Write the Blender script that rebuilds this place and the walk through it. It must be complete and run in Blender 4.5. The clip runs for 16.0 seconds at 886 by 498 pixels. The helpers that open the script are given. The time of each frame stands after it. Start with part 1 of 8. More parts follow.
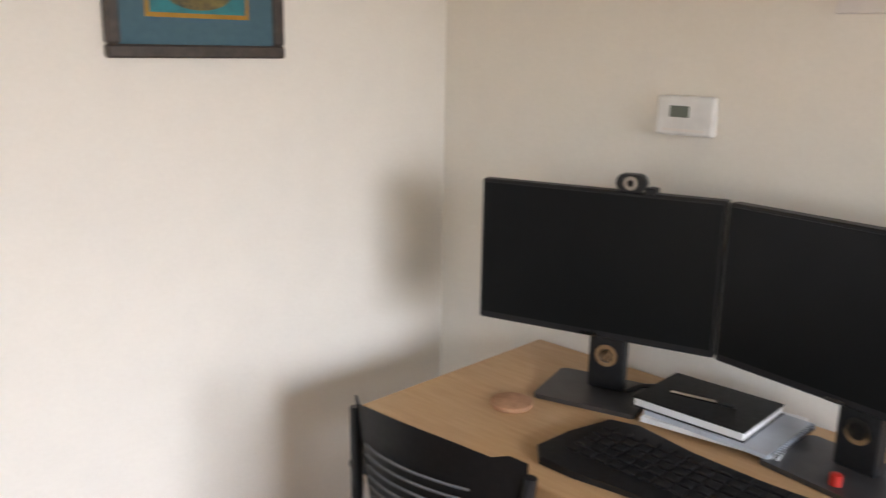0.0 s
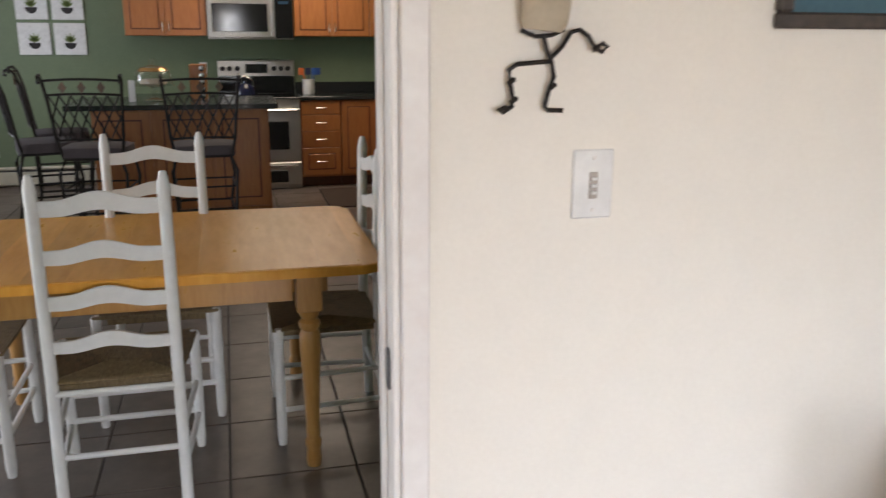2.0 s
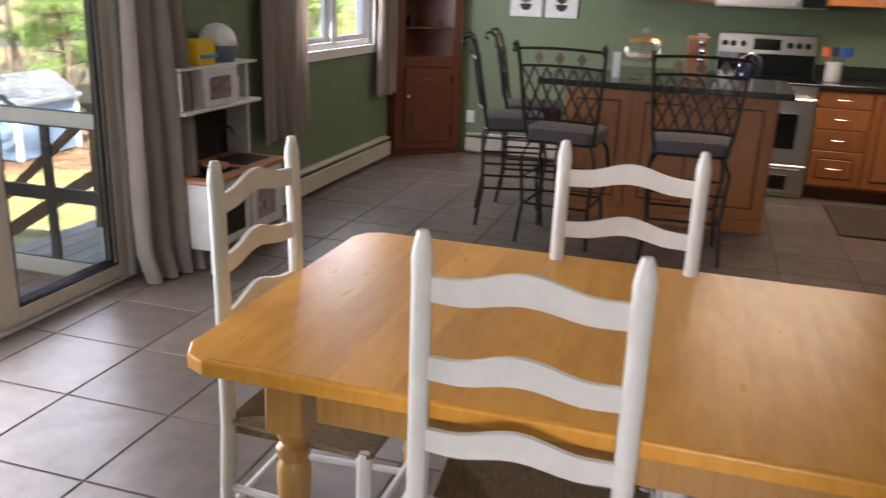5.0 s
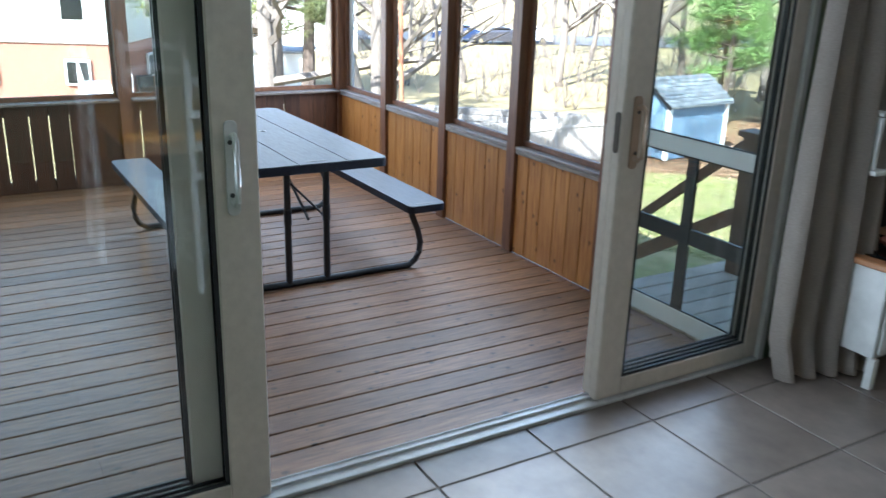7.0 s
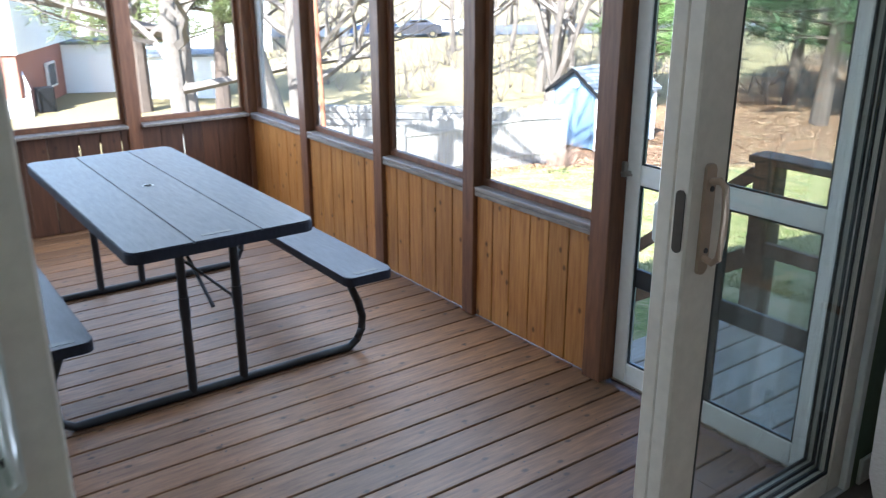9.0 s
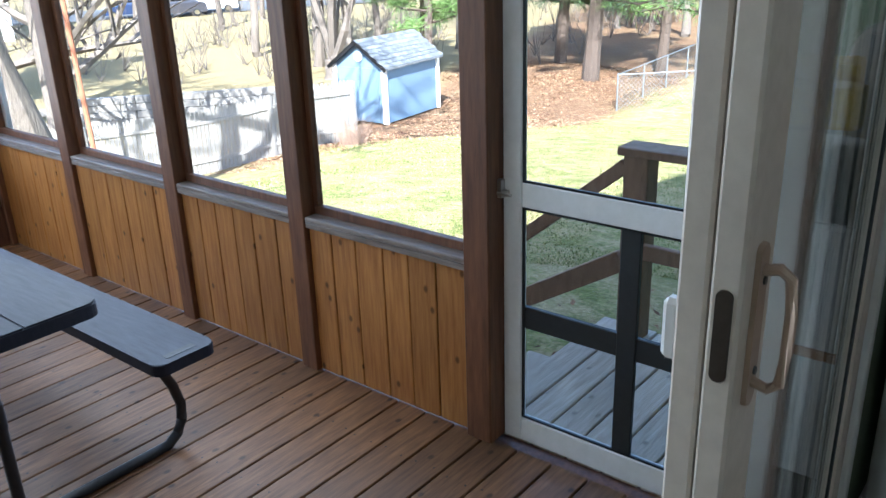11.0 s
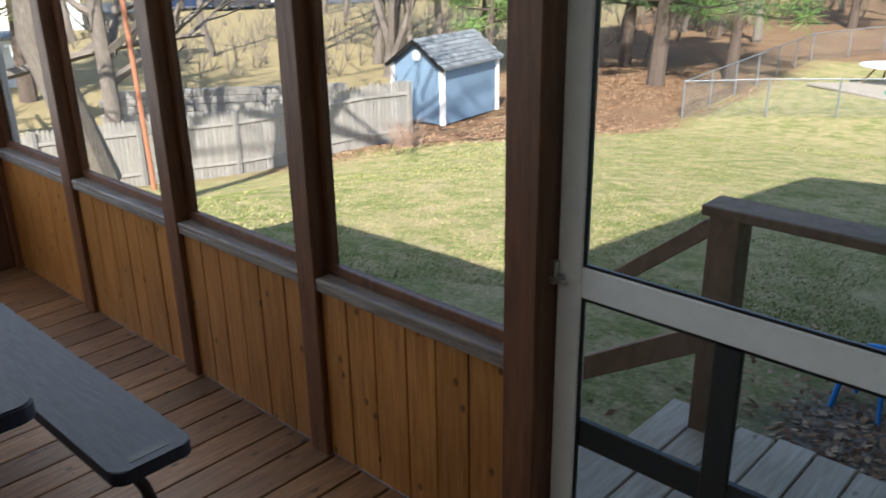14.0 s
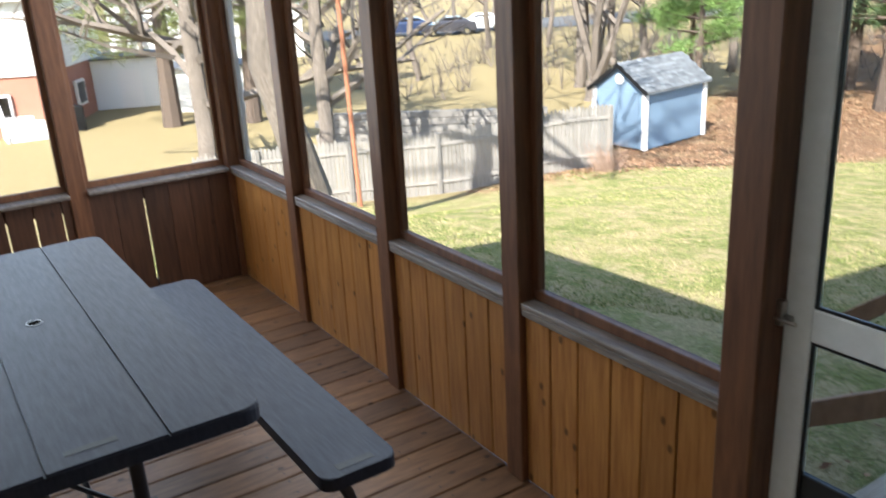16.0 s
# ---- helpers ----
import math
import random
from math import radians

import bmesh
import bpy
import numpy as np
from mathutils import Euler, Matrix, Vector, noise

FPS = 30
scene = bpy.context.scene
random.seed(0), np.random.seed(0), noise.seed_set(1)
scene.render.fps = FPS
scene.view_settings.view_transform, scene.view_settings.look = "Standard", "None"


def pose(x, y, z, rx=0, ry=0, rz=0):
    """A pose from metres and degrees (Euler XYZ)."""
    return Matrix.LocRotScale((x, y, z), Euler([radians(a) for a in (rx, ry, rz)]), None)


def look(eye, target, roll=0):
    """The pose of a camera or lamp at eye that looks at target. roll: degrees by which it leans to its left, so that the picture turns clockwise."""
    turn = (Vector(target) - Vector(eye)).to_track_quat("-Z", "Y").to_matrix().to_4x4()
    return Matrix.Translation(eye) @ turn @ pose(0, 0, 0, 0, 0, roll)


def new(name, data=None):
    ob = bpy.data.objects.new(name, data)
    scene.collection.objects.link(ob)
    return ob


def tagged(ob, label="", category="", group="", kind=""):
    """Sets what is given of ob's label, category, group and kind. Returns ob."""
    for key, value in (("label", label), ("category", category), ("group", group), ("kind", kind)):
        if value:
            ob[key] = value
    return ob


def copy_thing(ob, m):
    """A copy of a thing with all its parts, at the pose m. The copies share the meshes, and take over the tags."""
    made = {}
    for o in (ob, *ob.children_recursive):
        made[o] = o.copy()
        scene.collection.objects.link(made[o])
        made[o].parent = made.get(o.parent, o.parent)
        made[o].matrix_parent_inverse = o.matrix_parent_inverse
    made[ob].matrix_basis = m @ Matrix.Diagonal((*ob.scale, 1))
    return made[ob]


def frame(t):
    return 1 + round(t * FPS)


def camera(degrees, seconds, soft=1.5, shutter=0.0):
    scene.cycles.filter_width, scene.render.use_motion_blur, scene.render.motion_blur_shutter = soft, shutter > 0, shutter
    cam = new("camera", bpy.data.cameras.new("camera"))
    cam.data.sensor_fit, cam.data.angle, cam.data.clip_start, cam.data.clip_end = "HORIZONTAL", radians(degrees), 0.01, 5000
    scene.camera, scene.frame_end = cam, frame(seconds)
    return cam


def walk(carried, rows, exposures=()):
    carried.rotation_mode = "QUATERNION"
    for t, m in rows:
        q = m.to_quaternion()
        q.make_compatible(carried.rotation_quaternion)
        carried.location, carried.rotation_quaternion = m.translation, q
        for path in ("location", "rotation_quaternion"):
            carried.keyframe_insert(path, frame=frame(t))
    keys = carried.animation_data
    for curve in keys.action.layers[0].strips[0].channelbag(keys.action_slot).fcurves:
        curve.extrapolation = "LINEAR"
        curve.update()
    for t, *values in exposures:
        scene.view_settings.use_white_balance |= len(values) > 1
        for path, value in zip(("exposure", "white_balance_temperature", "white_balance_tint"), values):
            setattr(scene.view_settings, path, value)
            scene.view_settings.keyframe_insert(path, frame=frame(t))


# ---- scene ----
cam = camera(56.0, 16.0, soft=1.3, shutter=0.4)
PATH = [
    (0, (-0.585, 1.222, 1.577), (0.801, 2.586, 1.111), 0.9),
    (0.5, (-0.608, 1.264, 1.563), (0.517, 2.85, 1.095), 1.1),
    (1, (-0.633, 1.352, 1.562), (0.189, 3.106, 1.064), 0.6),
    (1.5, (-0.714, 1.487, 1.553), (-0.088, 3.32, 1.054), 0.3),
    (2, (-0.787, 1.621, 1.536), (-0.308, 3.496, 1.034), 0.4),
    (2.5, (-0.801, 1.752, 1.503), (-0.527, 3.653, 0.946), 1.1),
    (3, (-0.8, 1.962, 1.518), (-0.713, 3.876, 0.942), 1.2),
    (3.2, (-0.805, 2.073, 1.531), (-0.779, 3.984, 0.943), 1.0),
    (5.3, (-0.984, 3.082, 1.513), (-1.72, 4.842, 0.914), 2.4),
    (5.5, (-1.023, 3.159, 1.507), (-1.9, 4.85, 0.897), 2.4),
    (6, (-1.225, 3.403, 1.513), (-2.44, 4.872, 0.909), 2.0),
    (6.5, (-1.39, 3.528, 1.533), (-2.884, 4.711, 0.926), 2.3),
    (7, (-1.644, 3.67, 1.531), (-3.274, 4.642, 0.899), 1.8),
    (7.5, (-1.917, 3.801, 1.512), (-3.577, 4.722, 0.883), 1.2),
    (8, (-2.21, 3.92, 1.536), (-3.827, 4.92, 0.915), 0.2),
    (8.5, (-2.446, 4.047, 1.544), (-4.016, 5.114, 0.915), 0.8),
    (9, (-2.669, 4.187, 1.556), (-4.202, 5.297, 0.909), -0.1),
    (9.5, (-2.936, 4.257, 1.559), (-4.332, 5.52, 0.884), -1.2),
    (9.7, (-3.03, 4.259, 1.567), (-4.37, 5.575, 0.881), -1.4),
    (11.8, (-3.548, 4.821, 1.562), (-4.708, 6.289, 0.856), -1.6),
    (12, (-3.586, 4.862, 1.563), (-4.742, 6.345, 0.882), -1.2),
    (12.5, (-3.705, 5.008, 1.578), (-4.864, 6.509, 0.942), -0.6),
    (13, (-3.769, 5.112, 1.594), (-4.97, 6.59, 0.983), -0.8),
    (13.5, (-3.776, 5.115, 1.589), (-4.994, 6.565, 0.945), -0.4),
    (14, (-3.781, 5.112, 1.585), (-5.06, 6.47, 0.865), -1.0),
    (14.5, (-3.805, 5.114, 1.576), (-5.169, 6.356, 0.803), -1.7),
    (15, (-3.821, 5.116, 1.57), (-5.236, 6.287, 0.778), -1.8),
    (15.5, (-3.829, 5.115, 1.568), (-5.299, 6.233, 0.798), -2.0),
    (16, (-3.829, 5.087, 1.591), (-5.418, 6.111, 0.937), -3.1),
]
EXPO = [(0, 2.76, 6650, 16), (1.0, 2.58, 6600, 14), (2.0, 2.66, 6650, 15), (2.6, 2.88, 6600, 16), (3.2, 3.08, 7200, 24), (5.3, 3.3, 6600, 20), (7.0, 2.92, 5400, 4), (8.0, 2.92, 5350, 5), (9.7, 2.82, 5400, 6), (11.8, 2.5, 5450, 6), (12.5, 2.26, 6100, 9), (13.0, 1.7, 6350, 11), (13.5, 1.52, 6150, 8), (14.5, 1.82, 6150, 7), (16, 2.05, 6200, 7)]
walk(cam, [(t, look(eye, target, roll)) for t, eye, target, roll in PATH], EXPO)

# ---- light ----
SUN = Vector((0.62, -0.95, 1.0)).normalized()
world = bpy.data.worlds.new("sky")
scene.world = world
world.use_nodes = True
wn = world.node_tree.nodes
sky = wn.new("ShaderNodeTexSky")
sky.sky_type, sky.sun_disc = "NISHITA", False
sky.sun_elevation = math.asin(SUN.z)
sky.sun_rotation = math.atan2(SUN.x, SUN.y)
world.node_tree.links.new(sky.outputs[0], wn["Background"].inputs[0])
wn["Background"].inputs[1].default_value = 0.15
sun = new("sun", bpy.data.lights.new("sun", "SUN"))
sun.data.energy, sun.data.angle, sun.data.color = 5.0, radians(0.6), (1.0, 0.95, 0.87)
sun.matrix_world = look((20, -30, 40), Vector((20, -30, 40)) - SUN)


def area(name, eye, target, w, h, watts, color=(1, 1, 1), spread=180):
    """Sky light in a window opening, or an added lamp."""
    la = bpy.data.lights.new(name, "AREA")
    la.shape, la.size, la.size_y, la.energy, la.color = "RECTANGLE", w, h, watts, color
    la.spread = radians(spread)
    ob = new(name, la)
    ob.matrix_world = look(eye, target)
    return ob


SKYC = (0.88, 0.94, 1.0)
area("window_light_office", (-3.72, 1.0, 1.25), (0, 1.0, 1.0), 1.5, 1.4, 2.5, SKYC)
area("window_light_office_south", (0.0, -0.98, 1.45), (0.15, 3.0, 0.25), 1.7, 1.0, 3.0, SKYC, 65)
area("window_light_kitchen", (-3.72, 9.1, 1.55), (0, 9.1, 1.2), 1.3, 0.85, 5, SKYC)
area("window_light_slider", (-3.69, 4.9, 1.05), (0, 4.9, 1.05), 2.7, 1.8, 7.6, SKYC)
area("window_light_porch_north", (-6.8, 6.60, 1.35), (-6.8, 0, 1.0), 3.4, 1.6, 12, SKYC)
area("window_light_porch_west", (-8.50, 4.5, 1.35), (0, 4.5, 1.0), 4.0, 1.6, 12, SKYC)
# unseen warm lamp, added under the ceiling to brighten the kitchen
area("kitchen_ceiling_lamp", (-0.2, 9.5, 2.39), (-0.2, 9.5, 0), 1.2, 1.2, 5, (1.0, 0.86, 0.68))

# ---- materials ----


def mixc(nt, fac, a, b, blend="MIX"):
    n = nt.nodes.new("ShaderNodeMix")
    n.data_type, n.blend_type = "RGBA", blend
    for sock, v in ((n.inputs[0], fac), (n.inputs[6], a), (n.inputs[7], b)):
        if hasattr(v, "is_output"):
            nt.links.new(v, sock)
        else:
            sock.default_value = v if not isinstance(v, tuple) else (*v, 1)
    return n.outputs[2]


def surf(name, col, col2=None, rough=0.5, metal=0.0, scale=12, stretch=(1, 1, 1), bump=0.15, rand=0.0, wear=0.15, coat=0.0,
         knots=0.0, speck=0.0, spec=0.5, depth=0.003):
    """A surface with fine grain, broad stains, relief, and tone that differs from piece to piece."""
    m = bpy.data.materials.new(name)
    m.use_nodes = True
    nt = m.node_tree
    nd, ln = nt.nodes, nt.links
    b = nd["Principled BSDF"]
    tc = nd.new("ShaderNodeTexCoord")
    oi = nd.new("ShaderNodeObjectInfo")
    add = nd.new("ShaderNodeVectorMath")
    add.operation = "MULTIPLY_ADD"
    cmb = nd.new("ShaderNodeCombineXYZ")
    for i in range(3):
        ln.new(oi.outputs["Random"], cmb.inputs[i])
    add.inputs[1].default_value = (37, 23, 51) if rand else (0, 0, 0)
    ln.new(cmb.outputs[0], add.inputs[0])
    ln.new(tc.outputs["Object"], add.inputs[2])
    mp = nd.new("ShaderNodeMapping")
    mp.inputs["Scale"].default_value = stretch
    ln.new(add.outputs[0], mp.inputs[0])
    fine = nd.new("ShaderNodeTexNoise")
    fine.inputs["Scale"].default_value, fine.inputs["Detail"].default_value, fine.inputs["Roughness"].default_value = scale, 8, 0.62
    ln.new(mp.outputs[0], fine.inputs["Vector"])
    ramp = nd.new("ShaderNodeMapRange")
    ramp.inputs[1].default_value, ramp.inputs[2].default_value = 0.32, 0.68
    ln.new(fine.outputs[0], ramp.inputs[0])
    col2 = col2 or tuple(c * 0.8 for c in col)
    c = mixc(nt, ramp.outputs[0], col, col2)
    broad = nd.new("ShaderNodeTexNoise")
    broad.inputs["Scale"].default_value, broad.inputs["Detail"].default_value = max(0.6, scale * 0.12), 4
    ln.new(add.outputs[0], broad.inputs["Vector"])
    br = nd.new("ShaderNodeMapRange")
    br.inputs[1].default_value, br.inputs[2].default_value, br.inputs[3].default_value, br.inputs[4].default_value = 0.35, 0.7, 0, 1
    ln.new(broad.outputs[0], br.inputs[0])
    wv = nd.new("ShaderNodeMath")
    wv.operation = "MULTIPLY"
    wv.inputs[1].default_value = wear
    ln.new(br.outputs[0], wv.inputs[0])
    c = mixc(nt, wv.outputs[0], c, tuple(x * 0.45 for x in col2))
    if rand:
        rr = nd.new("ShaderNodeMapRange")
        rr.inputs[3].default_value, rr.inputs[4].default_value = 1 - rand, 1 + rand
        ln.new(oi.outputs["Random"], rr.inputs[0])
        hs = nd.new("ShaderNodeHueSaturation")
        ln.new(rr.outputs[0], hs.inputs["Value"])
        ln.new(c, hs.inputs["Color"])
        c = hs.outputs[0]
    if knots or speck:
        vo = nd.new("ShaderNodeTexVoronoi")
        vo.inputs["Scale"].default_value = 1.0 if knots else 60
        mk = nd.new("ShaderNodeMapping")
        mk.inputs["Scale"].default_value = tuple(5.4 if s > 9 else 3.6 for s in stretch) if knots else (1, 1, 1)
        ln.new(add.outputs[0], mk.inputs[0])
        if knots and 4 in stretch:
            # knots run through the board, so their pattern lies in the board's face
            vo.voronoi_dimensions = "2D"
            sp, cb = nd.new("ShaderNodeSeparateXYZ"), nd.new("ShaderNodeCombineXYZ")
            ln.new(mk.outputs[0], sp.inputs[0])
            for k, ax in enumerate(i for i in range(3) if stretch[i] != 4):
                ln.new(sp.outputs[ax], cb.inputs[k])
            ln.new(cb.outputs[0], vo.inputs["Vector"])
        else:
            ln.new(mk.outputs[0], vo.inputs["Vector"])
        kr = nd.new("ShaderNodeMapRange")
        kr.inputs[1].default_value, kr.inputs[2].default_value = (0.030, 0.068) if knots else (0.1, 0.35)
        kr.inputs[3].default_value, kr.inputs[4].default_value = knots or speck, 0
        ln.new(vo.outputs["Distance"], kr.inputs[0])
        c = mixc(nt, kr.outputs[0], c, tuple(x * 0.25 for x in col2))
    ln.new(c, b.inputs["Base Color"])
    rg = nd.new("ShaderNodeMapRange")
    rg.inputs[3].default_value, rg.inputs[4].default_value = max(0.02, rough - 0.08), min(1, rough + 0.08)
    ln.new(fine.outputs[0], rg.inputs[0])
    ln.new(rg.outputs[0], b.inputs["Roughness"])
    b.inputs["Metallic"].default_value = metal
    b.inputs["Coat Weight"].default_value = coat
    b.inputs["Coat Roughness"].default_value = 0.15
    b.inputs["Specular IOR Level"].default_value = spec
    if bump:
        bp = nd.new("ShaderNodeBump")
        bp.inputs["Strength"].default_value, bp.inputs["Distance"].default_value = bump, depth
        ln.new(fine.outputs[0], bp.inputs["Height"])
        ln.new(bp.outputs[0], b.inputs["Normal"])
    return m


def pane_mat(name, tint, gloss=0.9, haze=0.0):
    """A clear pane: what lies behind, tinted, with a mirror gloss that grows at a slant; haze: the share of a dull film or mesh."""
    m = bpy.data.materials.new(name)
    m.use_nodes = True
    nt = m.node_tree
    nd, ln = nt.nodes, nt.links
    nd.remove(nd["Principled BSDF"])
    tr, gl, fr, mx = nd.new("ShaderNodeBsdfTransparent"), nd.new("ShaderNodeBsdfGlossy"), nd.new("ShaderNodeLayerWeight"), nd.new("ShaderNodeMixShader")
    tr.inputs[0].default_value = (*tint, 1)
    gl.inputs[0].default_value, gl.inputs["Roughness"].default_value = (gloss, gloss, gloss, 1), 0.01
    fr.inputs[0].default_value = 0.5
    pw, sc = nd.new("ShaderNodeMath"), nd.new("ShaderNodeMath")
    pw.operation, sc.operation = "POWER", "MULTIPLY_ADD"
    pw.inputs[1].default_value, sc.inputs[1].default_value, sc.inputs[2].default_value = 4.0, 0.8, 0.05
    ln.new(fr.outputs["Facing"], pw.inputs[0])
    ln.new(pw.outputs[0], sc.inputs[0])
    ln.new(sc.outputs[0], mx.inputs[0])
    ln.new(tr.outputs[0], mx.inputs[1])
    ln.new(gl.outputs[0], mx.inputs[2])
    out = mx.outputs[0]
    if haze:
        df, m2 = nd.new("ShaderNodeBsdfDiffuse"), nd.new("ShaderNodeMixShader")
        df.inputs[0].default_value = (0.05, 0.05, 0.05, 1)
        m2.inputs[0].default_value = haze
        ln.new(tr.outputs[0] if gloss == 0 else out, m2.inputs[1])
        ln.new(df.outputs[0], m2.inputs[2])
        out = m2.outputs[0]
    ln.new(out, nd["Material Output"].inputs[0])
    return m


WALL_CREAM = surf("cream_wall_paint", (0.80, 0.76, 0.69), (0.77, 0.73, 0.66), rough=0.6, scale=90, bump=0.10, wear=0.05, depth=0.002)
WALL_GREEN = surf("sage_green_wall_paint", (0.150, 0.200, 0.120), (0.135, 0.182, 0.108), rough=0.6, scale=90, bump=0.1, wear=0.1, depth=0.002)
CEIL = surf("ceiling_paint", (0.80, 0.79, 0.76), rough=0.8, scale=60, wear=0.05)
TRIM = surf("white_trim_paint", (0.78, 0.75, 0.72), (0.72, 0.68, 0.65), rough=0.4, scale=25, bump=0.08, wear=0.12)
VINYL = surf("white_vinyl", (0.76, 0.76, 0.75), (0.70, 0.70, 0.69), rough=0.35, scale=30, bump=0.04, wear=0.1)
ALMOND = surf("almond_vinyl", (0.68, 0.605, 0.525), (0.60, 0.53, 0.46), rough=0.4, scale=30, bump=0.04, wear=0.12)
DOORPAINT = surf("white_door_paint", (0.86, 0.86, 0.86), (0.79, 0.79, 0.78), rough=0.35, scale=25, bump=0.06, wear=0.1)
TILE = surf("beige_floor_tile", (0.150, 0.120, 0.100), (0.100, 0.079, 0.066), rough=0.36, scale=9, bump=0.12, rand=0.10, wear=0.25, depth=0.004)
GROUT = surf("dark_grout", (0.09, 0.08, 0.072), rough=0.9, scale=60)
OAKFLOOR = surf("oak_floor", (0.33, 0.20, 0.10), rough=0.4, stretch=(8, 1, 1), scale=6)
CHAIR_WHITE = surf("worn_white_paint", (0.80, 0.79, 0.77), (0.72, 0.71, 0.69), rough=0.38, scale=20, bump=0.1, wear=0.15)
RUSH = surf("woven_rush", (0.26, 0.18, 0.09), (0.13, 0.09, 0.045), rough=0.8, scale=14, stretch=(12, 2, 2), bump=0.9, depth=0.006)
MAPLE = surf("honey_maple", (0.78, 0.39, 0.072), (0.64, 0.28, 0.042), rough=0.30, scale=2.5, stretch=(8, 1.6, 2), bump=0.012, rand=0.09, wear=0.10, coat=0.0, spec=0.25)
MAPLE_LEG = surf("honey_maple_legs", (0.54, 0.29, 0.09), (0.44, 0.215, 0.06), rough=0.3, scale=6, stretch=(12, 12, 1.5), bump=0.05, wear=0.15, coat=0.3)
DESKWOOD = surf("light_birch_desk", (0.58, 0.38, 0.20), (0.50, 0.31, 0.155), rough=0.4, scale=5, stretch=(14, 1.5, 2), bump=0.05, wear=0.12)
CHERRY = surf("cherry_cabinet_wood", (0.42, 0.165, 0.052), (0.33, 0.118, 0.036), rough=0.35, scale=6, stretch=(10, 10, 1.2), bump=0.06, rand=0.06, wear=0.15, coat=0.2)
# Hutch wood; also the darker colour of cabinet grooves and toe kicks
PINE_RED_AND_SHADE = surf("red_pine_and_groove_shade", (0.125, 0.036, 0.014), (0.080, 0.022, 0.009), rough=0.4, scale=6, stretch=(10, 10, 1.2), bump=0.06, wear=0.2, coat=0.2)
GRANITE = surf("dark_stone_counter", (0.028, 0.032, 0.032), (0.012, 0.013, 0.014), rough=0.18, scale=160, bump=0.0, speck=0.5, wear=0.1)
STEEL = surf("brushed_steel", (0.55, 0.53, 0.50), (0.48, 0.46, 0.43), rough=0.3, metal=1, scale=30, stretch=(1, 1, 30), bump=0.05)
CHROME = surf("chrome", (0.75, 0.74, 0.72), rough=0.12, metal=1, bump=0)
BLACKGLASS = surf("black_glass", (0.008, 0.008, 0.009), rough=0.08, bump=0, wear=0)
IRON = surf("dark_wrought_iron", (0.022, 0.017, 0.015), (0.012, 0.010, 0.009), rough=0.5, metal=0.3, scale=40, bump=0.2)
CUSHION = surf("grey_stool_cushion", (0.075, 0.062, 0.066), rough=0.9, scale=120, bump=0.3)
STONETILE = surf("slate_diamond", (0.16, 0.075, 0.04), (0.06, 0.06, 0.045), rough=0.6, scale=20, rand=0.3)
LINEN = surf("taupe_linen_curtain", (0.50, 0.43, 0.37), (0.42, 0.36, 0.31), rough=0.9, scale=70, stretch=(1, 1, 3), bump=0.35, wear=0.12)
SCREEN_BLACK = surf("dark_monitor_screen", (0.004, 0.0045, 0.005), rough=0.4, bump=0, wear=0, spec=0.15)
PLASTIC_BLACK = surf("black_plastic", (0.012, 0.012, 0.013), (0.008, 0.008, 0.009), spec=0.3, rough=0.45, scale=60, bump=0.1)
PLASTIC_WHITE = surf("white_plastic", (0.80, 0.80, 0.79), rough=0.4, bump=0.02, wear=0.05)
GREYMETAL = surf("dark_grey_metal", (0.10, 0.10, 0.105), rough=0.4, metal=0.6, bump=0.05)
PAPER = surf("white_paper", (0.80, 0.80, 0.80), (0.74, 0.74, 0.75), rough=0.8, scale=20, bump=0.05)
CORK = surf("cork", (0.50, 0.28, 0.16), (0.38, 0.20, 0.11), rough=0.8, scale=60, bump=0.4)
PICFRAME = surf("dark_picture_frame", (0.075, 0.058, 0.048), (0.035, 0.028, 0.025), rough=0.5, scale=40, bump=0.4)
MATBLUE = surf("slate_blue_mat", (0.060, 0.130, 0.165), (0.052, 0.115, 0.150), rough=0.8, scale=60, bump=0.05, wear=0.05)
GOLD = surf("gold_fillet", (0.50, 0.27, 0.05), rough=0.35, metal=0.7, bump=0.1)
TEAL = surf("teal_print", (0.012, 0.28, 0.30), (0.02, 0.10, 0.13), rough=0.5, scale=8, bump=0.0)
STONE_HEAD = surf("pale_stone", (0.52, 0.45, 0.34), (0.42, 0.36, 0.27), rough=0.7, scale=25, bump=0.3)
DECK = surf("stained_deck_board", (0.265, 0.130, 0.056), (0.105, 0.048, 0.023), rough=0.5, scale=5, stretch=(14, 1.2, 4), bump=0.3, rand=0.26, wear=0.5, knots=0.85)
DECK_GREY = surf("weathered_grey_board", (0.72, 0.62, 0.51), (0.44, 0.36, 0.28), rough=0.75, scale=6, stretch=(12, 1.0, 4), bump=0.4, rand=0.16, wear=0.55, knots=0.5)
PINE = surf("honey_pine_plank", (0.54, 0.25, 0.070), (0.31, 0.112, 0.025), rough=0.38, scale=4, stretch=(14, 4, 1.0), bump=0.12, rand=0.13, wear=0.22, knots=0.85, coat=0.15)
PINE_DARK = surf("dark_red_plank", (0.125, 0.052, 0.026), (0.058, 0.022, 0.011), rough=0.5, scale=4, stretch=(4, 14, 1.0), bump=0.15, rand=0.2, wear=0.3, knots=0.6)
POSTWOOD = surf("brown_stained_post", (0.225, 0.092, 0.040), (0.105, 0.040, 0.019), rough=0.5, scale=5, stretch=(10, 10, 1.0), bump=0.2, rand=0.12, wear=0.3, knots=0.4)
SILLWOOD = surf("grey_brown_sill", (0.33, 0.275, 0.24), (0.15, 0.112, 0.090), rough=0.5, scale=5, stretch=(1.2, 10, 10), bump=0.3, wear=0.4)
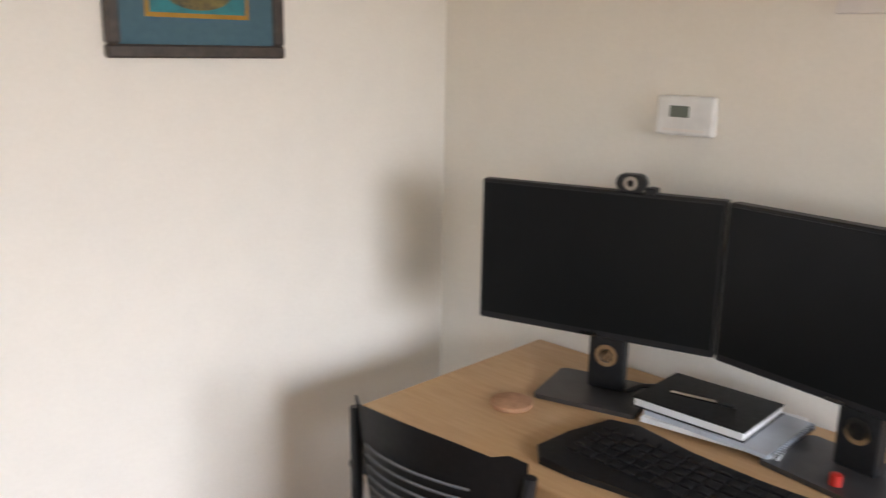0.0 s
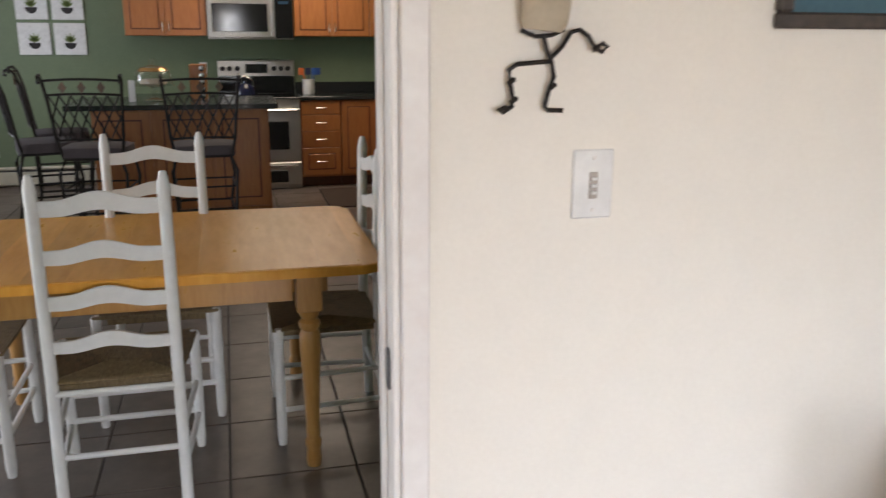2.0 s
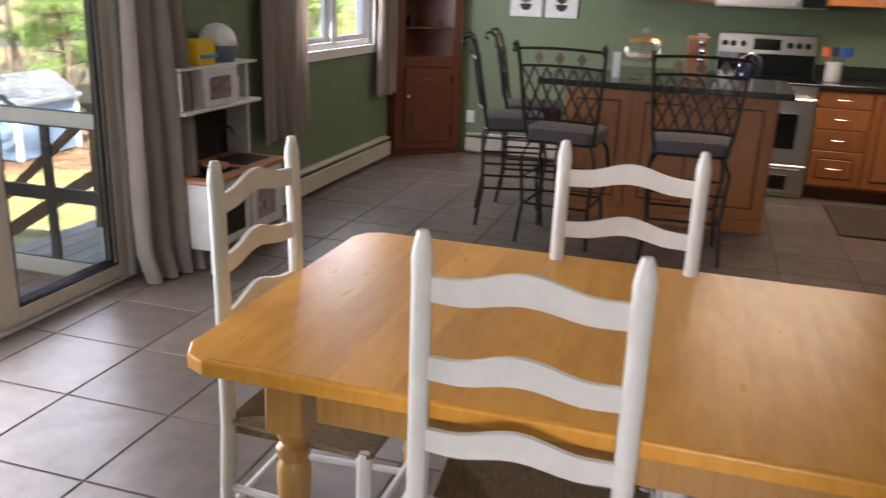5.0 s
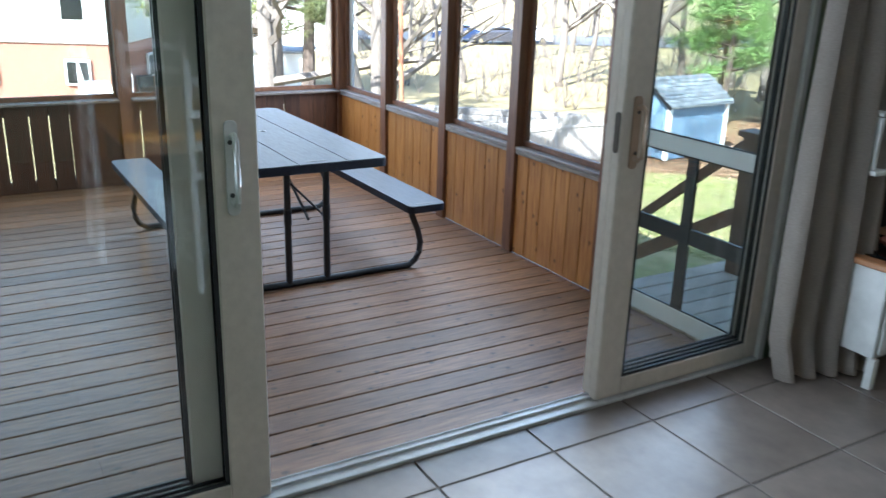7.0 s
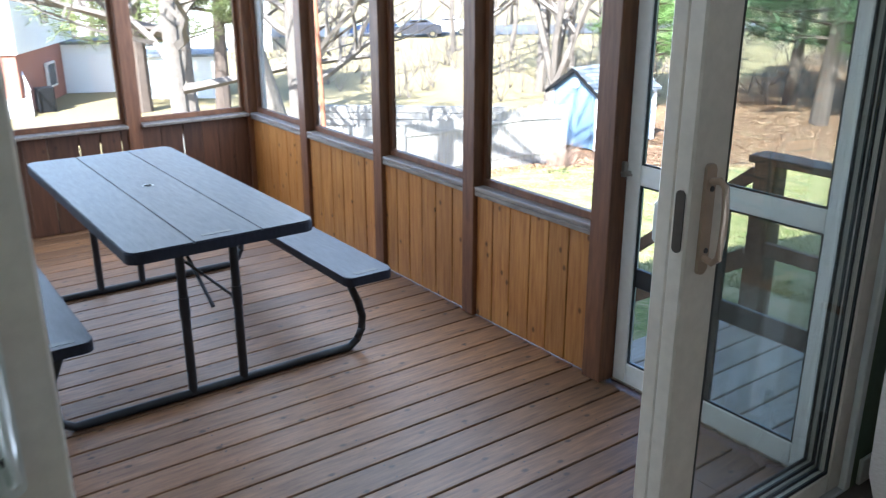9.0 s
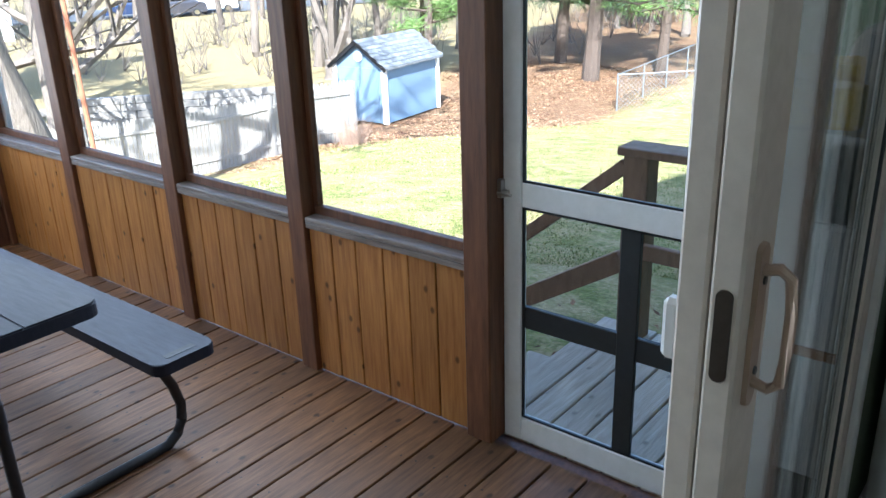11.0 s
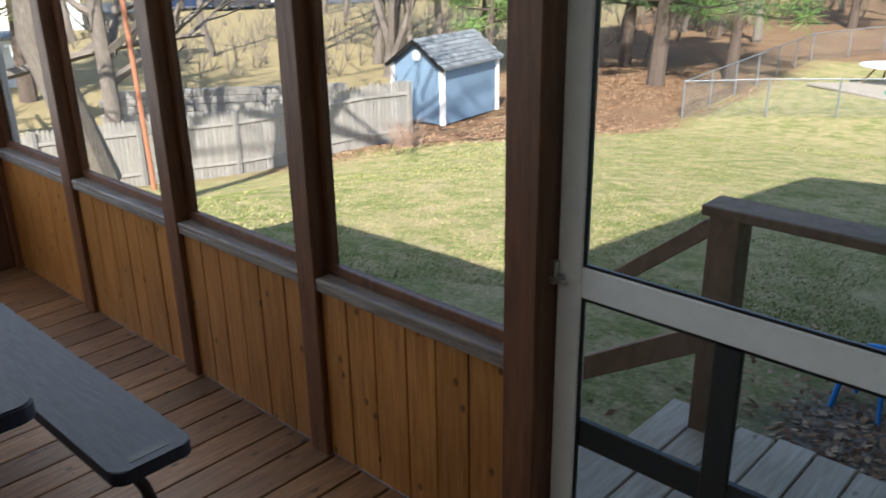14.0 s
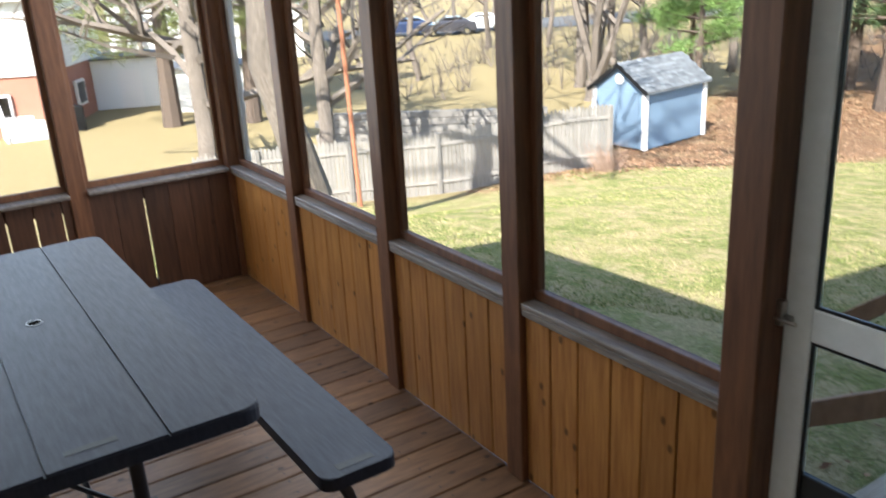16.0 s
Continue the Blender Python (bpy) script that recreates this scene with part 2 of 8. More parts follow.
RESIN = surf("slate_grey_resin_top", (0.028, 0.030, 0.043), (0.018, 0.020, 0.030), spec=0.17, rough=0.48, scale=7, stretch=(1.5, 12, 4), bump=0.35, wear=0.2, depth=0.0015)
TABLESTEEL = surf("dark_powder_coat", (0.022, 0.024, 0.030), rough=0.4, metal=0.2, scale=60, bump=0.1)
RAILWOOD = surf("brown_rail_wood", (0.33, 0.205, 0.125), (0.21, 0.13, 0.08), rough=0.7, scale=5, stretch=(6, 6, 2), bump=0.3, rand=0.1, wear=0.35)
GLASS = pane_mat("door_glass", (0.95, 0.97, 0.96))
CLEAR = pane_mat("clear_glass", (0.97, 0.98, 0.98))
MESH = pane_mat("insect_screen", (0.97, 0.97, 0.97), gloss=0, haze=0.11)
MESH_LIGHT = pane_mat("fine_insect_screen", (0.98, 0.98, 0.98), gloss=0, haze=0.07)

# ---- building helpers ----


def root_at(ob):
    v = Vector((0, 0, 0))
    while ob is not None:
        v += ob.location
        ob = ob.parent
    return v


def finish(bm, name):
    bmesh.ops.recalc_face_normals(bm, faces=bm.faces)
    me = bpy.data.meshes.new(name)
    bm.to_mesh(me)
    bm.free()
    return me


def smooth(ob, angle=40):
    me = ob.data
    me.polygons.foreach_set("use_smooth", [True] * len(me.polygons))
    me.set_sharp_from_angle(angle=radians(angle))
    return ob


def part(name, bm, material, parent, label="", soft=False):
    """One mesh under a thing or a part; its places are given in the world (or in the thing's own space, for a thing at the origin)."""
    off = root_at(parent) if parent is not None else Vector((0, 0, 0))
    if off.length:
        bmesh.ops.translate(bm, verts=bm.verts, vec=-off)
    ob = new(name, finish(bm, name))
    ob.data.materials.append(material)
    ob.parent = parent
    if label:
        ob["label"] = label
    return smooth(ob) if soft else ob


def thing(name, at, label, category, group="", kind=""):
    ob = new(name)
    ob.empty_display_size = 0.1
    ob.location = at
    return tagged(ob, label, category, group, kind)


def solo(name, bm, material, label, category, group="", kind="", soft=False, at=None):
    """A thing that is one mesh; its origin goes to `at`."""
    if at:
        bmesh.ops.translate(bm, verts=bm.verts, vec=-Vector(at))
    ob = new(name, finish(bm, name))
    ob.data.materials.append(material)
    if at:
        ob.location = at
    tagged(ob, label, category, group, kind)
    return smooth(ob) if soft else ob


def box(bm, x0, x1, y0, y1, z0, z1, bevel=0.0, seg=1):
    vs = [bm.verts.new((x, y, z)) for x in (x0, x1) for y in (y0, y1) for z in (z0, z1)]
    fs = [bm.faces.new([vs[i] for i in q]) for q in ((0, 1, 3, 2), (4, 6, 7, 5), (0, 4, 5, 1), (2, 3, 7, 6), (0, 2, 6, 4), (1, 5, 7, 3))]
    if bevel:
        es = list({e for f in fs for e in f.edges})
        bmesh.ops.bevel(bm, geom=es, offset=bevel, segments=seg, profile=0.5, affect="EDGES")
    return bm


def bx(x0, x1, y0, y1, z0, z1, bevel=0.0, seg=1):
    return box(bmesh.new(), x0, x1, y0, y1, z0, z1, bevel, seg)


def obox(bm, p0, p1, w, h, bevel=0.0, up=(0, 0, 1)):
    """A bar of section w x h from p0 to p1; h lies along up as far as it can."""
    p0, p1 = Vector(p0), Vector(p1)
    d = (p1 - p0).normalized()
    s = d.cross(Vector(up)).normalized()
    u = s.cross(d)
    vs = [bm.verts.new(p + s * a * w / 2 + u * b * h / 2) for p in (p0, p1) for a in (-1, 1) for b in (-1, 1)]
    fs = [bm.faces.new([vs[i] for i in q]) for q in ((0, 1, 3, 2), (4, 6, 7, 5), (0, 4, 5, 1), (2, 3, 7, 6), (0, 2, 6, 4), (1, 5, 7, 3))]
    if bevel:
        bmesh.ops.bevel(bm, geom=list({e for f in fs for e in f.edges}), offset=bevel, segments=1, affect="EDGES")
    return bm


def tube(bm, pts, r, n=8, r1=None, closed=False):
    """A round bar swept along points."""
    pts = [Vector(p) for p in pts]
    m = len(pts)
    rings = []
    ref = Vector((0.13, 0.21, 0.97))
    for i, p in enumerate(pts):
        a = pts[i - 1] if i or closed else p
        b = pts[(i + 1) % m] if i < m - 1 or closed else p
        d = (b - a).normalized()
        s = d.cross(ref)
        if s.length < 0.2:
            s = d.cross(Vector((1, 0.1, 0)))
        s.normalize()
        u = s.cross(d)
        rr = r if r1 is None else r + (r1 - r) * i / max(1, m - 1)
        rings.append([bm.verts.new(p + (s * math.cos(k * math.tau / n) + u * math.sin(k * math.tau / n)) * rr) for k in range(n)])
    for i in range(m if closed else m - 1):
        q = rings[(i + 1) % m]
        for k in range(n):
            bm.faces.new((rings[i][k], rings[i][(k + 1) % n], q[(k + 1) % n], q[k]))
    if not closed:
        bm.faces.new(rings[0])
        bm.faces.new(rings[-1])
    return bm


def lathe(bm, prof, cx=0.0, cy=0.0, n=16):
    """A turned shape from (radius, height) steps."""
    rings = [[bm.verts.new((cx + r * math.cos(k * math.tau / n), cy + r * math.sin(k * math.tau / n), z)) for k in range(n)] for r, z in prof]
    for a, b in zip(rings, rings[1:]):
        for k in range(n):
            bm.faces.new((a[k], a[(k + 1) % n], b[(k + 1) % n], b[k]))
    bm.faces.new(rings[0])
    bm.faces.new(rings[-1])
    return bm


def slab(bm, outline, z0, z1, bevel=0.0, seg=2):
    """A flat plate with the outline given, from z0 to z1."""
    lo = [bm.verts.new((x, y, z0)) for x, y in outline]
    hi = [bm.verts.new((x, y, z1)) for x, y in outline]
    n = len(lo)
    bm.faces.new(lo)
    f = bm.faces.new(hi)
    for k in range(n):
        bm.faces.new((lo[k], lo[(k + 1) % n], hi[(k + 1) % n], hi[k]))
    if bevel:
        bmesh.ops.bevel(bm, geom=list(f.edges), offset=bevel, segments=seg, profile=0.5, affect="EDGES")
    return bm


def rounded(x0, x1, y0, y1, r, n=5):
    out = []
    for cx, cy, a0 in ((x1 - r, y1 - r, 0), (x0 + r, y1 - r, 90), (x0 + r, y0 + r, 180), (x1 - r, y0 + r, 270)):
        out += [(cx + r * math.cos(radians(a0 + 90 * k / n)), cy + r * math.sin(radians(a0 + 90 * k / n))) for k in range(n + 1)]
    return out


def turn(bm, m):
    bmesh.ops.transform(bm, matrix=m, verts=bm.verts)
    return bm


def arc(cx, cy, r, a0, a1, n=8):
    return [(cx + r * math.cos(radians(a0 + (a1 - a0) * k / n)), cy + r * math.sin(radians(a0 + (a1 - a0) * k / n))) for k in range(n + 1)]


def structure(name, bm, material, label, category, soft=False):
    return solo(name, bm, material, label, category, kind="structure", soft=soft)

# ---- the house: walls, floors, ceilings ----
CH = 2.42                      # ceiling height indoors
XW, XE = -3.73, 1.30           # inner faces of the west and east walls
YS, YN = -1.0, 10.75           # inner faces of the south and north walls
Y1, Y2 = 3.045, 3.165          # wall between the office and the dining room
DX0, DX1 = -1.34, -0.508       # doorway in it
PF = -0.185                    # porch floor

b = bx(XW, DX0, Y1, Y2, 0, CH)
box(b, DX1, XE - 0.035, Y1, Y2, 0, CH)
box(b, DX0, DX1, Y1, Y2, 2.05, CH)
wall_mid = structure("wall_office_north", b, WALL_CREAM, "cream painted wall between the office and the dining room", "wall")
b = bx(XW, -0.9, YS - 0.12, YS, 0, CH)
box(b, 0.9, XE, YS - 0.12, YS, 0, CH)
box(b, -0.9, 0.9, YS - 0.12, YS, 0, 0.75)
box(b, -0.9, 0.9, YS - 0.12, YS, 2.0, CH)
structure("wall_south", b, WALL_CREAM, "cream painted office wall", "wall")
b = bx(1.265, 1.42, YS, Y1, 0, CH)
structure("wall_office_east", b, WALL_CREAM, "cream painted office wall behind the desk", "wall")
# west wall: office window, slider, kitchen window
SY0, SY1, SZ = 3.36, 6.52, 2.06
WY0, WY1, WZ0, WZ1 = 8.34, 9.84, 1.04, 2.06
b = bx(XW - 0.14, XW, YS - 0.12, 0.2, -1.2, CH)
box(b, XW - 0.14, XW, 0.2, 1.8, -1.2, 0.5)
box(b, XW - 0.14, XW, 0.2, 1.8, 2.05, CH)
box(b, XW - 0.14, XW, 1.8, Y1, -1.2, CH)
structure("wall_office_west", b, WALL_CREAM, "cream painted office wall with a window", "wall")
b = bx(XW - 0.14, XW, Y1, SY0, -1.2, CH)
box(b, XW - 0.14, XW, SY0, SY1, SZ, CH)
box(b, XW - 0.14, XW, SY0, SY1, -1.2, -0.01)
box(b, XW - 0.14, XW, SY1, WY0, -1.2, CH)
box(b, XW - 0.14, XW, WY0, WY1, -1.2, WZ0)
box(b, XW - 0.14, XW, WY0, WY1, WZ1, CH)
box(b, XW - 0.14, XW, WY1, YN + 0.14, -1.2, CH)
structure("wall_west", b, WALL_GREEN, "sage green wall with the sliding door and a window", "wall")
b = bx(XW, XE, YN, YN + 0.14, -1.2, CH)
structure("wall_north", b, WALL_GREEN, "sage green kitchen wall behind the range", "wall")
b = bx(XE, XE + 0.14, Y2, YN, -1.2, CH)
structure("wall_east", b, WALL_GREEN, "sage green kitchen wall", "wall")
# dining side of the office wall is green
b = bx(XW, DX0 - 0.07, Y2, Y2 + 0.012, 0, CH)
box(b, DX1 + 0.07, XE, Y2, Y2 + 0.012, 0, CH)
structure("wall_dining_south", b, WALL_GREEN, "sage green dining room wall", "wall")
structure("ceiling", bx(XW - 0.14, XE + 0.14, YS - 0.12, YN + 0.14, CH, CH + 0.15), CEIL, "white painted ceiling", "ceiling")
structure("floor_office", bx(XW, 1.265, YS, Y1 + 0.06, -0.12, 0), OAKFLOOR, "oak office floor", "floor")
floor_tiles = structure("floor", bx(XW, XE, Y1 + 0.06, YN, -0.12, -0.004), GROUT, "beige ceramic tile floor with dark grout", "floor")
# roof over the house, whose eaves shade the lawn
UP = surf("pale_house_siding", (0.62, 0.60, 0.55), rough=0.6, scale=4, stretch=(1, 1, 12))
structure("upper_storey", bx(XW - 0.14, XE + 3.0, YS - 0.12, 13.0, CH + 0.16, 4.72), UP, "pale sided upper storey of the house", "wall")
structure("north_wing", bx(XW - 0.14, XE + 3.0, YN + 0.15, 13.0, -1.3, CH + 0.155), UP, "pale sided wing beyond the kitchen", "wall")
b = bmesh.new()
for x0, x1, za, zb in ((XW - 0.42, 0.3, 4.80, 6.3), (0.3, 4.8, 6.3, 4.75)):
    q = [b.verts.new((x, y, z + dz)) for dz in (0, 0.18) for x, y, z in ((x0, YS - 0.4, za), (x1, YS - 0.4, zb), (x1, 13.35, zb), (x0, 13.35, za))]
    for f in ((3, 2, 1, 0), (4, 5, 6, 7), (0, 1, 5, 4), (1, 2, 6, 5), (2, 3, 7, 6), (3, 0, 4, 7)):
        b.faces.new([q[i] for i in f])
for y in (YS - 0.1, 12.9):
    b.faces.new([b.verts.new(p) for p in ((XW - 0.14, y, 4.72), (4.3, y, 4.72), (0.3, y, 6.3))])
structure("roof", b, surf("roof_shingle", (0.08, 0.075, 0.07), rough=0.9, scale=30), "grey shingled roof", "roof")

# casing and jambs of the doorway
door_trim = thing("door_trim", (DX0, Y1, 0), "white painted door casing with scuffed jambs", "door trim", kind="structure")
for x0, x1 in ((DX0 - 0.062, DX0 - 0.004), (DX1 + 0.004, DX1 + 0.058)):
    part("casing", bx(x0, x1, Y1 - 0.014, Y1 - 0.0005, 0, 2.11, 0.004), TRIM, door_trim)
    part("casing", bx(x0, x1, Y2 + 0.0005, Y2 + 0.018, 0, 2.11, 0.004), TRIM, door_trim)
for x0, x1 in ((DX0 - 0.002, DX0 + 0.012), (DX1 - 0.012, DX1 + 0.002)):
    part("jamb", bx(x0, x1, Y1 - 0.012, Y2 + 0.014, 0, 2.04, 0.003), TRIM, door_trim)
part("stop", bx(DX1 - 0.022, DX1 - 0.012, Y1 + 0.045, Y1 + 0.08, 0, 2.04, 0.003), TRIM, door_trim)
part("head", bx(DX0 - 0.06, DX1 + 0.06, Y1 - 0.014, Y2 + 0.018, 2.04, 2.11, 0.003), TRIM, door_trim)
b = slab(bmesh.new(), rounded(-0.014, 0.014, -0.042, 0.042, 0.012), 0, 0.003)
turn(b, pose(DX1 - 0.0125, Y1 + 0.026, 0.92, 90, 0, -90) @ pose(0, 0, 0))
part("strike_plate", b, GREYMETAL, door_trim, "grey metal strike plate")

# ---- sliding door to the porch ----
slider = thing("door_1", (XW, SY0, 0), "white vinyl double sliding patio door standing half open", "sliding door", kind="structure")


def ring_y(x0, x1, y0, y1, z0, z1, w, wb, bev=0.006):
    """A frame of four rails in a plane of constant x."""
    b = bx(x0, x1, y0, y0 + w, z0, z1, bev)
    box(b, x0, x1, y1 - w, y1, z0, z1, bev)
    box(b, x0 + 0.001, x1 - 0.001, y0 + w - 0.004, y1 - w + 0.004, z0, z0 + wb, bev)
    box(b, x0 + 0.001, x1 - 0.001, y0 + w - 0.004, y1 - w + 0.004, z1 - wb, z1, bev)
    return b


b = bx(XW - 0.15, XW + 0.006, SY0, SY0 + 0.04, 0.0, SZ, 0.004)
box(b, XW - 0.15, XW + 0.006, SY1 - 0.035, SY1, 0.0, SZ, 0.004)
box(b, XW - 0.15, XW + 0.006, SY0, SY1, SZ - 0.04, SZ, 0.004)
part("frame", b, VINYL, slider)
b = bx(XW - 0.085, XW + 0.004, SY0 + 0.04, SY1 - 0.035, -0.008, 0.012, 0.003)
box(b, XW - 0.046, XW - 0.042, SY0 + 0.04, SY1 - 0.035, 0.012, 0.022)
box(b, XW - 0.084, XW - 0.080, SY0 + 0.04, SY1 - 0.035, 0.012, 0.017)
part("track", b, surf("door_track", (0.60, 0.60, 0.60), rough=0.3, scale=30, wear=0.4), slider, "scuffed white door track")
part("threshold", bx(XW - 0.168, XW - 0.086, SY0 + 0.04, SY1 - 0.035, -0.012, 0.006, 0.004), DECK, slider, "stained wooden outer threshold")
RUB = surf("black_gasket", (0.012, 0.014, 0.016), rough=0.4)


def panel(y0, y1, x0, x1, sl, sr):
    """A glazed door panel; sl, sr: the widths of its two stiles."""
    b = bx(x0, x1, y0, y0 + sl, 0.018, SZ - 0.045, 0.005)
    box(b, x0, x1, y1 - sr, y1, 0.018, SZ - 0.045, 0.005)
    box(b, x0 + 0.001, x1 - 0.001, y0 + sl - 0.003, y1 - sr + 0.003, 0.018, 0.088, 0.004)
    box(b, x0 + 0.001, x1 - 0.001, y0 + sl - 0.003, y1 - sr + 0.003, SZ - 0.14, SZ - 0.046, 0.004)
    p = part("panel", b, ALMOND, slider)
    g = bmesh.new()
    xm = (x0 + x1) / 2
    for xa, xb in ((x0 + 0.006, x0 + 0.012), (x1 - 0.012, x1 - 0.006)):
        for ya, yb in ((y0 + sl, y0 + sl + 0.012), (y1 - sr - 0.012, y1 - sr)):
            box(g, xa, xb, ya, yb, 0.088, SZ - 0.14)
        for za, zb in ((0.088, 0.100), (SZ - 0.152, SZ - 0.14)):
            box(g, xa, xb, y0 + sl, y1 - sr, za, zb)
    part("gasket", g, RUB, p, "black rubber gasket")
    gl = part("glass", bx(xm - 0.003, xm + 0.003, y0 + sl + 0.001, y1 - sr - 0.001, 0.089, SZ - 0.141), GLASS, p, "clear glass pane")
    gl.visible_shadow = False
    return p


XI0, XI1 = XW - 0.054, XW - 0.010    # inner track
XO0, XO1 = XW - 0.106, XW - 0.062    # outer track
right_panel = panel(5.606, 6.482, XI0, XI1, 0.122, 0.075)
outer_panel = panel(5.618, 6.485, XO0, XO1, 0.110, 0.06)
left_panel = panel(3.46, 4.347, XI0, XI1, 0.075, 0.122)
panel(3.40, 4.245, XO0, XO1, 0.06, 0.115)


def pull(y, sgn, parent, mat, zc=1.03):
    """A D-shaped pull on its backplate with a thumb turn."""
    x = XI1
    b = slab(bmesh.new(), rounded(-0.017, 0.017, -0.125, 0.125, 0.012), 0, 0.008, 0.003)
    turn(b, Matrix(((0, 0, 1, x), (1, 0, 0, y), (0, 1, 0, zc), (0, 0, 0, 1))))
    hd = part("handle", b, mat, parent, "moulded door pull")
    pts = [(x + 0.004, y, zc + 0.085), (x + 0.03, y, zc + 0.092), (x + 0.045, y, zc + 0.08), (x + 0.050, y, zc + 0.03), (x + 0.050, y, zc - 0.03),
           (x + 0.045, y, zc - 0.08), (x + 0.03, y, zc - 0.092), (x + 0.004, y, zc - 0.085)]
    part("grip", tube(bmesh.new(), pts, 0.0085, 8), mat, hd, soft=True)
    b = bmesh.new()
    for dz in (-0.07, 0.07):
        b2 = lathe(bmesh.new(), [(0.007, 0), (0.006, 0.004)], n=8)
        turn(b2, pose(x + 0.007, y - 0.004 * sgn, zc + dz, 0, 90, 0))
        tmp = bpy.data.meshes.new("screws")
        b2.to_mesh(tmp)
        b.from_mesh(tmp)
        bpy.data.meshes.remove(tmp)
    part("screw", b, GREYMETAL, hd)


HANDLE_TAN = surf("tan_handle", (0.46, 0.33, 0.24), rough=0.4, bump=0.05)
pull(4.275, 1, left_panel, surf("white_handle", (0.72, 0.71, 0.69), rough=0.35, bump=0.03))
pull(5.664, -1, right_panel, HANDLE_TAN)
part("outer_pull", bx(XO0 - 0.030, XO0 - 0.001, 5.640, 5.668, 0.95, 1.05, 0.008), VINYL, outer_panel)
b = slab(bmesh.new(), rounded(-0.012, 0.012, -0.07, 0.07, 0.011), 0, 0.003)
turn(b, Matrix(((1, 0, 0, XW - 0.032), (0, 0, -1, 5.606), (0, 1, 0, 1.03), (0, 0, 0, 1))))
part("mortise_latch", b, surf("tarnished_latch", (0.10, 0.085, 0.07), rough=0.4, metal=0.8, scale=60), right_panel, "tarnished metal mortise latch")

# ---- kitchen window ----
win = thing("window_1", (XW, WY0, WZ0), "white framed double kitchen window", "window", kind="structure")
part("window_frame", ring_y(XW - 0.13, XW - 0.02, WY0, WY1, WZ0, WZ1, 0.05, 0.05), VINYL, win)
b = bx(XW + 0.0005, XW + 0.02, WY0 - 0.065, WY0 + 0.005, WZ0 - 0.07, WZ1 + 0.07, 0.004)
box(b, XW + 0.0005, XW + 0.02, WY1 - 0.005, WY1 + 0.065, WZ0 - 0.07, WZ1 + 0.07, 0.004)
box(b, XW + 0.0005, XW + 0.02, WY0, WY1, WZ1, WZ1 + 0.07, 0.004)
box(b, XW + 0.0005, XW + 0.024, WY0, WY1, WZ0 - 0.07, WZ0 + 0.004, 0.004)
part("casing", b, TRIM, win)
part("mullion", bx(XW - 0.10, XW - 0.015, (WY0 + WY1) / 2 - 0.05, (WY0 + WY1) / 2 + 0.05, WZ0 + 0.04, WZ1 - 0.04, 0.004), VINYL, win)
for y0, y1 in ((WY0 + 0.05, (WY0 + WY1) / 2 - 0.05), ((WY0 + WY1) / 2 + 0.05, WY1 - 0.05)):
    part("sash", ring_y(XW - 0.09, XW - 0.05, y0, y1, WZ0 + 0.05, WZ1 - 0.05, 0.035, 0.035), VINYL, win)
    p = part("pane", bx(XW - 0.073, XW - 0.067, y0 + 0.036, y1 - 0.036, WZ0 + 0.086, WZ1 - 0.086), CLEAR, win)
    p.visible_shadow = False
def frame_x(b, x0, x1, z0, z1, w):
    box(b, x0, x0 + w, YS - 0.11, YS + 0.005, z0, z1)
    box(b, x1 - w, x1, YS - 0.11, YS + 0.005, z0, z1)
    box(b, x0 + w, x1 - w, YS - 0.11, YS + 0.005, z0, z0 + w)
    box(b, x0 + w, x1 - w, YS - 0.11, YS + 0.005, z1 - w, z1)
    return b


win3 = thing("window_3", (0, YS, 0.75), "white framed office window facing south", "window", kind="structure")
part("window_frame", frame_x(bmesh.new(), -0.9, 0.9, 0.75, 2.0, 0.05), VINYL, win3)
win2 = thing("window_2", (XW, 0.2, 0.5), "white framed office window", "window", kind="structure")
part("window_frame", ring_y(XW - 0.13, XW + 0.004, 0.2, 1.8, 0.5, 2.05, 0.05, 0.05), VINYL, win2)

# baseboard heaters
HEAT = surf("cream_heater_enamel", (0.58, 0.55, 0.45), (0.52, 0.49, 0.40), rough=0.4, scale=20, wear=0.2)


def heater(name, x0, x1, y0, y1, axis, label):
    t = thing(name, (x0, y0, 0), label, "heater", kind="structure")
    if axis == "y":
        part("cover", bx(x0 + 0.045, x0 + 0.065, y0, y1, 0.025, 0.155, 0.004), HEAT, t)
        part("top", bx(x0 + 0.001, x0 + 0.055, y0, y1, 0.175, 0.195, 0.006), HEAT, t)
        part("back", bx(x0 + 0.001, x0 + 0.006, y0, y1, 0.0, 0.20), HEAT, t)
        part("fins", bx(x0 + 0.008, x0 + 0.04, y0 + 0.02, y1 - 0.02, 0.05, 0.165), GREYMETAL, t, "dark heating fins")
    else:
        part("cover", bx(x0, x1, y1 - 0.065, y1 - 0.045, 0.025, 0.155, 0.004), HEAT, t)
        part("top", bx(x0, x1, y1 - 0.055, y1 - 0.001, 0.175, 0.195, 0.006), HEAT, t)
        part("back", bx(x0, x1, y1 - 0.006, y1 - 0.001, 0.0, 0.20), HEAT, t)
        part("fins", bx(x0 + 0.02, x1 - 0.02, y1 - 0.04, y1 - 0.008, 0.05, 0.165), GREYMETAL, t, "dark heating fins")


heater("baseboard_west", XW, 0, 7.75, 10.16, "y", "cream enamel baseboard heater along the green wall")
heater("baseboard_north", -3.10, -1.95, 0, YN, "x", "cream enamel baseboard heater beside the corner hutch")
b = bx(XW + 0.0005, XW + 0.014, 6.56, 7.74, 0.0, 0.09, 0.003)
structure("baseboard", b, TRIM, "white painted baseboard", "baseboard")


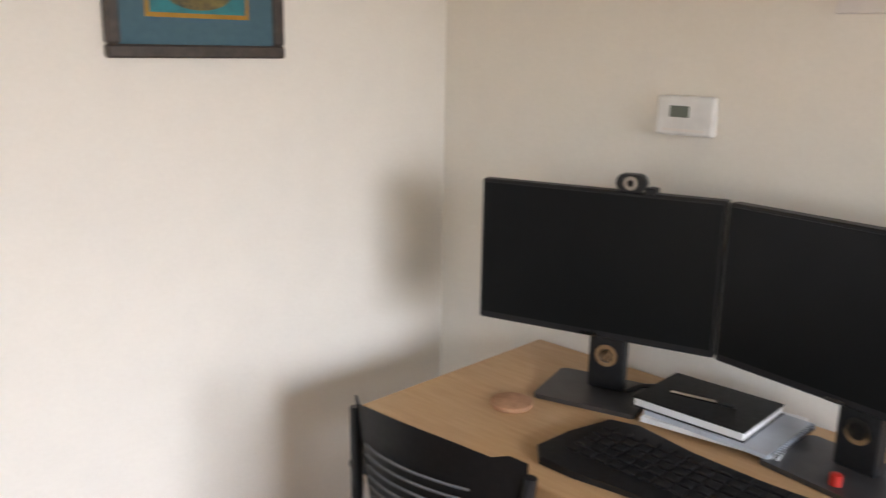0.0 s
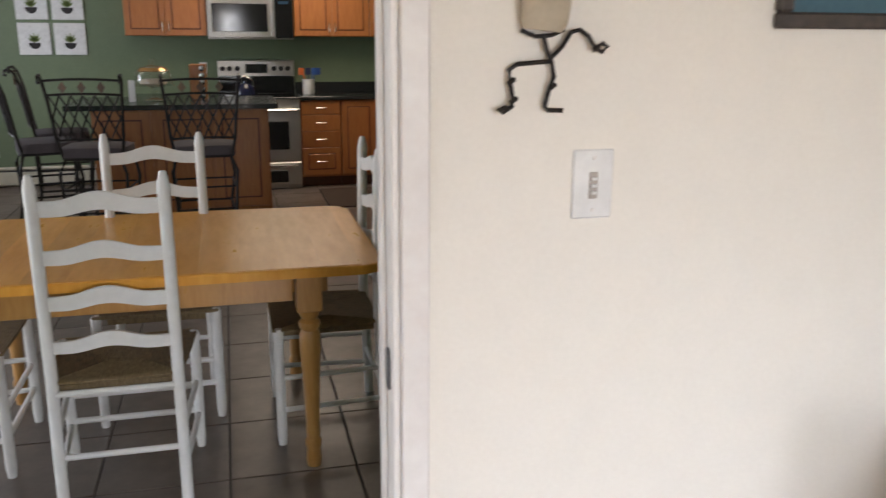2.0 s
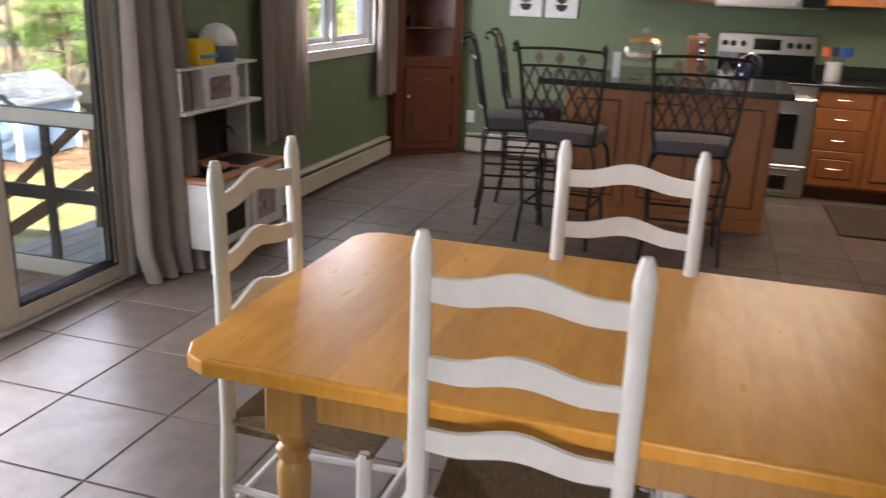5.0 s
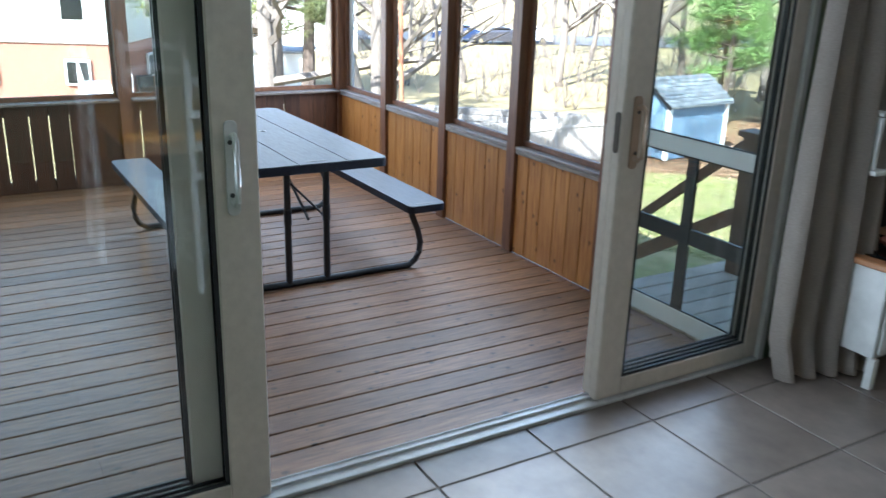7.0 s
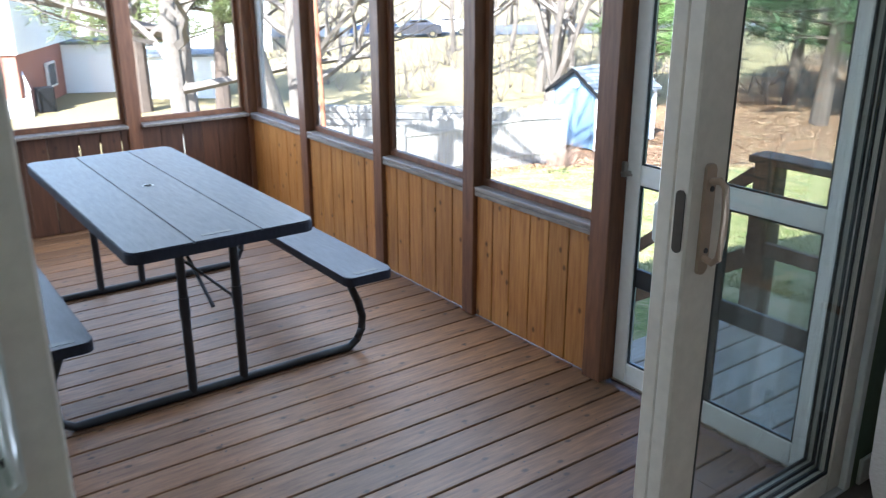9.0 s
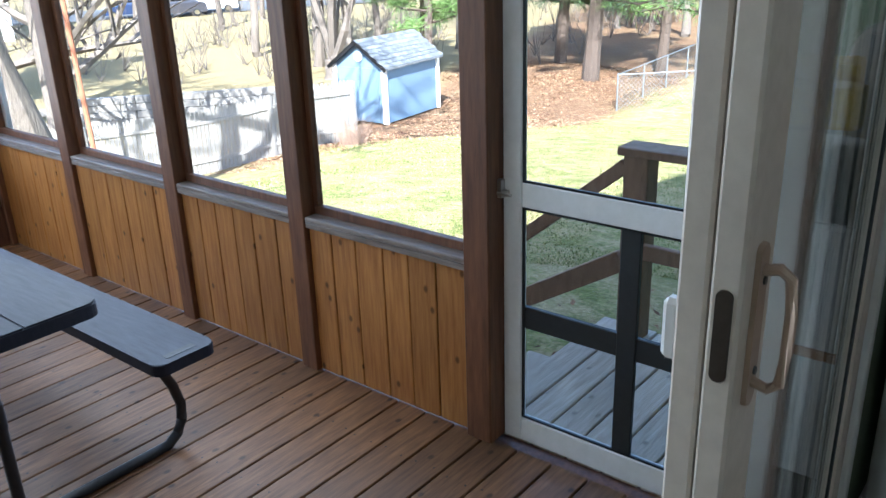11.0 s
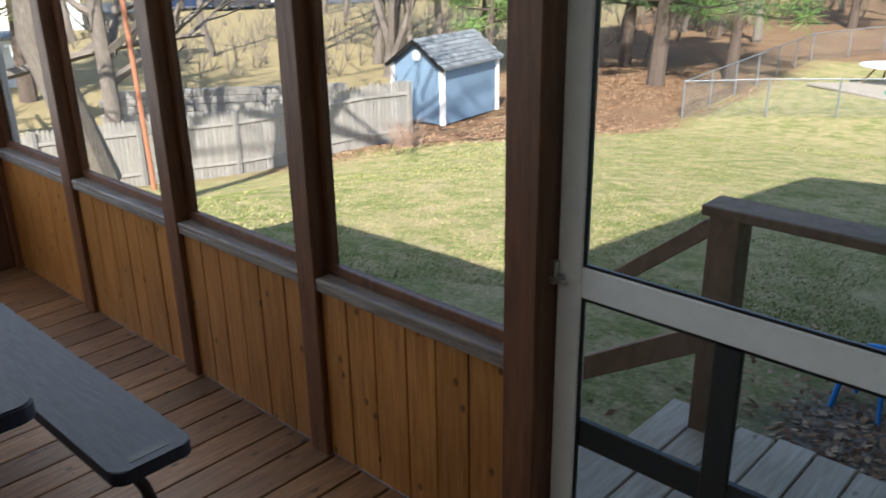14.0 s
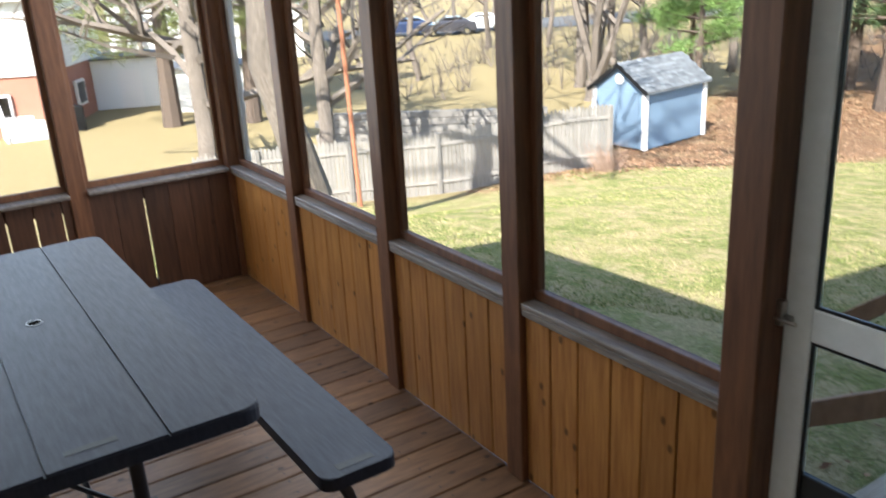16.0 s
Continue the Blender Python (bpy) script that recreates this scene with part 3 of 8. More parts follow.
# ---- curtains ----
def curtain(y0, y1, z0, z1, folds, depth, seed, label, x=XW + 0.10, puddle=0.0, slant=0.0):
    rnd = random.Random(seed)
    n, rows = folds * 10, 14
    ph = [rnd.uniform(0, 6.28) for _ in range(4)]
    bm = bmesh.new()
    g = []
    for j in range(rows + 1):
        f = j / rows
        z = z1 + (z0 - z1) * f
        line = []
        for i in range(n + 1):
            u = i / n
            a = u * folds * math.tau
            amp = depth * (0.45 + 0.55 * f) * (0.75 + 0.35 * math.sin(u * 9 + ph[0]))
            xx = x + slant * u * (0.35 + 0.65 * f) + amp * math.sin(a + 0.5 * math.sin(f * 3 + ph[1])) + 0.012 * math.sin(a * 0.37 + ph[2] + f * 2)
            yy = y0 + (y1 - y0) * u + 0.35 * (y1 - y0) / folds * math.sin(2 * a + ph[3]) * 0.25 + 0.01 * math.sin(f * 5 + u * 7)
            zz = z
            if puddle and f > 0.93:
                xx += puddle * (f - 0.93) / 0.07 * (0.6 + 0.4 * math.sin(u * 5 + 1))
                zz = max(z, 0.006)
            line.append(bm.verts.new((xx, yy, zz + (0.008 * math.sin(u * 11 + ph[1]) if j == rows and not puddle else 0))))
        g.append(line)
    for j in range(rows):
        for i in range(n):
            bm.faces.new((g[j][i], g[j][i + 1], g[j + 1][i + 1], g[j + 1][i]))
    bmesh.ops.solidify(bm, geom=bm.faces[:], thickness=0.004)
    return solo("curtain", bm, LINEN, label, "curtain", group="linen curtains", soft=True, at=(x, y0, z0))


curtain(6.41, 6.80, 0.008, 2.16, 4, 0.060, 3, "floor-length taupe linen curtain beside the sliding door", x=XW + 0.12, puddle=0.05, slant=0.15)
curtain(7.80, 8.42, 0.50, 2.16, 6, 0.035, 5, "short taupe linen curtain hanging beside the window", x=XW + 0.08)
curtain(9.78, 10.36, 0.60, 2.16, 5, 0.035, 8, "short taupe linen curtain hanging beside the corner hutch", x=XW + 0.08)
rod = solo("curtain_rod", tube(bmesh.new(), [(XW + 0.09, 3.2, 2.18), (XW + 0.09, 7.05, 2.18)], 0.012), GREYMETAL, "dark metal curtain rod over the sliding door", "curtain rod", kind="structure", soft=True)
rod = solo("curtain_rod", tube(bmesh.new(), [(XW + 0.08, 7.75, 2.18), (XW + 0.08, 10.4, 2.18)], 0.012), GREYMETAL, "dark metal curtain rod over the window", "curtain rod", kind="structure", soft=True)

# ---- dining room ----
# table: long side along x
TX0, TX1, TY0, TY1, TZ = -1.935, -0.295, 4.315, 5.345, 0.775
table = thing("dining_table", ((TX0 + TX1) / 2, (TY0 + TY1) / 2, 0), "honey maple farmhouse dining table with turned legs", "table")


def cut_corners(x0, x1, y0, y1, c):
    """A rectangle with eased, clipped corners."""
    return [(x1, y0 + c), (x1, y1 - c), (x1 - c * 0.35, y1 - c * 0.3), (x1 - c, y1), (x0 + c, y1), (x0 + c * 0.35, y1 - c * 0.3), (x0, y1 - c), (x0, y0 + c),
            (x0 + c * 0.35, y0 + c * 0.3), (x0 + c, y0), (x1 - c, y0), (x1 - c * 0.35, y0 + c * 0.3)]


part("tabletop", slab(bmesh.new(), cut_corners(TX0, TX1, TY0, TY1, 0.075), TZ - 0.034, TZ - 0.0015, 0.006), MAPLE, table)
# glued staves of the top
nst = 11
for i in range(nst):
    x0 = TX0 + 0.085 + (TX1 - TX0 - 0.17) * i / nst
    x1 = TX0 + 0.085 + (TX1 - TX0 - 0.17) * (i + 1) / nst
    part("stave", bx(x0 + 0.0002, x1 - 0.0002, TY0 + 0.012, TY1 - 0.012, TZ - 0.006, TZ), MAPLE, table)
for x0, x1, y0, y1 in ((-1.63, -0.61, 4.375, 4.397), (-1.63, -0.61, 5.245, 5.267), (-1.765, -1.743, 4.46, 5.20), (-0.505, -0.483, 4.46, 5.20)):
    part("apron", bx(x0, x1, y0, y1, 0.645, TZ - 0.034, 0.003), MAPLE_LEG, table)
LEG = [(0.030, 0.0), (0.034, 0.03), (0.030, 0.07), (0.036, 0.085), (0.036, 0.10), (0.027, 0.115), (0.031, 0.13), (0.031, 0.14), (0.029, 0.16), (0.038, 0.34),
       (0.046, 0.46), (0.046, 0.505), (0.036, 0.525), (0.046, 0.54), (0.046, 0.556), (0.032, 0.566), (0.044, 0.582), (0.045, 0.60)]
for lx, ly in ((-0.555, 4.415), (-1.705, 4.415), (-0.555, 5.225), (-1.705, 5.225)):
    b = lathe(bmesh.new(), [(r * 0.82, z) for r, z in LEG], lx, ly, 16)
    box(b, lx - 0.044, lx + 0.044, ly - 0.044, ly + 0.044, 0.60, TZ - 0.034, 0.004)
    part("leg", b, MAPLE_LEG, table, soft=True)


def wavy(w, h, drop, n=14):
    """A ladder-back slat, bowed on top and hollow beneath, as (x, top, bottom)."""
    out = []
    for i in range(n + 1):
        u = i / n * 2 - 1
        s = math.cos(min(1, abs(u) * 1.45) * math.pi) * 0.5 + 0.5
        out.append((u * w / 2, h + 0.026 * s - drop * abs(u) ** 2, 0.022 * s))
    return out


# ladder-back chair: origin under the middle of the seat's back, facing +y
chair = thing("dining_chair", (0, 0, 0), "white painted ladder-back dining chair with a woven rush seat", "chair", group="chairs round the table")
for s in (-1, 1):
    b = tube(bmesh.new(), [(s * 0.192, -0.02, 0.0), (s * 0.192, -0.01, 0.25), (s * 0.190, 0.0, 0.46), (s * 0.190, 0.0, 0.8), (s * 0.189, -0.004, 1.03), (s * 0.189, -0.006, 1.065)], 0.0195, 10)
    lathe(b, [(0.0195, 1.06), (0.0205, 1.075), (0.017, 1.095), (0.012, 1.118), (0.009, 1.124)], s * 0.189, -0.006, 10)
    part("back_post", b, CHAIR_WHITE, chair, soft=True)
    b = lathe(bmesh.new(), [(0.015, 0.0), (0.019, 0.04), (0.020, 0.30), (0.019, 0.42), (0.021, 0.455), (0.013, 0.468)], s * 0.225, 0.385, 10)
    part("front_leg", b, CHAIR_WHITE, chair, soft=True)
    for z in (0.14, 0.27):
        part("stretcher", tube(bmesh.new(), [(s * 0.193, -0.01, z), (s * 0.209, 0.19, z), (s * 0.224, 0.38, z)], 0.0105, 8), CHAIR_WHITE, chair, soft=True)
for z, h in ((0.995, 0.050), (0.845, 0.048), (0.700, 0.048), (0.560, 0.042)):
    bm = bmesh.new()
    prev = None
    for x, top, bot in wavy(0.372, h, 0.004):
        yy = -0.014 * (1 - (x / 0.19) ** 2)
        q = [bm.verts.new((x, yy - 0.006, z + bot * 0.9)), bm.verts.new((x, yy - 0.006, z + top)), bm.verts.new((x, yy + 0.006, z + top)), bm.verts.new((x, yy + 0.006, z + bot * 0.9))]
        if prev:
            for k in range(4):
                bm.faces.new((prev[k], prev[(k + 1) % 4], q[(k + 1) % 4], q[k]))
        else:
            bm.faces.new(q)
        prev = q
    bm.faces.new(prev)
    part("slat", bm, CHAIR_WHITE, chair, soft=True)
for z in (0.10, 0.20):
    part("stretcher", tube(bmesh.new(), [(-0.222, 0.385, z + 0.05), (0.222, 0.385, z + 0.05)], 0.0115, 8), CHAIR_WHITE, chair, soft=True)
for z in (0.205, 0.425):
    part("stretcher", tube(bmesh.new(), [(-0.19, -0.008, z), (0.19, -0.008, z)], 0.0105, 8), CHAIR_WHITE, chair, soft=True)
# rush seat: four wedges of cord that meet at the middle
b = bmesh.new()
cor = [(-0.195, 0.0), (0.195, 0.0), (0.232, 0.40), (-0.232, 0.40)]
mid = ((-0.05, 0.19), (0.05, 0.19))
n = 18
for k in range(4):
    a0, a1 = Vector((*cor[k], 0)), Vector((*cor[(k + 1) % 4], 0))
    m0, m1 = (Vector((*mid[0 if k in (0, 3) else 1], 0)), Vector((*mid[1 if k in (0, 1) else 0], 0)))
    if k == 0:
        m0, m1 = Vector((*mid[0], 0)), Vector((*mid[1], 0))
    elif k == 1:
        m0 = m1 = Vector((*mid[1], 0))
    elif k == 2:
        m0, m1 = Vector((*mid[1], 0)), Vector((*mid[0], 0))
    else:
        m0 = m1 = Vector((*mid[0], 0))
    for i in range(n):
        f = i / n
        p, q = a0.lerp(m0, f), a1.lerp(m1, f)
        zz = 0.462 - 0.016 * f
        tube(b, [p + Vector((0, 0, zz)), (p + q) / 2 + Vector((0, 0, zz - 0.004)), q + Vector((0, 0, zz))], 0.0075, 5)
box(b, -0.185, 0.185, 0.01, 0.38, 0.425, 0.447)
tagged(part("seat", b, RUSH, chair, "woven brown rush seat"), kind="stuff")
chair.matrix_basis = pose(-1.184, 4.274, 0)
copy_thing(chair, pose(-1.108, 5.292, 0, 0, 0, 180))
copy_thing(chair, pose(-1.988, 4.797, 0, 0, 0, -90))
copy_thing(chair, pose(-0.272, 4.822, 0, 0, 0, 90))

# ---- toy kitchen by the green wall ----
TOYW = surf("white_toy_laminate", (0.72, 0.71, 0.69), rough=0.4, bump=0.02)
TOYT = surf("beech_toy_top", (0.42, 0.19, 0.08), rough=0.45, scale=6, stretch=(3, 12, 3), bump=0.05)
KX0, KX1, KY0, KY1 = XW + 0.02, -3.33, 6.665, 7.44
toy = thing("toy_kitchen", (-3.5, 7.05, 0), "white wooden toy kitchen with a beech top, packed with toys", "toy kitchen")
for y0, y1 in ((KY0, KY0 + 0.03), (KY1 - 0.03, KY1)):
    for x0, x1 in ((KX0, KX0 + 0.035), (KX1 - 0.035, KX1)):
        part("leg", bx(x0, x1, y0, y1, 0, 0.13, 0.002), TOYW, toy)
part("body", bx(KX0, KX1 - 0.012, KY0, KY1, 0.13, 0.49, 0.004), TOYW, toy)
part("countertop", bx(KX0, KX1 + 0.015, KY0 - 0.012, KY1 + 0.012, 0.49, 0.515, 0.005), TOYT, toy, "beech wood countertop")
dl = part("oven_door", bx(KX1 - 0.012, KX1 + 0.002, KY0 + 0.02, KY0 + 0.37, 0.15, 0.47, 0.003), TOYW, toy)
part("oven_window", bx(KX1 + 0.002, KX1 + 0.006, KY0 + 0.09, KY0 + 0.31, 0.19, 0.38, 0.002), BLACKGLASS, dl, "dark oven window")
part("handle", tube(bmesh.new(), [(KX1 + 0.004, KY0 + 0.10, 0.42), (KX1 + 0.025, KY0 + 0.12, 0.42), (KX1 + 0.025, KY0 + 0.28, 0.42), (KX1 + 0.004, KY0 + 0.30, 0.42)], 0.005, 6), STEEL, dl, soft=True)
dr = part("cupboard_door", bx(KX1 - 0.012, KX1 + 0.002, KY0 + 0.39, KY1 - 0.02, 0.15, 0.47, 0.003), TOYW, toy)
part("sticker", bx(KX1 + 0.002, KX1 + 0.005, KY0 + 0.45, KY0 + 0.66, 0.20, 0.42), surf("dark_print", (0.14, 0.07, 0.08), (0.45, 0.40, 0.38), rough=0.6, scale=18), dr, "dark printed sticker")
for i in range(4):
    b = lathe(bmesh.new(), [(0.012, 0), (0.012, 0.012), (0.009, 0.016)], n=10)
    turn(b, pose(KX1 + 0.002, KY0 + 0.10 + 0.06 * i, 0.448, 0, 90, 0))
    part("knob", b, PLASTIC_BLACK, dl)
part("hob", bx(KX0 + 0.08, KX1 - 0.05, KY0 + 0.05, KY0 + 0.36, 0.515, 0.522, 0.003), BLACKGLASS, toy, "black toy hob")
part("sink", bx(KX0 + 0.09, KX1 - 0.06, KY0 + 0.44, KY1 - 0.06, 0.515, 0.52, 0.002), PLASTIC_BLACK, toy, "dark toy sink")
fx, fy = KX0 + 0.08, KY0 + 0.54
part("tap", tube(bmesh.new(), [(fx, fy, 0.515), (fx, fy, 0.66), (fx + 0.02, fy, 0.70), (fx + 0.06, fy, 0.715), (fx + 0.10, fy, 0.70), (fx + 0.11, fy, 0.67)], 0.009, 8), GREYMETAL, toy, "grey toy tap", soft=True)
part("back_panel", bx(KX0, KX0 + 0.012, KY0, KY1, 0.515, 0.83, 0.002), PLASTIC_BLACK, toy)
for y0, y1 in ((KY0 + 0.0, KY0 + 0.02), (KY1 - 0.02, KY1)):
    part("upright", bx(KX0, KX0 + 0.16, y0, y1, 0.515, 1.07, 0.003), TOYW, toy)
part("shelf", bx(KX0, KX0 + 0.24, KY0 - 0.005, KY1 + 0.005, 0.84, 0.86, 0.004), TOYW, toy)
part("shelf_end", bx(KX0, KX0 + 0.22, KY0, KY0 + 0.018, 0.86, 1.06, 0.003), TOYW, toy)
mw = part("toy_microwave", bx(KX0 + 0.01, KX0 + 0.235, KY0 + 0.19, KY0 + 0.53, 0.861, 1.065, 0.004), TOYW, toy)
part("microwave_window", bx(KX0 + 0.235, KX0 + 0.240, KY0 + 0.245, KY0 + 0.45, 0.90, 1.02, 0.002), surf("red_dark_print", (0.10, 0.03, 0.035), (0.30, 0.26, 0.27), rough=0.5, scale=22), mw, "dark toy microwave window")
part("toy_top", bx(KX0, KX0 + 0.22, KY0, KY1, 1.065, 1.08, 0.003), TOYW, toy)
YEL = surf("yellow_plastic", (0.80, 0.52, 0.02), rough=0.45, bump=0.05)
tz = 1.081
b = slab(bmesh.new(), rounded(-0.09, 0.09, -0.085, 0.085, 0.03), 0, 0.13, 0.015)
turn(b, pose(KX0 + 0.11, KY0 + 0.30, tz))
cube = solo("toy_bag", b, YEL, "yellow toy bag with a blue band on the toy kitchen", "toy", at=(KX0 + 0.11, KY0 + 0.30, tz))
part("band", bx(KX0 + 0.195, KX0 + 0.206, KY0 + 0.23, KY0 + 0.38, tz + 0.035, tz + 0.055), surf("blue_band", (0.03, 0.30, 0.55), rough=0.5), cube, "blue band")
b = slab(bmesh.new(), rounded(-0.055, 0.055, -0.055, 0.055, 0.03), 0, 0.10, 0.02)
solo("toy_box", turn(b, pose(KX0 + 0.12, KY0 + 0.10, tz)), YEL, "small yellow toy box on the toy kitchen", "toy", at=(KX0 + 0.12, KY0 + 0.10, tz))
b = lathe(bmesh.new(), [(0.03, 0), (0.035, 0.14), (0.05, 0.20), (0.045, 0.215)], KX0 + 0.06, KY0 + 0.20, 12)
turn(b, Matrix.Translation((0, 0, tz)))
solo("toy_cup", b, PLASTIC_WHITE, "white toy cup on the toy kitchen", "toy", soft=True, at=(KX0 + 0.06, KY0 + 0.20, tz))
b = bmesh.new()
bmesh.ops.create_uvsphere(b, u_segments=18, v_segments=12, radius=0.115)
turn(b, pose(KX0 + 0.11, KY0 + 0.535, tz + 0.105) @ Matrix.Diagonal((0.9, 1, 0.92, 1)))
ball = solo("toy_pot", b, PLASTIC_WHITE, "round white toy pot with a grey base on the toy kitchen", "toy", soft=True, at=(KX0 + 0.11, KY0 + 0.535, tz))
part("base", lathe(bmesh.new(), [(0.09, tz), (0.112, tz + 0.05), (0.114, tz + 0.09)], KX0 + 0.11, KY0 + 0.535, 18), surf("blue_grey_plastic", (0.16, 0.18, 0.25), rough=0.5), ball, soft=True)
for i, (yy, c) in enumerate(((0.62, (0.55, 0.65, 0.75)), (0.68, (0.25, 0.40, 0.60)))):
    solo("toy_carton", bx(KX0 + 0.08, KX0 + 0.14, KY0 + yy - 0.028, KY0 + yy + 0.028, 0.861, 0.99, 0.004), surf("carton_print", c, (0.75, 0.75, 0.75), rough=0.6, scale=20), "pale blue toy carton on the shelf", "toy", at=(KX0 + 0.11, KY0 + yy, 0.861))
b = lathe(bmesh.new(), [(0.05, 0), (0.075, 0.02), (0.078, 0.03)], KX0 + 0.25, KY0 + 0.24, 16)
solo("toy_plate", turn(b, Matrix.Translation((0, 0, 0.522))), surf("red_toy", (0.45, 0.06, 0.03), (0.5, 0.3, 0.2), rough=0.5), "red toy plate on the toy hob", "toy", soft=True, at=(KX0 + 0.25, KY0 + 0.24, 0.522))

# ---- kitchen ----
PULL = surf("satin_pull", (0.70, 0.66, 0.60), rough=0.25, metal=1, bump=0.02)


def raised_front(parent, x0, x1, z0, z1, yf, mat=None, frame_w=0.055, name="door"):
    """A cabinet front with a raised panel, in a plane of constant y, facing -y."""
    mat = mat or CHERRY
    d = part(name, bx(x0 + 0.002, x1 - 0.002, yf, yf + 0.02, z0 + 0.002, z1 - 0.002, 0.003), mat, parent)
    if x1 - x0 > 3 * frame_w and z1 - z0 > 3 * frame_w:
        # flat dark strip round the panel: the groove's shade put into colour
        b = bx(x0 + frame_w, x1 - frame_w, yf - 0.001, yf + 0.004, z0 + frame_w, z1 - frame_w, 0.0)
        part("groove", b, PINE_RED_AND_SHADE, d)
        part("raised_panel", bx(x0 + frame_w + 0.012, x1 - frame_w - 0.012, yf - 0.005, yf + 0.003, z0 + frame_w + 0.012, z1 - frame_w - 0.012, 0.004), mat, d)
    return d


def bar_pull(parent, x, z, y, w=0.0, h=0.0):
    pts = [(x - w / 2, y, z - h / 2), (x - w / 2 * 0.9, y - 0.022, z - h / 2 * 0.9), (x, y - 0.026, z), (x + w / 2 * 0.9, y - 0.022, z + h / 2 * 0.9), (x + w / 2, y, z + h / 2)]
    part("handle", tube(bmesh.new(), pts, 0.005, 6), PULL, parent, "satin metal pull", soft=True)


# upper cabinets and microwave
UF = 10.42
for x0, x1 in ((-1.72, -0.955), (-0.105, 0.66), (0.665, 1.28)):
    c = thing("wall_cabinet", ((x0 + x1) / 2, UF, 1.49), "orange cherry wall cabinet with raised panel doors", "cabinet", group="kitchen wall cabinets")
    part("body", bx(x0, x1, UF + 0.02, YN - 0.001, 1.49, 2.25, 0.002), CHERRY, c)
    xm = (x0 + x1) / 2
    for a, e, s in ((x0, xm, 1), (xm, x1, -1)):
        d = raised_front(c, a, e, 1.495, 2.245, UF)
        bar_pull(d, (e - 0.03) if s == 1 else (a + 0.03), 1.58, UF, 0, 0.10)
mic = thing("microwave", (-0.53, 10.5, 1.46), "stainless over-range microwave with a black glass door", "microwave")
part("body", bx(-0.945, -0.115, 10.38, YN - 0.001, 1.46, 1.88, 0.006), STEEL, mic)
d = part("door", bx(-0.94, -0.30, 10.355, 10.38, 1.475, 1.875, 0.006), STEEL, mic)
part("window", bx(-0.90, -0.37, 10.35, 10.356, 1.535, 1.80, 0.004), BLACKGLASS, d, "black glass window")
part("handle", tube(bmesh.new(), [(-0.325, 10.355, 1.50), (-0.325, 10.32, 1.52), (-0.325, 10.315, 1.68), (-0.325, 10.32, 1.84), (-0.325, 10.355, 1.86)], 0.011, 8), STEEL, d, soft=True)
part("control_panel", bx(-0.295, -0.12, 10.355, 10.38, 1.475, 1.875, 0.004), BLACKGLASS, mic, "black control panel")
part("display", bx(-0.26, -0.16, 10.352, 10.356, 1.80, 1.83), surf("blue_display", (0.02, 0.05, 0.09), rough=0.2, bump=0), mic)

# range
ran = thing("range", (-0.49, 10.35, 0), "stainless steel kitchen range with black glass hob", "range")
part("body", bx(-0.875, -0.105, 10.08, YN - 0.02, 0.0, 0.895, 0.005), STEEL, ran)
part("hob", bx(-0.88, -0.10, 10.06, YN - 0.10, 0.895, 0.912, 0.004), BLACKGLASS, ran, "black glass hob")
d = part("oven_door", bx(-0.875, -0.105, 10.045, 10.08, 0.285, 0.80, 0.006), STEEL, ran)
part("oven_window", bx(-0.76, -0.22, 10.04, 10.046, 0.40, 0.68, 0.004), BLACKGLASS, d, "black oven window")
part("handle", tube(bmesh.new(), [(-0.84, 10.045, 0.785), (-0.83, 10.0, 0.79), (-0.15, 10.0, 0.79), (-0.14, 10.045, 0.785)], 0.013, 8), CHROME, d, soft=True)
d = part("drawer", bx(-0.875, -0.105, 10.045, 10.08, 0.04, 0.27, 0.006), STEEL, ran)
part("handle", tube(bmesh.new(), [(-0.84, 10.045, 0.24), (-0.83, 10.0, 0.245), (-0.15, 10.0, 0.245), (-0.14, 10.045, 0.24)], 0.011, 8), CHROME, d, soft=True)
part("drawer_window", bx(-0.74, -0.24, 10.041, 10.046, 0.07, 0.19, 0.003), BLACKGLASS, d)
bp = part("backguard", bx(-0.88, -0.10, YN - 0.10, YN - 0.02, 0.912, 1.25, 0.008), STEEL, ran)
part("clock", bx(-0.60, -0.38, YN - 0.106, YN - 0.099, 1.12, 1.21, 0.003), BLACKGLASS, bp, "black clock display")
part("lower_guard", bx(-0.875, -0.105, YN - 0.106, YN - 0.10, 0.913, 1.09), BLACKGLASS, bp)
for x in (-0.83, -0.76, -0.68, -0.31, -0.24, -0.17):
    b = lathe(bmesh.new(), [(0.026, 0), (0.024, 0.025), (0.020, 0.03)], n=14)
    turn(b, pose(x, YN - 0.10, 1.165, 90, 0, 0))
    part("knob", b, PLASTIC_BLACK, bp, soft=True)
# kettle on the hob
b = lathe(bmesh.new(), [(0.085, 0.913), (0.10, 0.93), (0.095, 0.98), (0.06, 1.03), (0.02, 1.04), (0.018, 1.055), (0.008, 1.06)], -0.62, 10.28, 18)
kt = solo("kettle", b, surf("dark_blue_enamel", (0.008, 0.010, 0.035), rough=0.1, bump=0), "dark blue enamel kettle on the range", "kettle", soft=True, at=(-0.62, 10.28, 0.913))
part("handle", tube(bmesh.new(), [(-0.70, 10.28, 1.0), (-0.69, 10.28, 1.07), (-0.62, 10.28, 1.11), (-0.55, 10.28, 1.07), (-0.54, 10.28, 1.0)], 0.009, 8), CHROME, kt, soft=True)

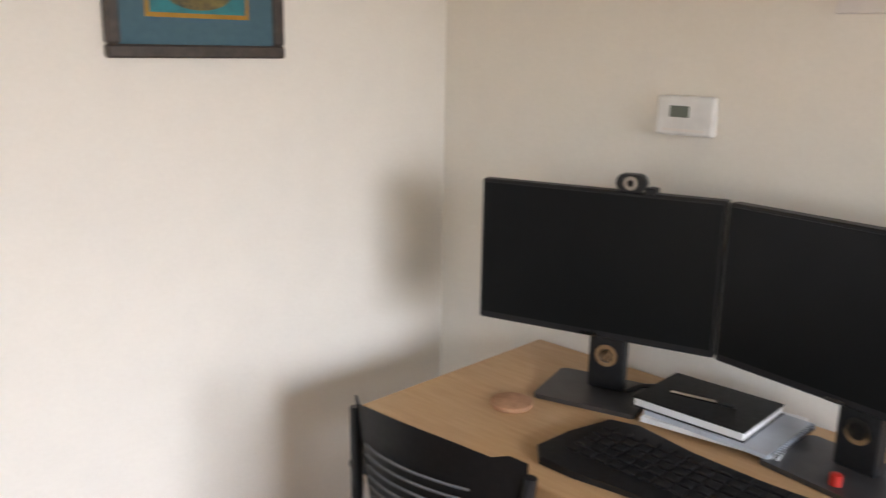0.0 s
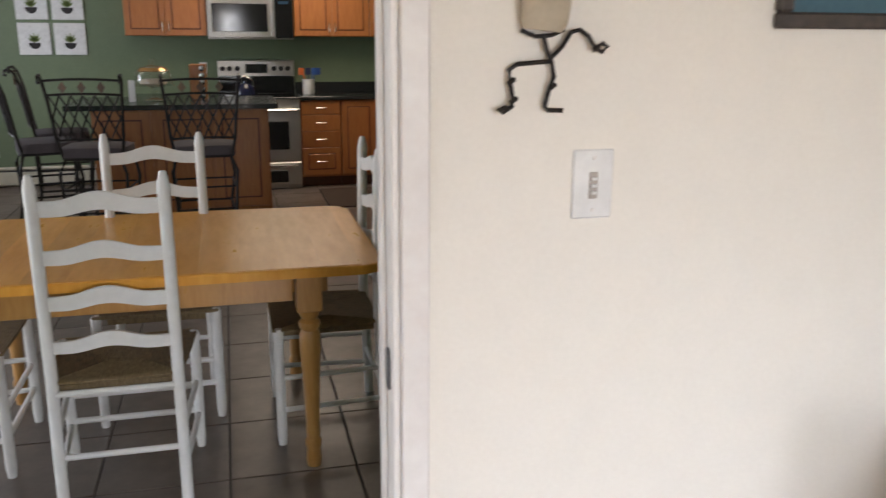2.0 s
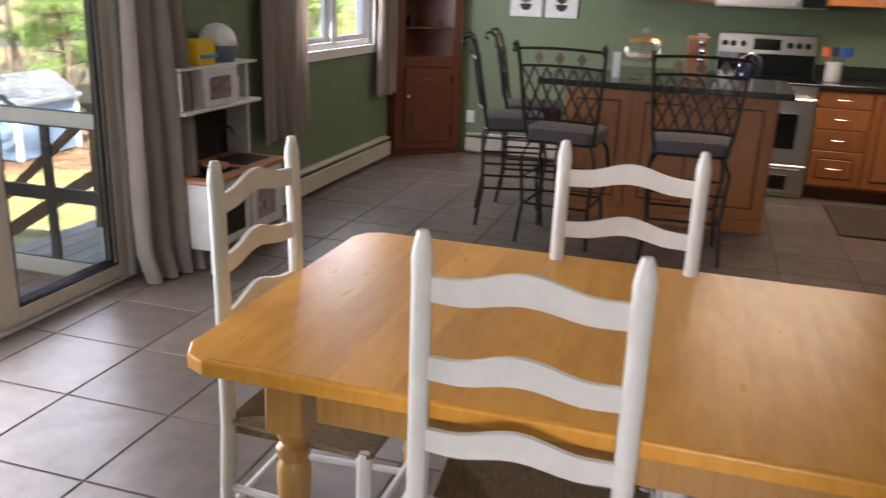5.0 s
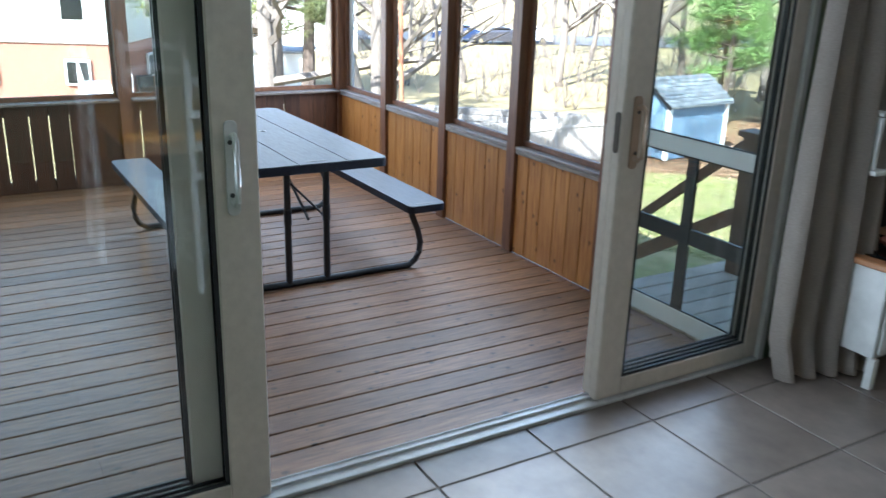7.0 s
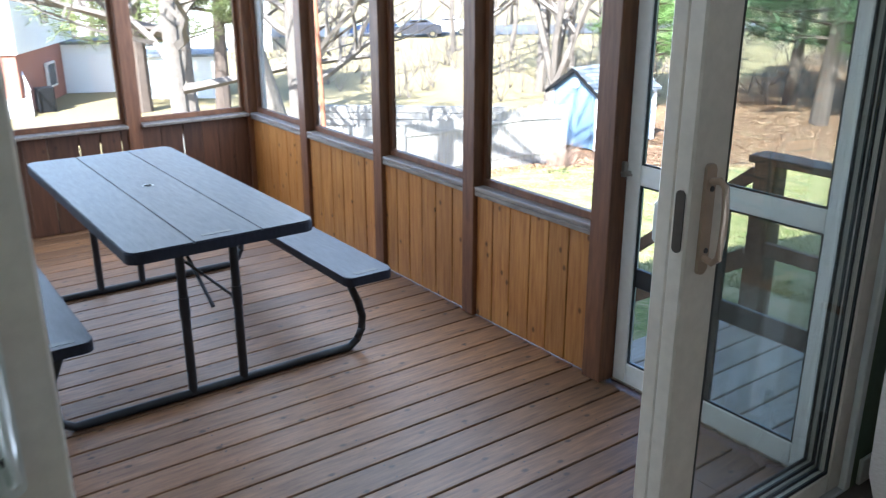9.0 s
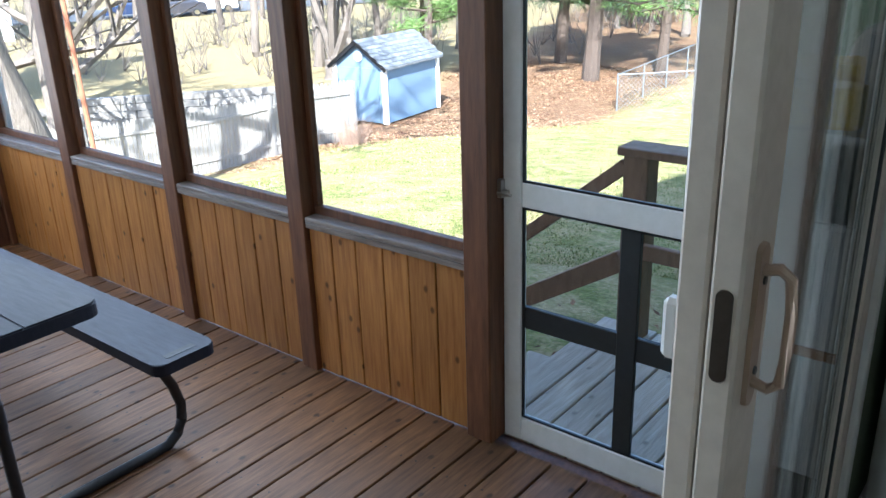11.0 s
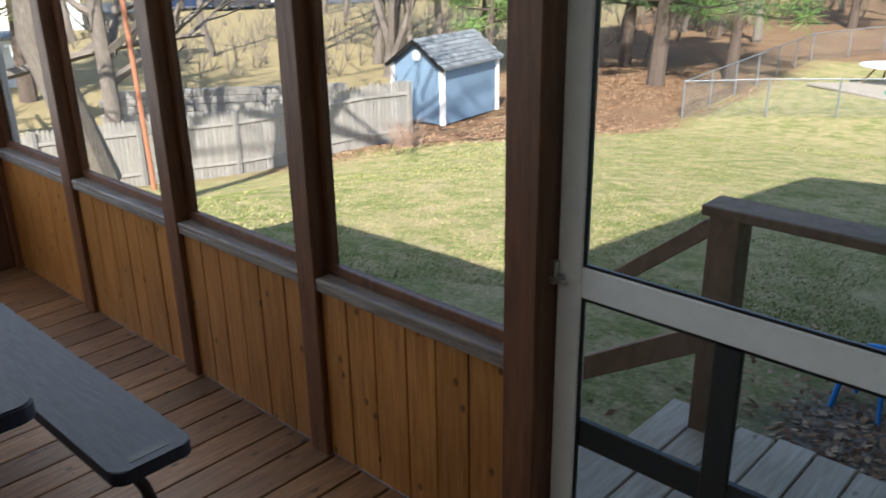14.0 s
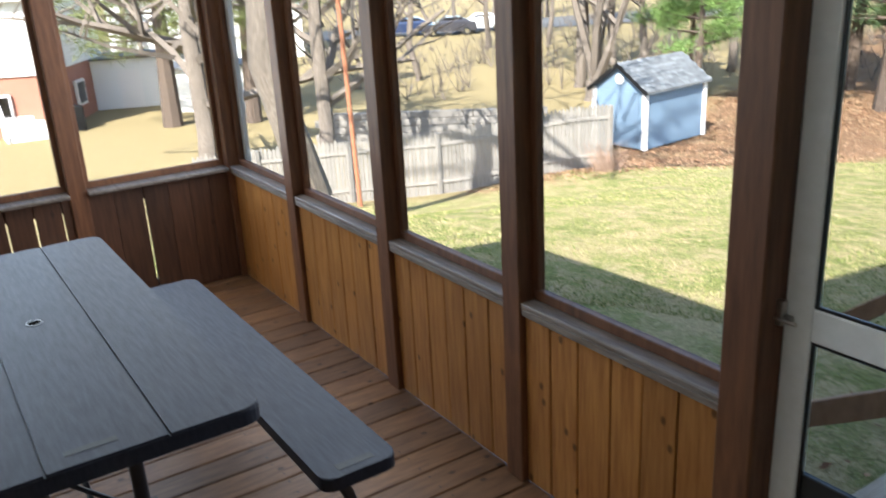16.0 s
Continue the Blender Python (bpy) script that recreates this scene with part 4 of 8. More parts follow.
# base cabinets
BF = 10.11
cab = thing("base_cabinet", (0.10, BF, 0), "cherry drawer unit beside the range", "cabinet", group="kitchen base cabinets")
part("body", bx(-0.095, 0.305, BF + 0.02, YN - 0.001, 0.10, 0.875, 0.002), CHERRY, cab)
part("kick", bx(-0.095, 0.305, BF + 0.08, YN - 0.01, 0.0, 0.10), PINE_RED_AND_SHADE, cab)
for z0, z1 in ((0.735, 0.865), (0.57, 0.73), (0.405, 0.565), (0.12, 0.40)):
    d = raised_front(cab, -0.09, 0.30, z0, z1, BF, name="drawer")
    bar_pull(d, 0.105, (z0 + z1) / 2, BF, 0.11, 0)
cab = thing("base_cabinet", (0.49, BF, 0), "cherry base cabinet with one raised panel door", "cabinet", group="kitchen base cabinets")
part("body", bx(0.31, 0.70, BF + 0.02, YN - 0.001, 0.10, 0.875, 0.002), CHERRY, cab)
part("kick", bx(0.31, 0.72, BF + 0.08, YN - 0.01, 0.0, 0.10), PINE_RED_AND_SHADE, cab)
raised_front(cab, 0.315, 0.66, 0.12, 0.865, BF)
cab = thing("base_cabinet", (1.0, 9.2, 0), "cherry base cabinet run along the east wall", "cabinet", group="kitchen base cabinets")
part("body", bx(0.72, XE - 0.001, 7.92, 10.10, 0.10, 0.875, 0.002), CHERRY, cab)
part("kick", bx(0.79, XE - 0.01, 7.93, 10.10, 0.0, 0.10), PINE_RED_AND_SHADE, cab)
for i in range(4):
    y0, y1 = 7.94 + 0.54 * i, 7.94 + 0.54 * (i + 1)
    d = part("drawer", bx(0.70, 0.72, y0 + 0.004, y1 - 0.004, 0.70, 0.865, 0.003), CHERRY, cab)
    part("handle", tube(bmesh.new(), [(0.70, (y0 + y1) / 2 - 0.05, 0.785), (0.675, (y0 + y1) / 2, 0.785), (0.70, (y0 + y1) / 2 + 0.05, 0.785)], 0.005, 6), PULL, d)
    d = part("door", bx(0.70, 0.72, y0 + 0.004, y1 - 0.004, 0.12, 0.695, 0.003), CHERRY, cab)
    part("raised_panel", bx(0.694, 0.702, y0 + 0.07, y1 - 0.07, 0.19, 0.625, 0.003), CHERRY, d)
b = bx(-0.098, XE - 0.002, BF - 0.02, YN - 0.002, 0.876, 0.914, 0.005)
box(b, 0.69, XE - 0.002, 7.91, BF - 0.021, 0.876, 0.914, 0.005)
box(b, -0.098, XE - 0.002, YN - 0.025, YN - 0.002, 0.914, 1.02, 0.003)
solo("worktop", b, GRANITE, "dark stone worktop with an upstand", "worktop", at=(0.6, BF, 0.876))
cab = thing("base_cabinet", (-1.35, BF, 0), "cherry base cabinet at the other side of the range", "cabinet", group="kitchen base cabinets")
part("body", bx(-1.70, -0.885, BF + 0.02, YN - 0.001, 0.0, 0.875, 0.002), CHERRY, cab)
for a, e in ((-1.70, -1.29), (-1.29, -0.885)):
    raised_front(cab, a, e, 0.12, 0.865, BF)
solo("worktop", bx(-1.72, -0.882, BF - 0.02, YN - 0.002, 0.876, 0.914, 0.005), GRANITE, "short dark stone worktop beside the range", "worktop", at=(-1.3, BF, 0.876))
# crock of utensils
b = lathe(bmesh.new(), [(0.055, 0.915), (0.062, 0.93), (0.060, 1.05), (0.066, 1.065), (0.058, 1.065), (0.05, 0.95)], 0.02, 10.42, 18)
cr = solo("utensil_crock", b, PLASTIC_WHITE, "white utensil crock holding red and blue utensils", "crock", soft=True, at=(0.02, 10.42, 0.915))
for dx, dy, tx, ty, c in ((-0.02, 0, -0.07, 0.0, (0.55, 0.12, 0.03)), (0.0, 0.01, 0.0, 0.02, (0.02, 0.03, 0.08)), (0.02, 0, 0.06, -0.01, (0.02, 0.08, 0.30)), (0.03, 0.01, 0.10, 0.02, (0.02, 0.06, 0.25))):
    b = tube(bmesh.new(), [(0.02 + dx, 10.42 + dy, 0.96), (0.02 + tx * 0.7, 10.42 + ty, 1.12)], 0.006, 6)
    b2 = slab(b, [(0.02 + tx + 0.028 * math.cos(a), 10.42 + ty + 0.006 * math.sin(a)) for a in [k * math.tau / 10 for k in range(10)]], 1.11, 1.18)
    part("utensil", b, surf("utensil_plastic", c, rough=0.4, bump=0), cr)

# fridge
fr = thing("fridge", (0.80, 7.4, 0), "stainless steel bottom-freezer fridge with bowed handles", "fridge")
SIDE = surf("grey_fridge_side", (0.20, 0.20, 0.205), rough=0.45, scale=60)
part("body", bx(0.43, XE - 0.02, 6.95, 7.86, 0.03, 1.76, 0.006), SIDE, fr)
part("base", bx(0.45, XE - 0.05, 6.97, 7.84, 0.0, 0.03), PLASTIC_BLACK, fr)
for y0, y1, hy in ((6.95, 7.40, 7.36), (7.41, 7.86, 7.45)):
    d = part("door", bx(0.355, 0.425, y0, y1, 0.78, 1.76, 0.015, 3), STEEL, fr)
    part("handle", tube(bmesh.new(), [(0.355, hy, 0.88), (0.31, hy, 0.93), (0.285, hy, 1.25), (0.31, hy, 1.60), (0.355, hy, 1.66)], 0.014, 8), CHROME, d, soft=True)
d = part("freezer_drawer", bx(0.355, 0.425, 6.95, 7.86, 0.06, 0.765, 0.015, 3), STEEL, fr)
part("handle", tube(bmesh.new(), [(0.355, 7.02, 0.68), (0.30, 7.08, 0.69), (0.30, 7.73, 0.69), (0.355, 7.79, 0.68)], 0.013, 8), CHROME, d, soft=True)
solo("floor_mat", slab(bmesh.new(), rounded(0.05, 0.66, 9.0, 9.93, 0.03), 0.001, 0.014, 0.004), surf("brown_mat", (0.055, 0.035, 0.025), rough=0.9, scale=120, bump=0.5), "dark brown rubber-backed floor mat", "mat", at=(0.35, 9.4, 0.001))

# island
IX0, IX1, IY0, IY1 = -1.86, -0.47, 8.80, 9.42
isl = thing("kitchen_island", (-1.2, 9.0, 0), "cherry kitchen island with panelled back and dark stone top", "island")
part("body", bx(IX0, IX1, IY0, IY1, 0.0, 0.935, 0.003), CHERRY, isl)
n = 3
for i in range(n):
    a, e = IX0 + (IX1 - IX0) * i / n, IX0 + (IX1 - IX0) * (i + 1) / n
    raised_front(isl, a + 0.01, e - 0.01, 0.10, 0.91, IY0 - 0.02, name="back_panel", frame_w=0.07)
part("kick", bx(IX0 + 0.005, IX1 - 0.005, IY0 - 0.012, IY0, 0, 0.095), CHERRY, isl)
part("worktop", slab(bmesh.new(), rounded(IX0 - 0.16, IX1 + 0.07, IY0 - 0.26, IY1 + 0.04, 0.03), 0.936, 0.975, 0.006), GRANITE, isl, "dark stone island top")
# cake stand with a glass dome
b = lathe(bmesh.new(), [(0.085, 0.976), (0.08, 0.985), (0.02, 1.000), (0.022, 1.080), (0.06, 1.095), (0.17, 1.100), (0.172, 1.112), (0.15, 1.112)], -1.38, 9.0, 24)
cs = solo("cake_stand", b, CLEAR, "glass cake stand with a domed lid on the island", "cake stand", soft=True, at=(-1.38, 9.0, 0.976))
b = lathe(bmesh.new(), [(0.148, 1.114), (0.150, 1.170), (0.13, 1.220), (0.08, 1.250), (0.02, 1.262), (0.015, 1.280), (0.028, 1.300), (0.02, 1.320)], -1.38, 9.0, 24)
dm = part("dome", b, CLEAR, cs, "clear glass dome", soft=True)
b = lathe(bmesh.new(), [(0.12, 1.213), (0.131, 1.218), (0.10, 1.245), (0.09, 1.245)], -1.38, 9.0, 24)
part("gold_band", b, surf("amber_band", (0.60, 0.36, 0.14), rough=0.2, metal=0.8, bump=0), dm, "amber band on the dome", soft=True)
part("cake", lathe(bmesh.new(), [(0.10, 1.113), (0.11, 1.120), (0.10, 1.150)], -1.38, 9.0, 18), surf("pale_cake", (0.5, 0.42, 0.32), rough=0.8), cs)
b = bx(-1.565, -1.515, 8.86, 8.875, 0.976, 1.150, 0.002)
solo("card", b, PAPER, "white card standing on the island", "card", at=(-1.54, 8.87, 0.976))
# spice rack
sp = thing("spice_rack", (-1.02, 9.15, 0.975), "wooden revolving spice rack with steel-capped jars", "spice rack")
part("frame", bx(-1.095, -0.955, 9.08, 9.22, 0.976, 1.265, 0.004), CHERRY, sp)
for i in range(5):
    for dx in (-0.025,):
        b = lathe(bmesh.new(), [(0.024, 0), (0.024, 0.012), (0.018, 0.016)], n=12)
        turn(b, pose(-0.995, 9.08, 1.0 + 0.058 * i, 90, 0, 0))
        part("jar", b, CHROME, sp, "steel-capped spice jar", soft=True)
# outlets, switch plates
for x, y, z, w, h in ((-3.075, YN, 0.35, 0.075, 0.115), (-1.02, YN, 1.17, 0.075, 0.115)):
    o = thing("wall_outlet", (x, y, z), "white electrical outlet on the green wall", "outlet", kind="structure")
    part("plate", bx(x - w / 2, x + w / 2, y - 0.007, y - 0.0005, z - h / 2, z + h / 2, 0.002), PLASTIC_WHITE, o)
    for dz in (-0.022, 0.022):
        part("socket", bx(x - 0.014, x + 0.014, y - 0.009, y - 0.007, z + dz - 0.012, z + dz + 0.012, 0.002), TRIM, o)
# four prints of potted plants
PRINT = surf("print_paper", (0.76, 0.77, 0.78), rough=0.7, scale=30, bump=0.02)
for x0 in (-2.735, -2.41):
    for z0 in (1.30, 1.635):
        t = thing("framed_print", (x0 + 0.145, YN, z0), "white framed print of a potted plant", "picture", group="four plant prints")
        part("frame", bx(x0, x0 + 0.29, YN - 0.02, YN - 0.0005, z0, z0 + 0.305, 0.003), PRINT, t)
        pz = z0 + 0.05
        b = bmesh.new()
        vs = [b.verts.new((x0 + 0.145 + 0.055 * math.cos(a), YN - 0.0215, pz + 0.065 + 0.06 * math.sin(a))) for a in [math.pi + math.pi * k / 10 for k in range(11)]]
        b.faces.new(vs)
        part("pot", b, surf("dark_pot_print", (0.02, 0.018, 0.02), rough=0.7, bump=0), t, "printed dark pot")
        b = bmesh.new()
        for k in range(7):
            a = radians(40 + 100 * k / 6)
            p0 = Vector((x0 + 0.145, YN - 0.0215, pz + 0.066))
            p1 = p0 + Vector((0.08 * math.cos(a), 0, 0.10 * math.sin(a) * (0.8 + 0.2 * (k % 2))))
            s = Vector((-math.sin(a), 0, math.cos(a))) * 0.011
            b.faces.new([b.verts.new(q) for q in (p0, (p0 + p1) / 2 + s, p1, (p0 + p1) / 2 - s)])
        part("leaves", b, surf("green_print", (0.16, 0.22, 0.06), rough=0.7, bump=0), t, "printed green leaves")

# corner hutch, set across the corner
hut = thing("corner_hutch", (-3.50, 10.52, 0), "red-stained pine corner hutch with open upper shelves", "cabinet")
A, B = Vector((-3.645, 10.19, 0)), Vector((-3.155, 10.63, 0))
ux = (B - A).normalized()
HM = Matrix(((ux.x, -ux.y, 0, A.x), (ux.y, ux.x, 0, A.y), (0, 0, 1, 0), (0, 0, 0, 1)))
W = (B - A).length


def hb(x0, x1, y0, y1, z0, z1, bev=0.003):
    return turn(bx(x0, x1, y0, y1, z0, z1, bev), HM)


b = slab(bmesh.new(), [(0.0, 0.02), (W, 0.02), (W + 0.05, 0.07), (W / 2, W / 2 + 0.03), (-0.05, 0.07)], 0.0, 0.86)
part("base", turn(b, HM), PINE_RED_AND_SHADE, hut)
for x0, x1 in ((0, 0.085), (W - 0.085, W)):
    part("stile", hb(x0, x1, -0.004, 0.022, 0.06, 2.12), PINE_RED_AND_SHADE, hut)
for z0, z1 in ((0.06, 0.12), (0.82, 0.90), (2.0, 2.12)):
    part("rail", hb(0.085, W - 0.085, -0.003, 0.022, z0, z1), PINE_RED_AND_SHADE, hut)
d = part("door", hb(0.09, W - 0.09, -0.010, 0.018, 0.125, 0.815), PINE_RED_AND_SHADE, hut)
b = slab(bmesh.new(), [(-0.16, 0.0), (0.16, 0.0), (0.16, 0.36)] + arc(0, 0.36, 0.16, 0, 180, 10)[1:-1] + [(-0.16, 0.36)], 0, 0.012, 0.006)
turn(b, HM @ Matrix(((1, 0, 0, W / 2), (0, 0, -1, -0.008), (0, 1, 0, 0.20), (0, 0, 0, 1))))
part("raised_panel", b, PINE_RED_AND_SHADE, d)
b = lathe(bmesh.new(), [(0.006, 0), (0.008, 0.012), (0.015, 0.02), (0.010, 0.028)], n=12)
turn(b, HM @ pose(0.125, -0.010, 0.56, 90, 0, 0))
part("knob", b, PLASTIC_WHITE, d, "white porcelain knob")
for zz in (0.25, 0.70):
    part("hinge", hb(W - 0.10, W - 0.075, -0.014, -0.003, zz - 0.03, zz + 0.03, 0.001), PLASTIC_BLACK, d)
b = turn(slab(bmesh.new(), [(0.0, 0.03), (0.02, 0.03), (W / 2, W / 2 + 0.01), (W - 0.02, 0.03), (W, 0.03), (W / 2, W / 2 + 0.03)], 0.86, 2.12), HM)
part("back", b, PINE_RED_AND_SHADE, hut)
for z in (0.895, 1.16, 1.43, 1.72):
    b = turn(slab(bmesh.new(), [(0.04, 0.03), (W - 0.04, 0.03), (W / 2, W / 2)], z, z + 0.018), HM)
    part("shelf", b, PINE_RED_AND_SHADE, hut)
part("top", turn(slab(bmesh.new(), [(-0.03, -0.02), (W + 0.03, -0.02), (W + 0.05, 0.07), (W / 2, W / 2 + 0.03), (-0.05, 0.07)], 2.12, 2.15), HM), PINE_RED_AND_SHADE, hut)
rnd = random.Random(2)
for z, k in ((1.178, 2), (1.448, 3)):
    for i in range(k):
        p = HM @ Vector((W * (0.3 + 0.4 * i / max(1, k - 1)), 0.13, z))
        r = rnd.uniform(0.025, 0.045)
        b = lathe(bmesh.new(), [(r * 0.7, z + 0.0005), (r, z + r), (r * 0.6, z + 2 * r), (r * 0.7, z + 2.4 * r)], p.x, p.y, 12)
        solo("ornament", b, rnd.choice([IRON, STONETILE, CORK]), "small dark ornament on a hutch shelf", "ornament", soft=True, at=(p.x, p.y, z + 0.0005))

# counter stools: origin on the floor under the seat, facing +y
st = thing("counter_stool", (0, 0, 0), "dark wrought iron counter stool with a lattice back and grey cushion", "stool", group="stools at the island")
BYO, SZS = -0.20, 0.68
for s in (-1, 1):
    part("back_post", tube(bmesh.new(), [(s * 0.20, -0.17, SZS - 0.03), (s * 0.225, BYO, SZS + 0.10), (s * 0.25, BYO - 0.05, SZS + 0.40), (s * 0.262, BYO - 0.085, SZS + 0.52), (s * 0.265, BYO - 0.12, SZS + 0.56), (s * 0.265, BYO - 0.155, SZS + 0.55), (s * 0.265, BYO - 0.16, SZS + 0.52), (s * 0.265, BYO - 0.14, SZS + 0.51)], 0.0115, 8), IRON, st, soft=True)
    part("front_leg", tube(bmesh.new(), [(s * 0.18, 0.17, SZS - 0.04), (s * 0.21, 0.20, SZS - 0.10), (s * 0.23, 0.22, SZS - 0.22), (s * 0.20, 0.20, 0.25), (s * 0.22, 0.22, 0.0)], 0.012, 8), IRON, st, soft=True)
    part("back_leg", tube(bmesh.new(), [(s * 0.19, -0.17, SZS - 0.04), (s * 0.23, -0.20, SZS - 0.14), (s * 0.21, -0.19, 0.25), (s * 0.23, -0.23, 0.0)], 0.012, 8), IRON, st, soft=True)


def bk(u, z):
    """A point on the leaning back, u across, z above the seat."""
    f = min(1, max(0, (z - 0.05) / 0.47))
    return Vector((u * (0.222 + 0.036 * f), BYO - 0.085 * f ** 1.3 - 0.03 * (1 - u * u), SZS + z))


for z in (0.52, 0.42, 0.10):
    part("back_rail", tube(bmesh.new(), [bk(u / 8, z + 0.012 * (1 - (u / 8) ** 2)) for u in range(-8, 9)], 0.009, 6), IRON, st, soft=True)
for i in range(-3, 4):
    for s in (-1, 1):
        pts = []
        for k in range(7):
            u, z = i / 3.0 * 0.95 + s * 0.62 * (k / 6 - 0.5) * 1.0, 0.10 + 0.32 * k / 6
            if -1 <= u <= 1:
                pts.append(bk(u, z))
        if len(pts) > 1:
            part("lattice_bar", tube(bmesh.new(), pts, 0.0065, 5), IRON, st)
for u in (-0.5, 0.0, 0.5):
    c = bk(u, 0.475)
    b = bmesh.new()
    q = [c + Vector((0.028 * math.cos(k * math.pi / 2), 0, 0.042 * math.sin(k * math.pi / 2))) for k in range(4)]
    f0 = [b.verts.new(p + Vector((0, -0.004, 0))) for p in q]
    f1 = [b.verts.new(p + Vector((0, 0.004, 0))) for p in q]
    b.faces.new(f0)
    b.faces.new(f1)
    for k in range(4):
        b.faces.new((f0[k], f0[(k + 1) % 4], f1[(k + 1) % 4], f1[k]))
    part("diamond", b, STONETILE, st, "brown slate diamond inlay")
part("seat_frame", tube(bmesh.new(), [(x, y, SZS - 0.035) for x, y in rounded(-0.21, 0.21, -0.19, 0.20, 0.06)], 0.011, 6, closed=True), IRON, st)
part("cushion", slab(bmesh.new(), rounded(-0.225, 0.225, -0.20, 0.215, 0.07), SZS - 0.025, SZS + 0.045, 0.025, 3), CUSHION, st, "grey upholstered cushion", soft=True)
part("footrest", tube(bmesh.new(), [(x, y, 0.25) for x, y in rounded(-0.20, 0.20, -0.19, 0.20, 0.03)], 0.009, 6, closed=True), IRON, st)
part("footrest", tube(bmesh.new(), [(x, y, 0.42) for x, y in rounded(-0.215, 0.215, -0.20, 0.21, 0.03)], 0.008, 6, closed=True), IRON, st)
st.matrix_basis = pose(-1.73, 8.16, 0, 0, 0, -6)
copy_thing(st, pose(-0.99, 8.14, 0, 0, 0, 3))
copy_thing(st, pose(-2.16, 8.52, 0, 0, 0, -75))
copy_thing(st, pose(-2.16, 9.18, 0, 0, 0, -80))

# ---- office ----
# framed picture on the cream wall
pf = thing("framed_picture", (0.44, Y1, 1.55), "dark framed print with a blue mat and gold fillet", "picture")
PX0, PX1, PZ0, PZ1 = 0.213, 0.667, 1.548, 2.11
for x0, x1, z0, z1 in ((PX0, PX1, PZ0, PZ0 + 0.03), (PX0, PX1, PZ1 - 0.03, PZ1), (PX0, PX0 + 0.03, PZ0 + 0.03, PZ1 - 0.03), (PX1 - 0.03, PX1, PZ0 + 0.03, PZ1 - 0.03)):
    part("frame", bx(x0, x1, Y1 - 0.025, Y1 - 0.0005, z0, z1, 0.005), PICFRAME, pf)
part("mat", bx(PX0 + 0.03, PX1 - 0.03, Y1 - 0.014, Y1 - 0.002, PZ0 + 0.03, PZ1 - 0.03), MATBLUE, pf, "slate blue mat")
part("fillet", bx(0.305, 0.568, Y1 - 0.0165, Y1 - 0.0141, 1.638, 2.02), GOLD, pf, "gold fillet")
part("print", bx(0.315, 0.558, Y1 - 0.019, Y1 - 0.0166, 1.648, 2.01), TEAL, pf, "teal print")
b = bmesh.new()
vs = [b.verts.new((0.436 + 0.09 * math.cos(a), Y1 - 0.0195, 1.70 + 0.045 * math.sin(a))) for a in [math.tau * k / 24 for k in range(24)]]
b.faces.new(vs)
part("print_bowl", b, surf("print_gold", (0.30, 0.22, 0.05), (0.02, 0.02, 0.02), rough=0.5, scale=30, bump=0), pf, "printed gold bowl")

# light switch
sw = thing("light_switch", (-0.137, Y1, 1.265), "white triple toggle switch plate", "switch", kind="structure")
part("plate", bx(-0.178, -0.098, Y1 - 0.008, Y1 - 0.0005, 1.200, 1.330, 0.003), PLASTIC_WHITE, sw)
part("slot", bx(-0.146, -0.129, Y1 - 0.0095, Y1 - 0.008, 1.238, 1.288, 0.001), surf("switch_slot", (0.45, 0.40, 0.36), rough=0.5), sw)
for z in (1.250, 1.263, 1.276):
    part("toggle", bx(-0.142, -0.133, Y1 - 0.016, Y1 - 0.0094, z - 0.003, z + 0.003, 0.001), PLASTIC_WHITE, sw)
for z in (1.216, 1.314):
    part("screw", turn(lathe(bmesh.new(), [(0.004, 0), (0.003, 0.0015)], n=8), pose(-0.137, Y1 - 0.008, z, 90, 0, 0)), TRIM, sw)

# wire figure with a stone head: one plain shape for the wire, its stone on top
yw = Y1 - 0.018
b = tube(bmesh.new(), [(-0.292, yw, 1.541), (-0.265, yw, 1.531), (-0.235, yw, 1.533), (-0.212, yw, 1.543)], 0.004, 6)
tube(b, [(-0.25, yw, 1.535), (-0.244, yw, 1.512), (-0.233, yw, 1.487), (-0.228, yw, 1.462), (-0.238, yw, 1.435), (-0.243, yw, 1.41), (-0.236, yw, 1.404), (-0.212, yw - 0.01, 1.404)], 0.0045, 6)
tube(b, [(-0.233, yw, 1.489), (-0.262, yw, 1.487), (-0.297, yw, 1.484), (-0.312, yw, 1.474), (-0.309, yw, 1.452), (-0.304, yw, 1.430), (-0.304, yw, 1.412), (-0.325, yw - 0.01, 1.402), (-0.334, yw - 0.012, 1.405), (-0.318, yw - 0.01, 1.412)], 0.0045, 6)
tube(b, [(-0.236, yw, 1.493), (-0.215, yw, 1.513), (-0.198, yw, 1.539), (-0.183, yw, 1.543), (-0.166, yw, 1.532), (-0.152, yw, 1.512), (-0.138, yw, 1.505), (-0.128, yw, 1.514), (-0.140, yw, 1.521)], 0.0042, 6)
rnd = random.Random(9)
for x, z in ((-0.309, 1.455), (-0.304, 1.422), (-0.233, 1.445), (-0.152, 1.512)):
    tube(b, [(x - 0.006, yw - 0.004, z - 0.004), (x, yw - 0.008, z), (x + 0.006, yw - 0.004, z + 0.004)], 0.0045, 6)
slab_b = lathe(bmesh.new(), [(0.036, 0.0), (0.044, 0.015), (0.046, 0.05), (0.040, 0.085), (0.028, 0.10)], n=14)
turn(slab_b, pose(-0.254, yw - 0.006, 1.541, 0, 6, 0) @ Matrix.Diagonal((1, 0.45, 1, 1)))
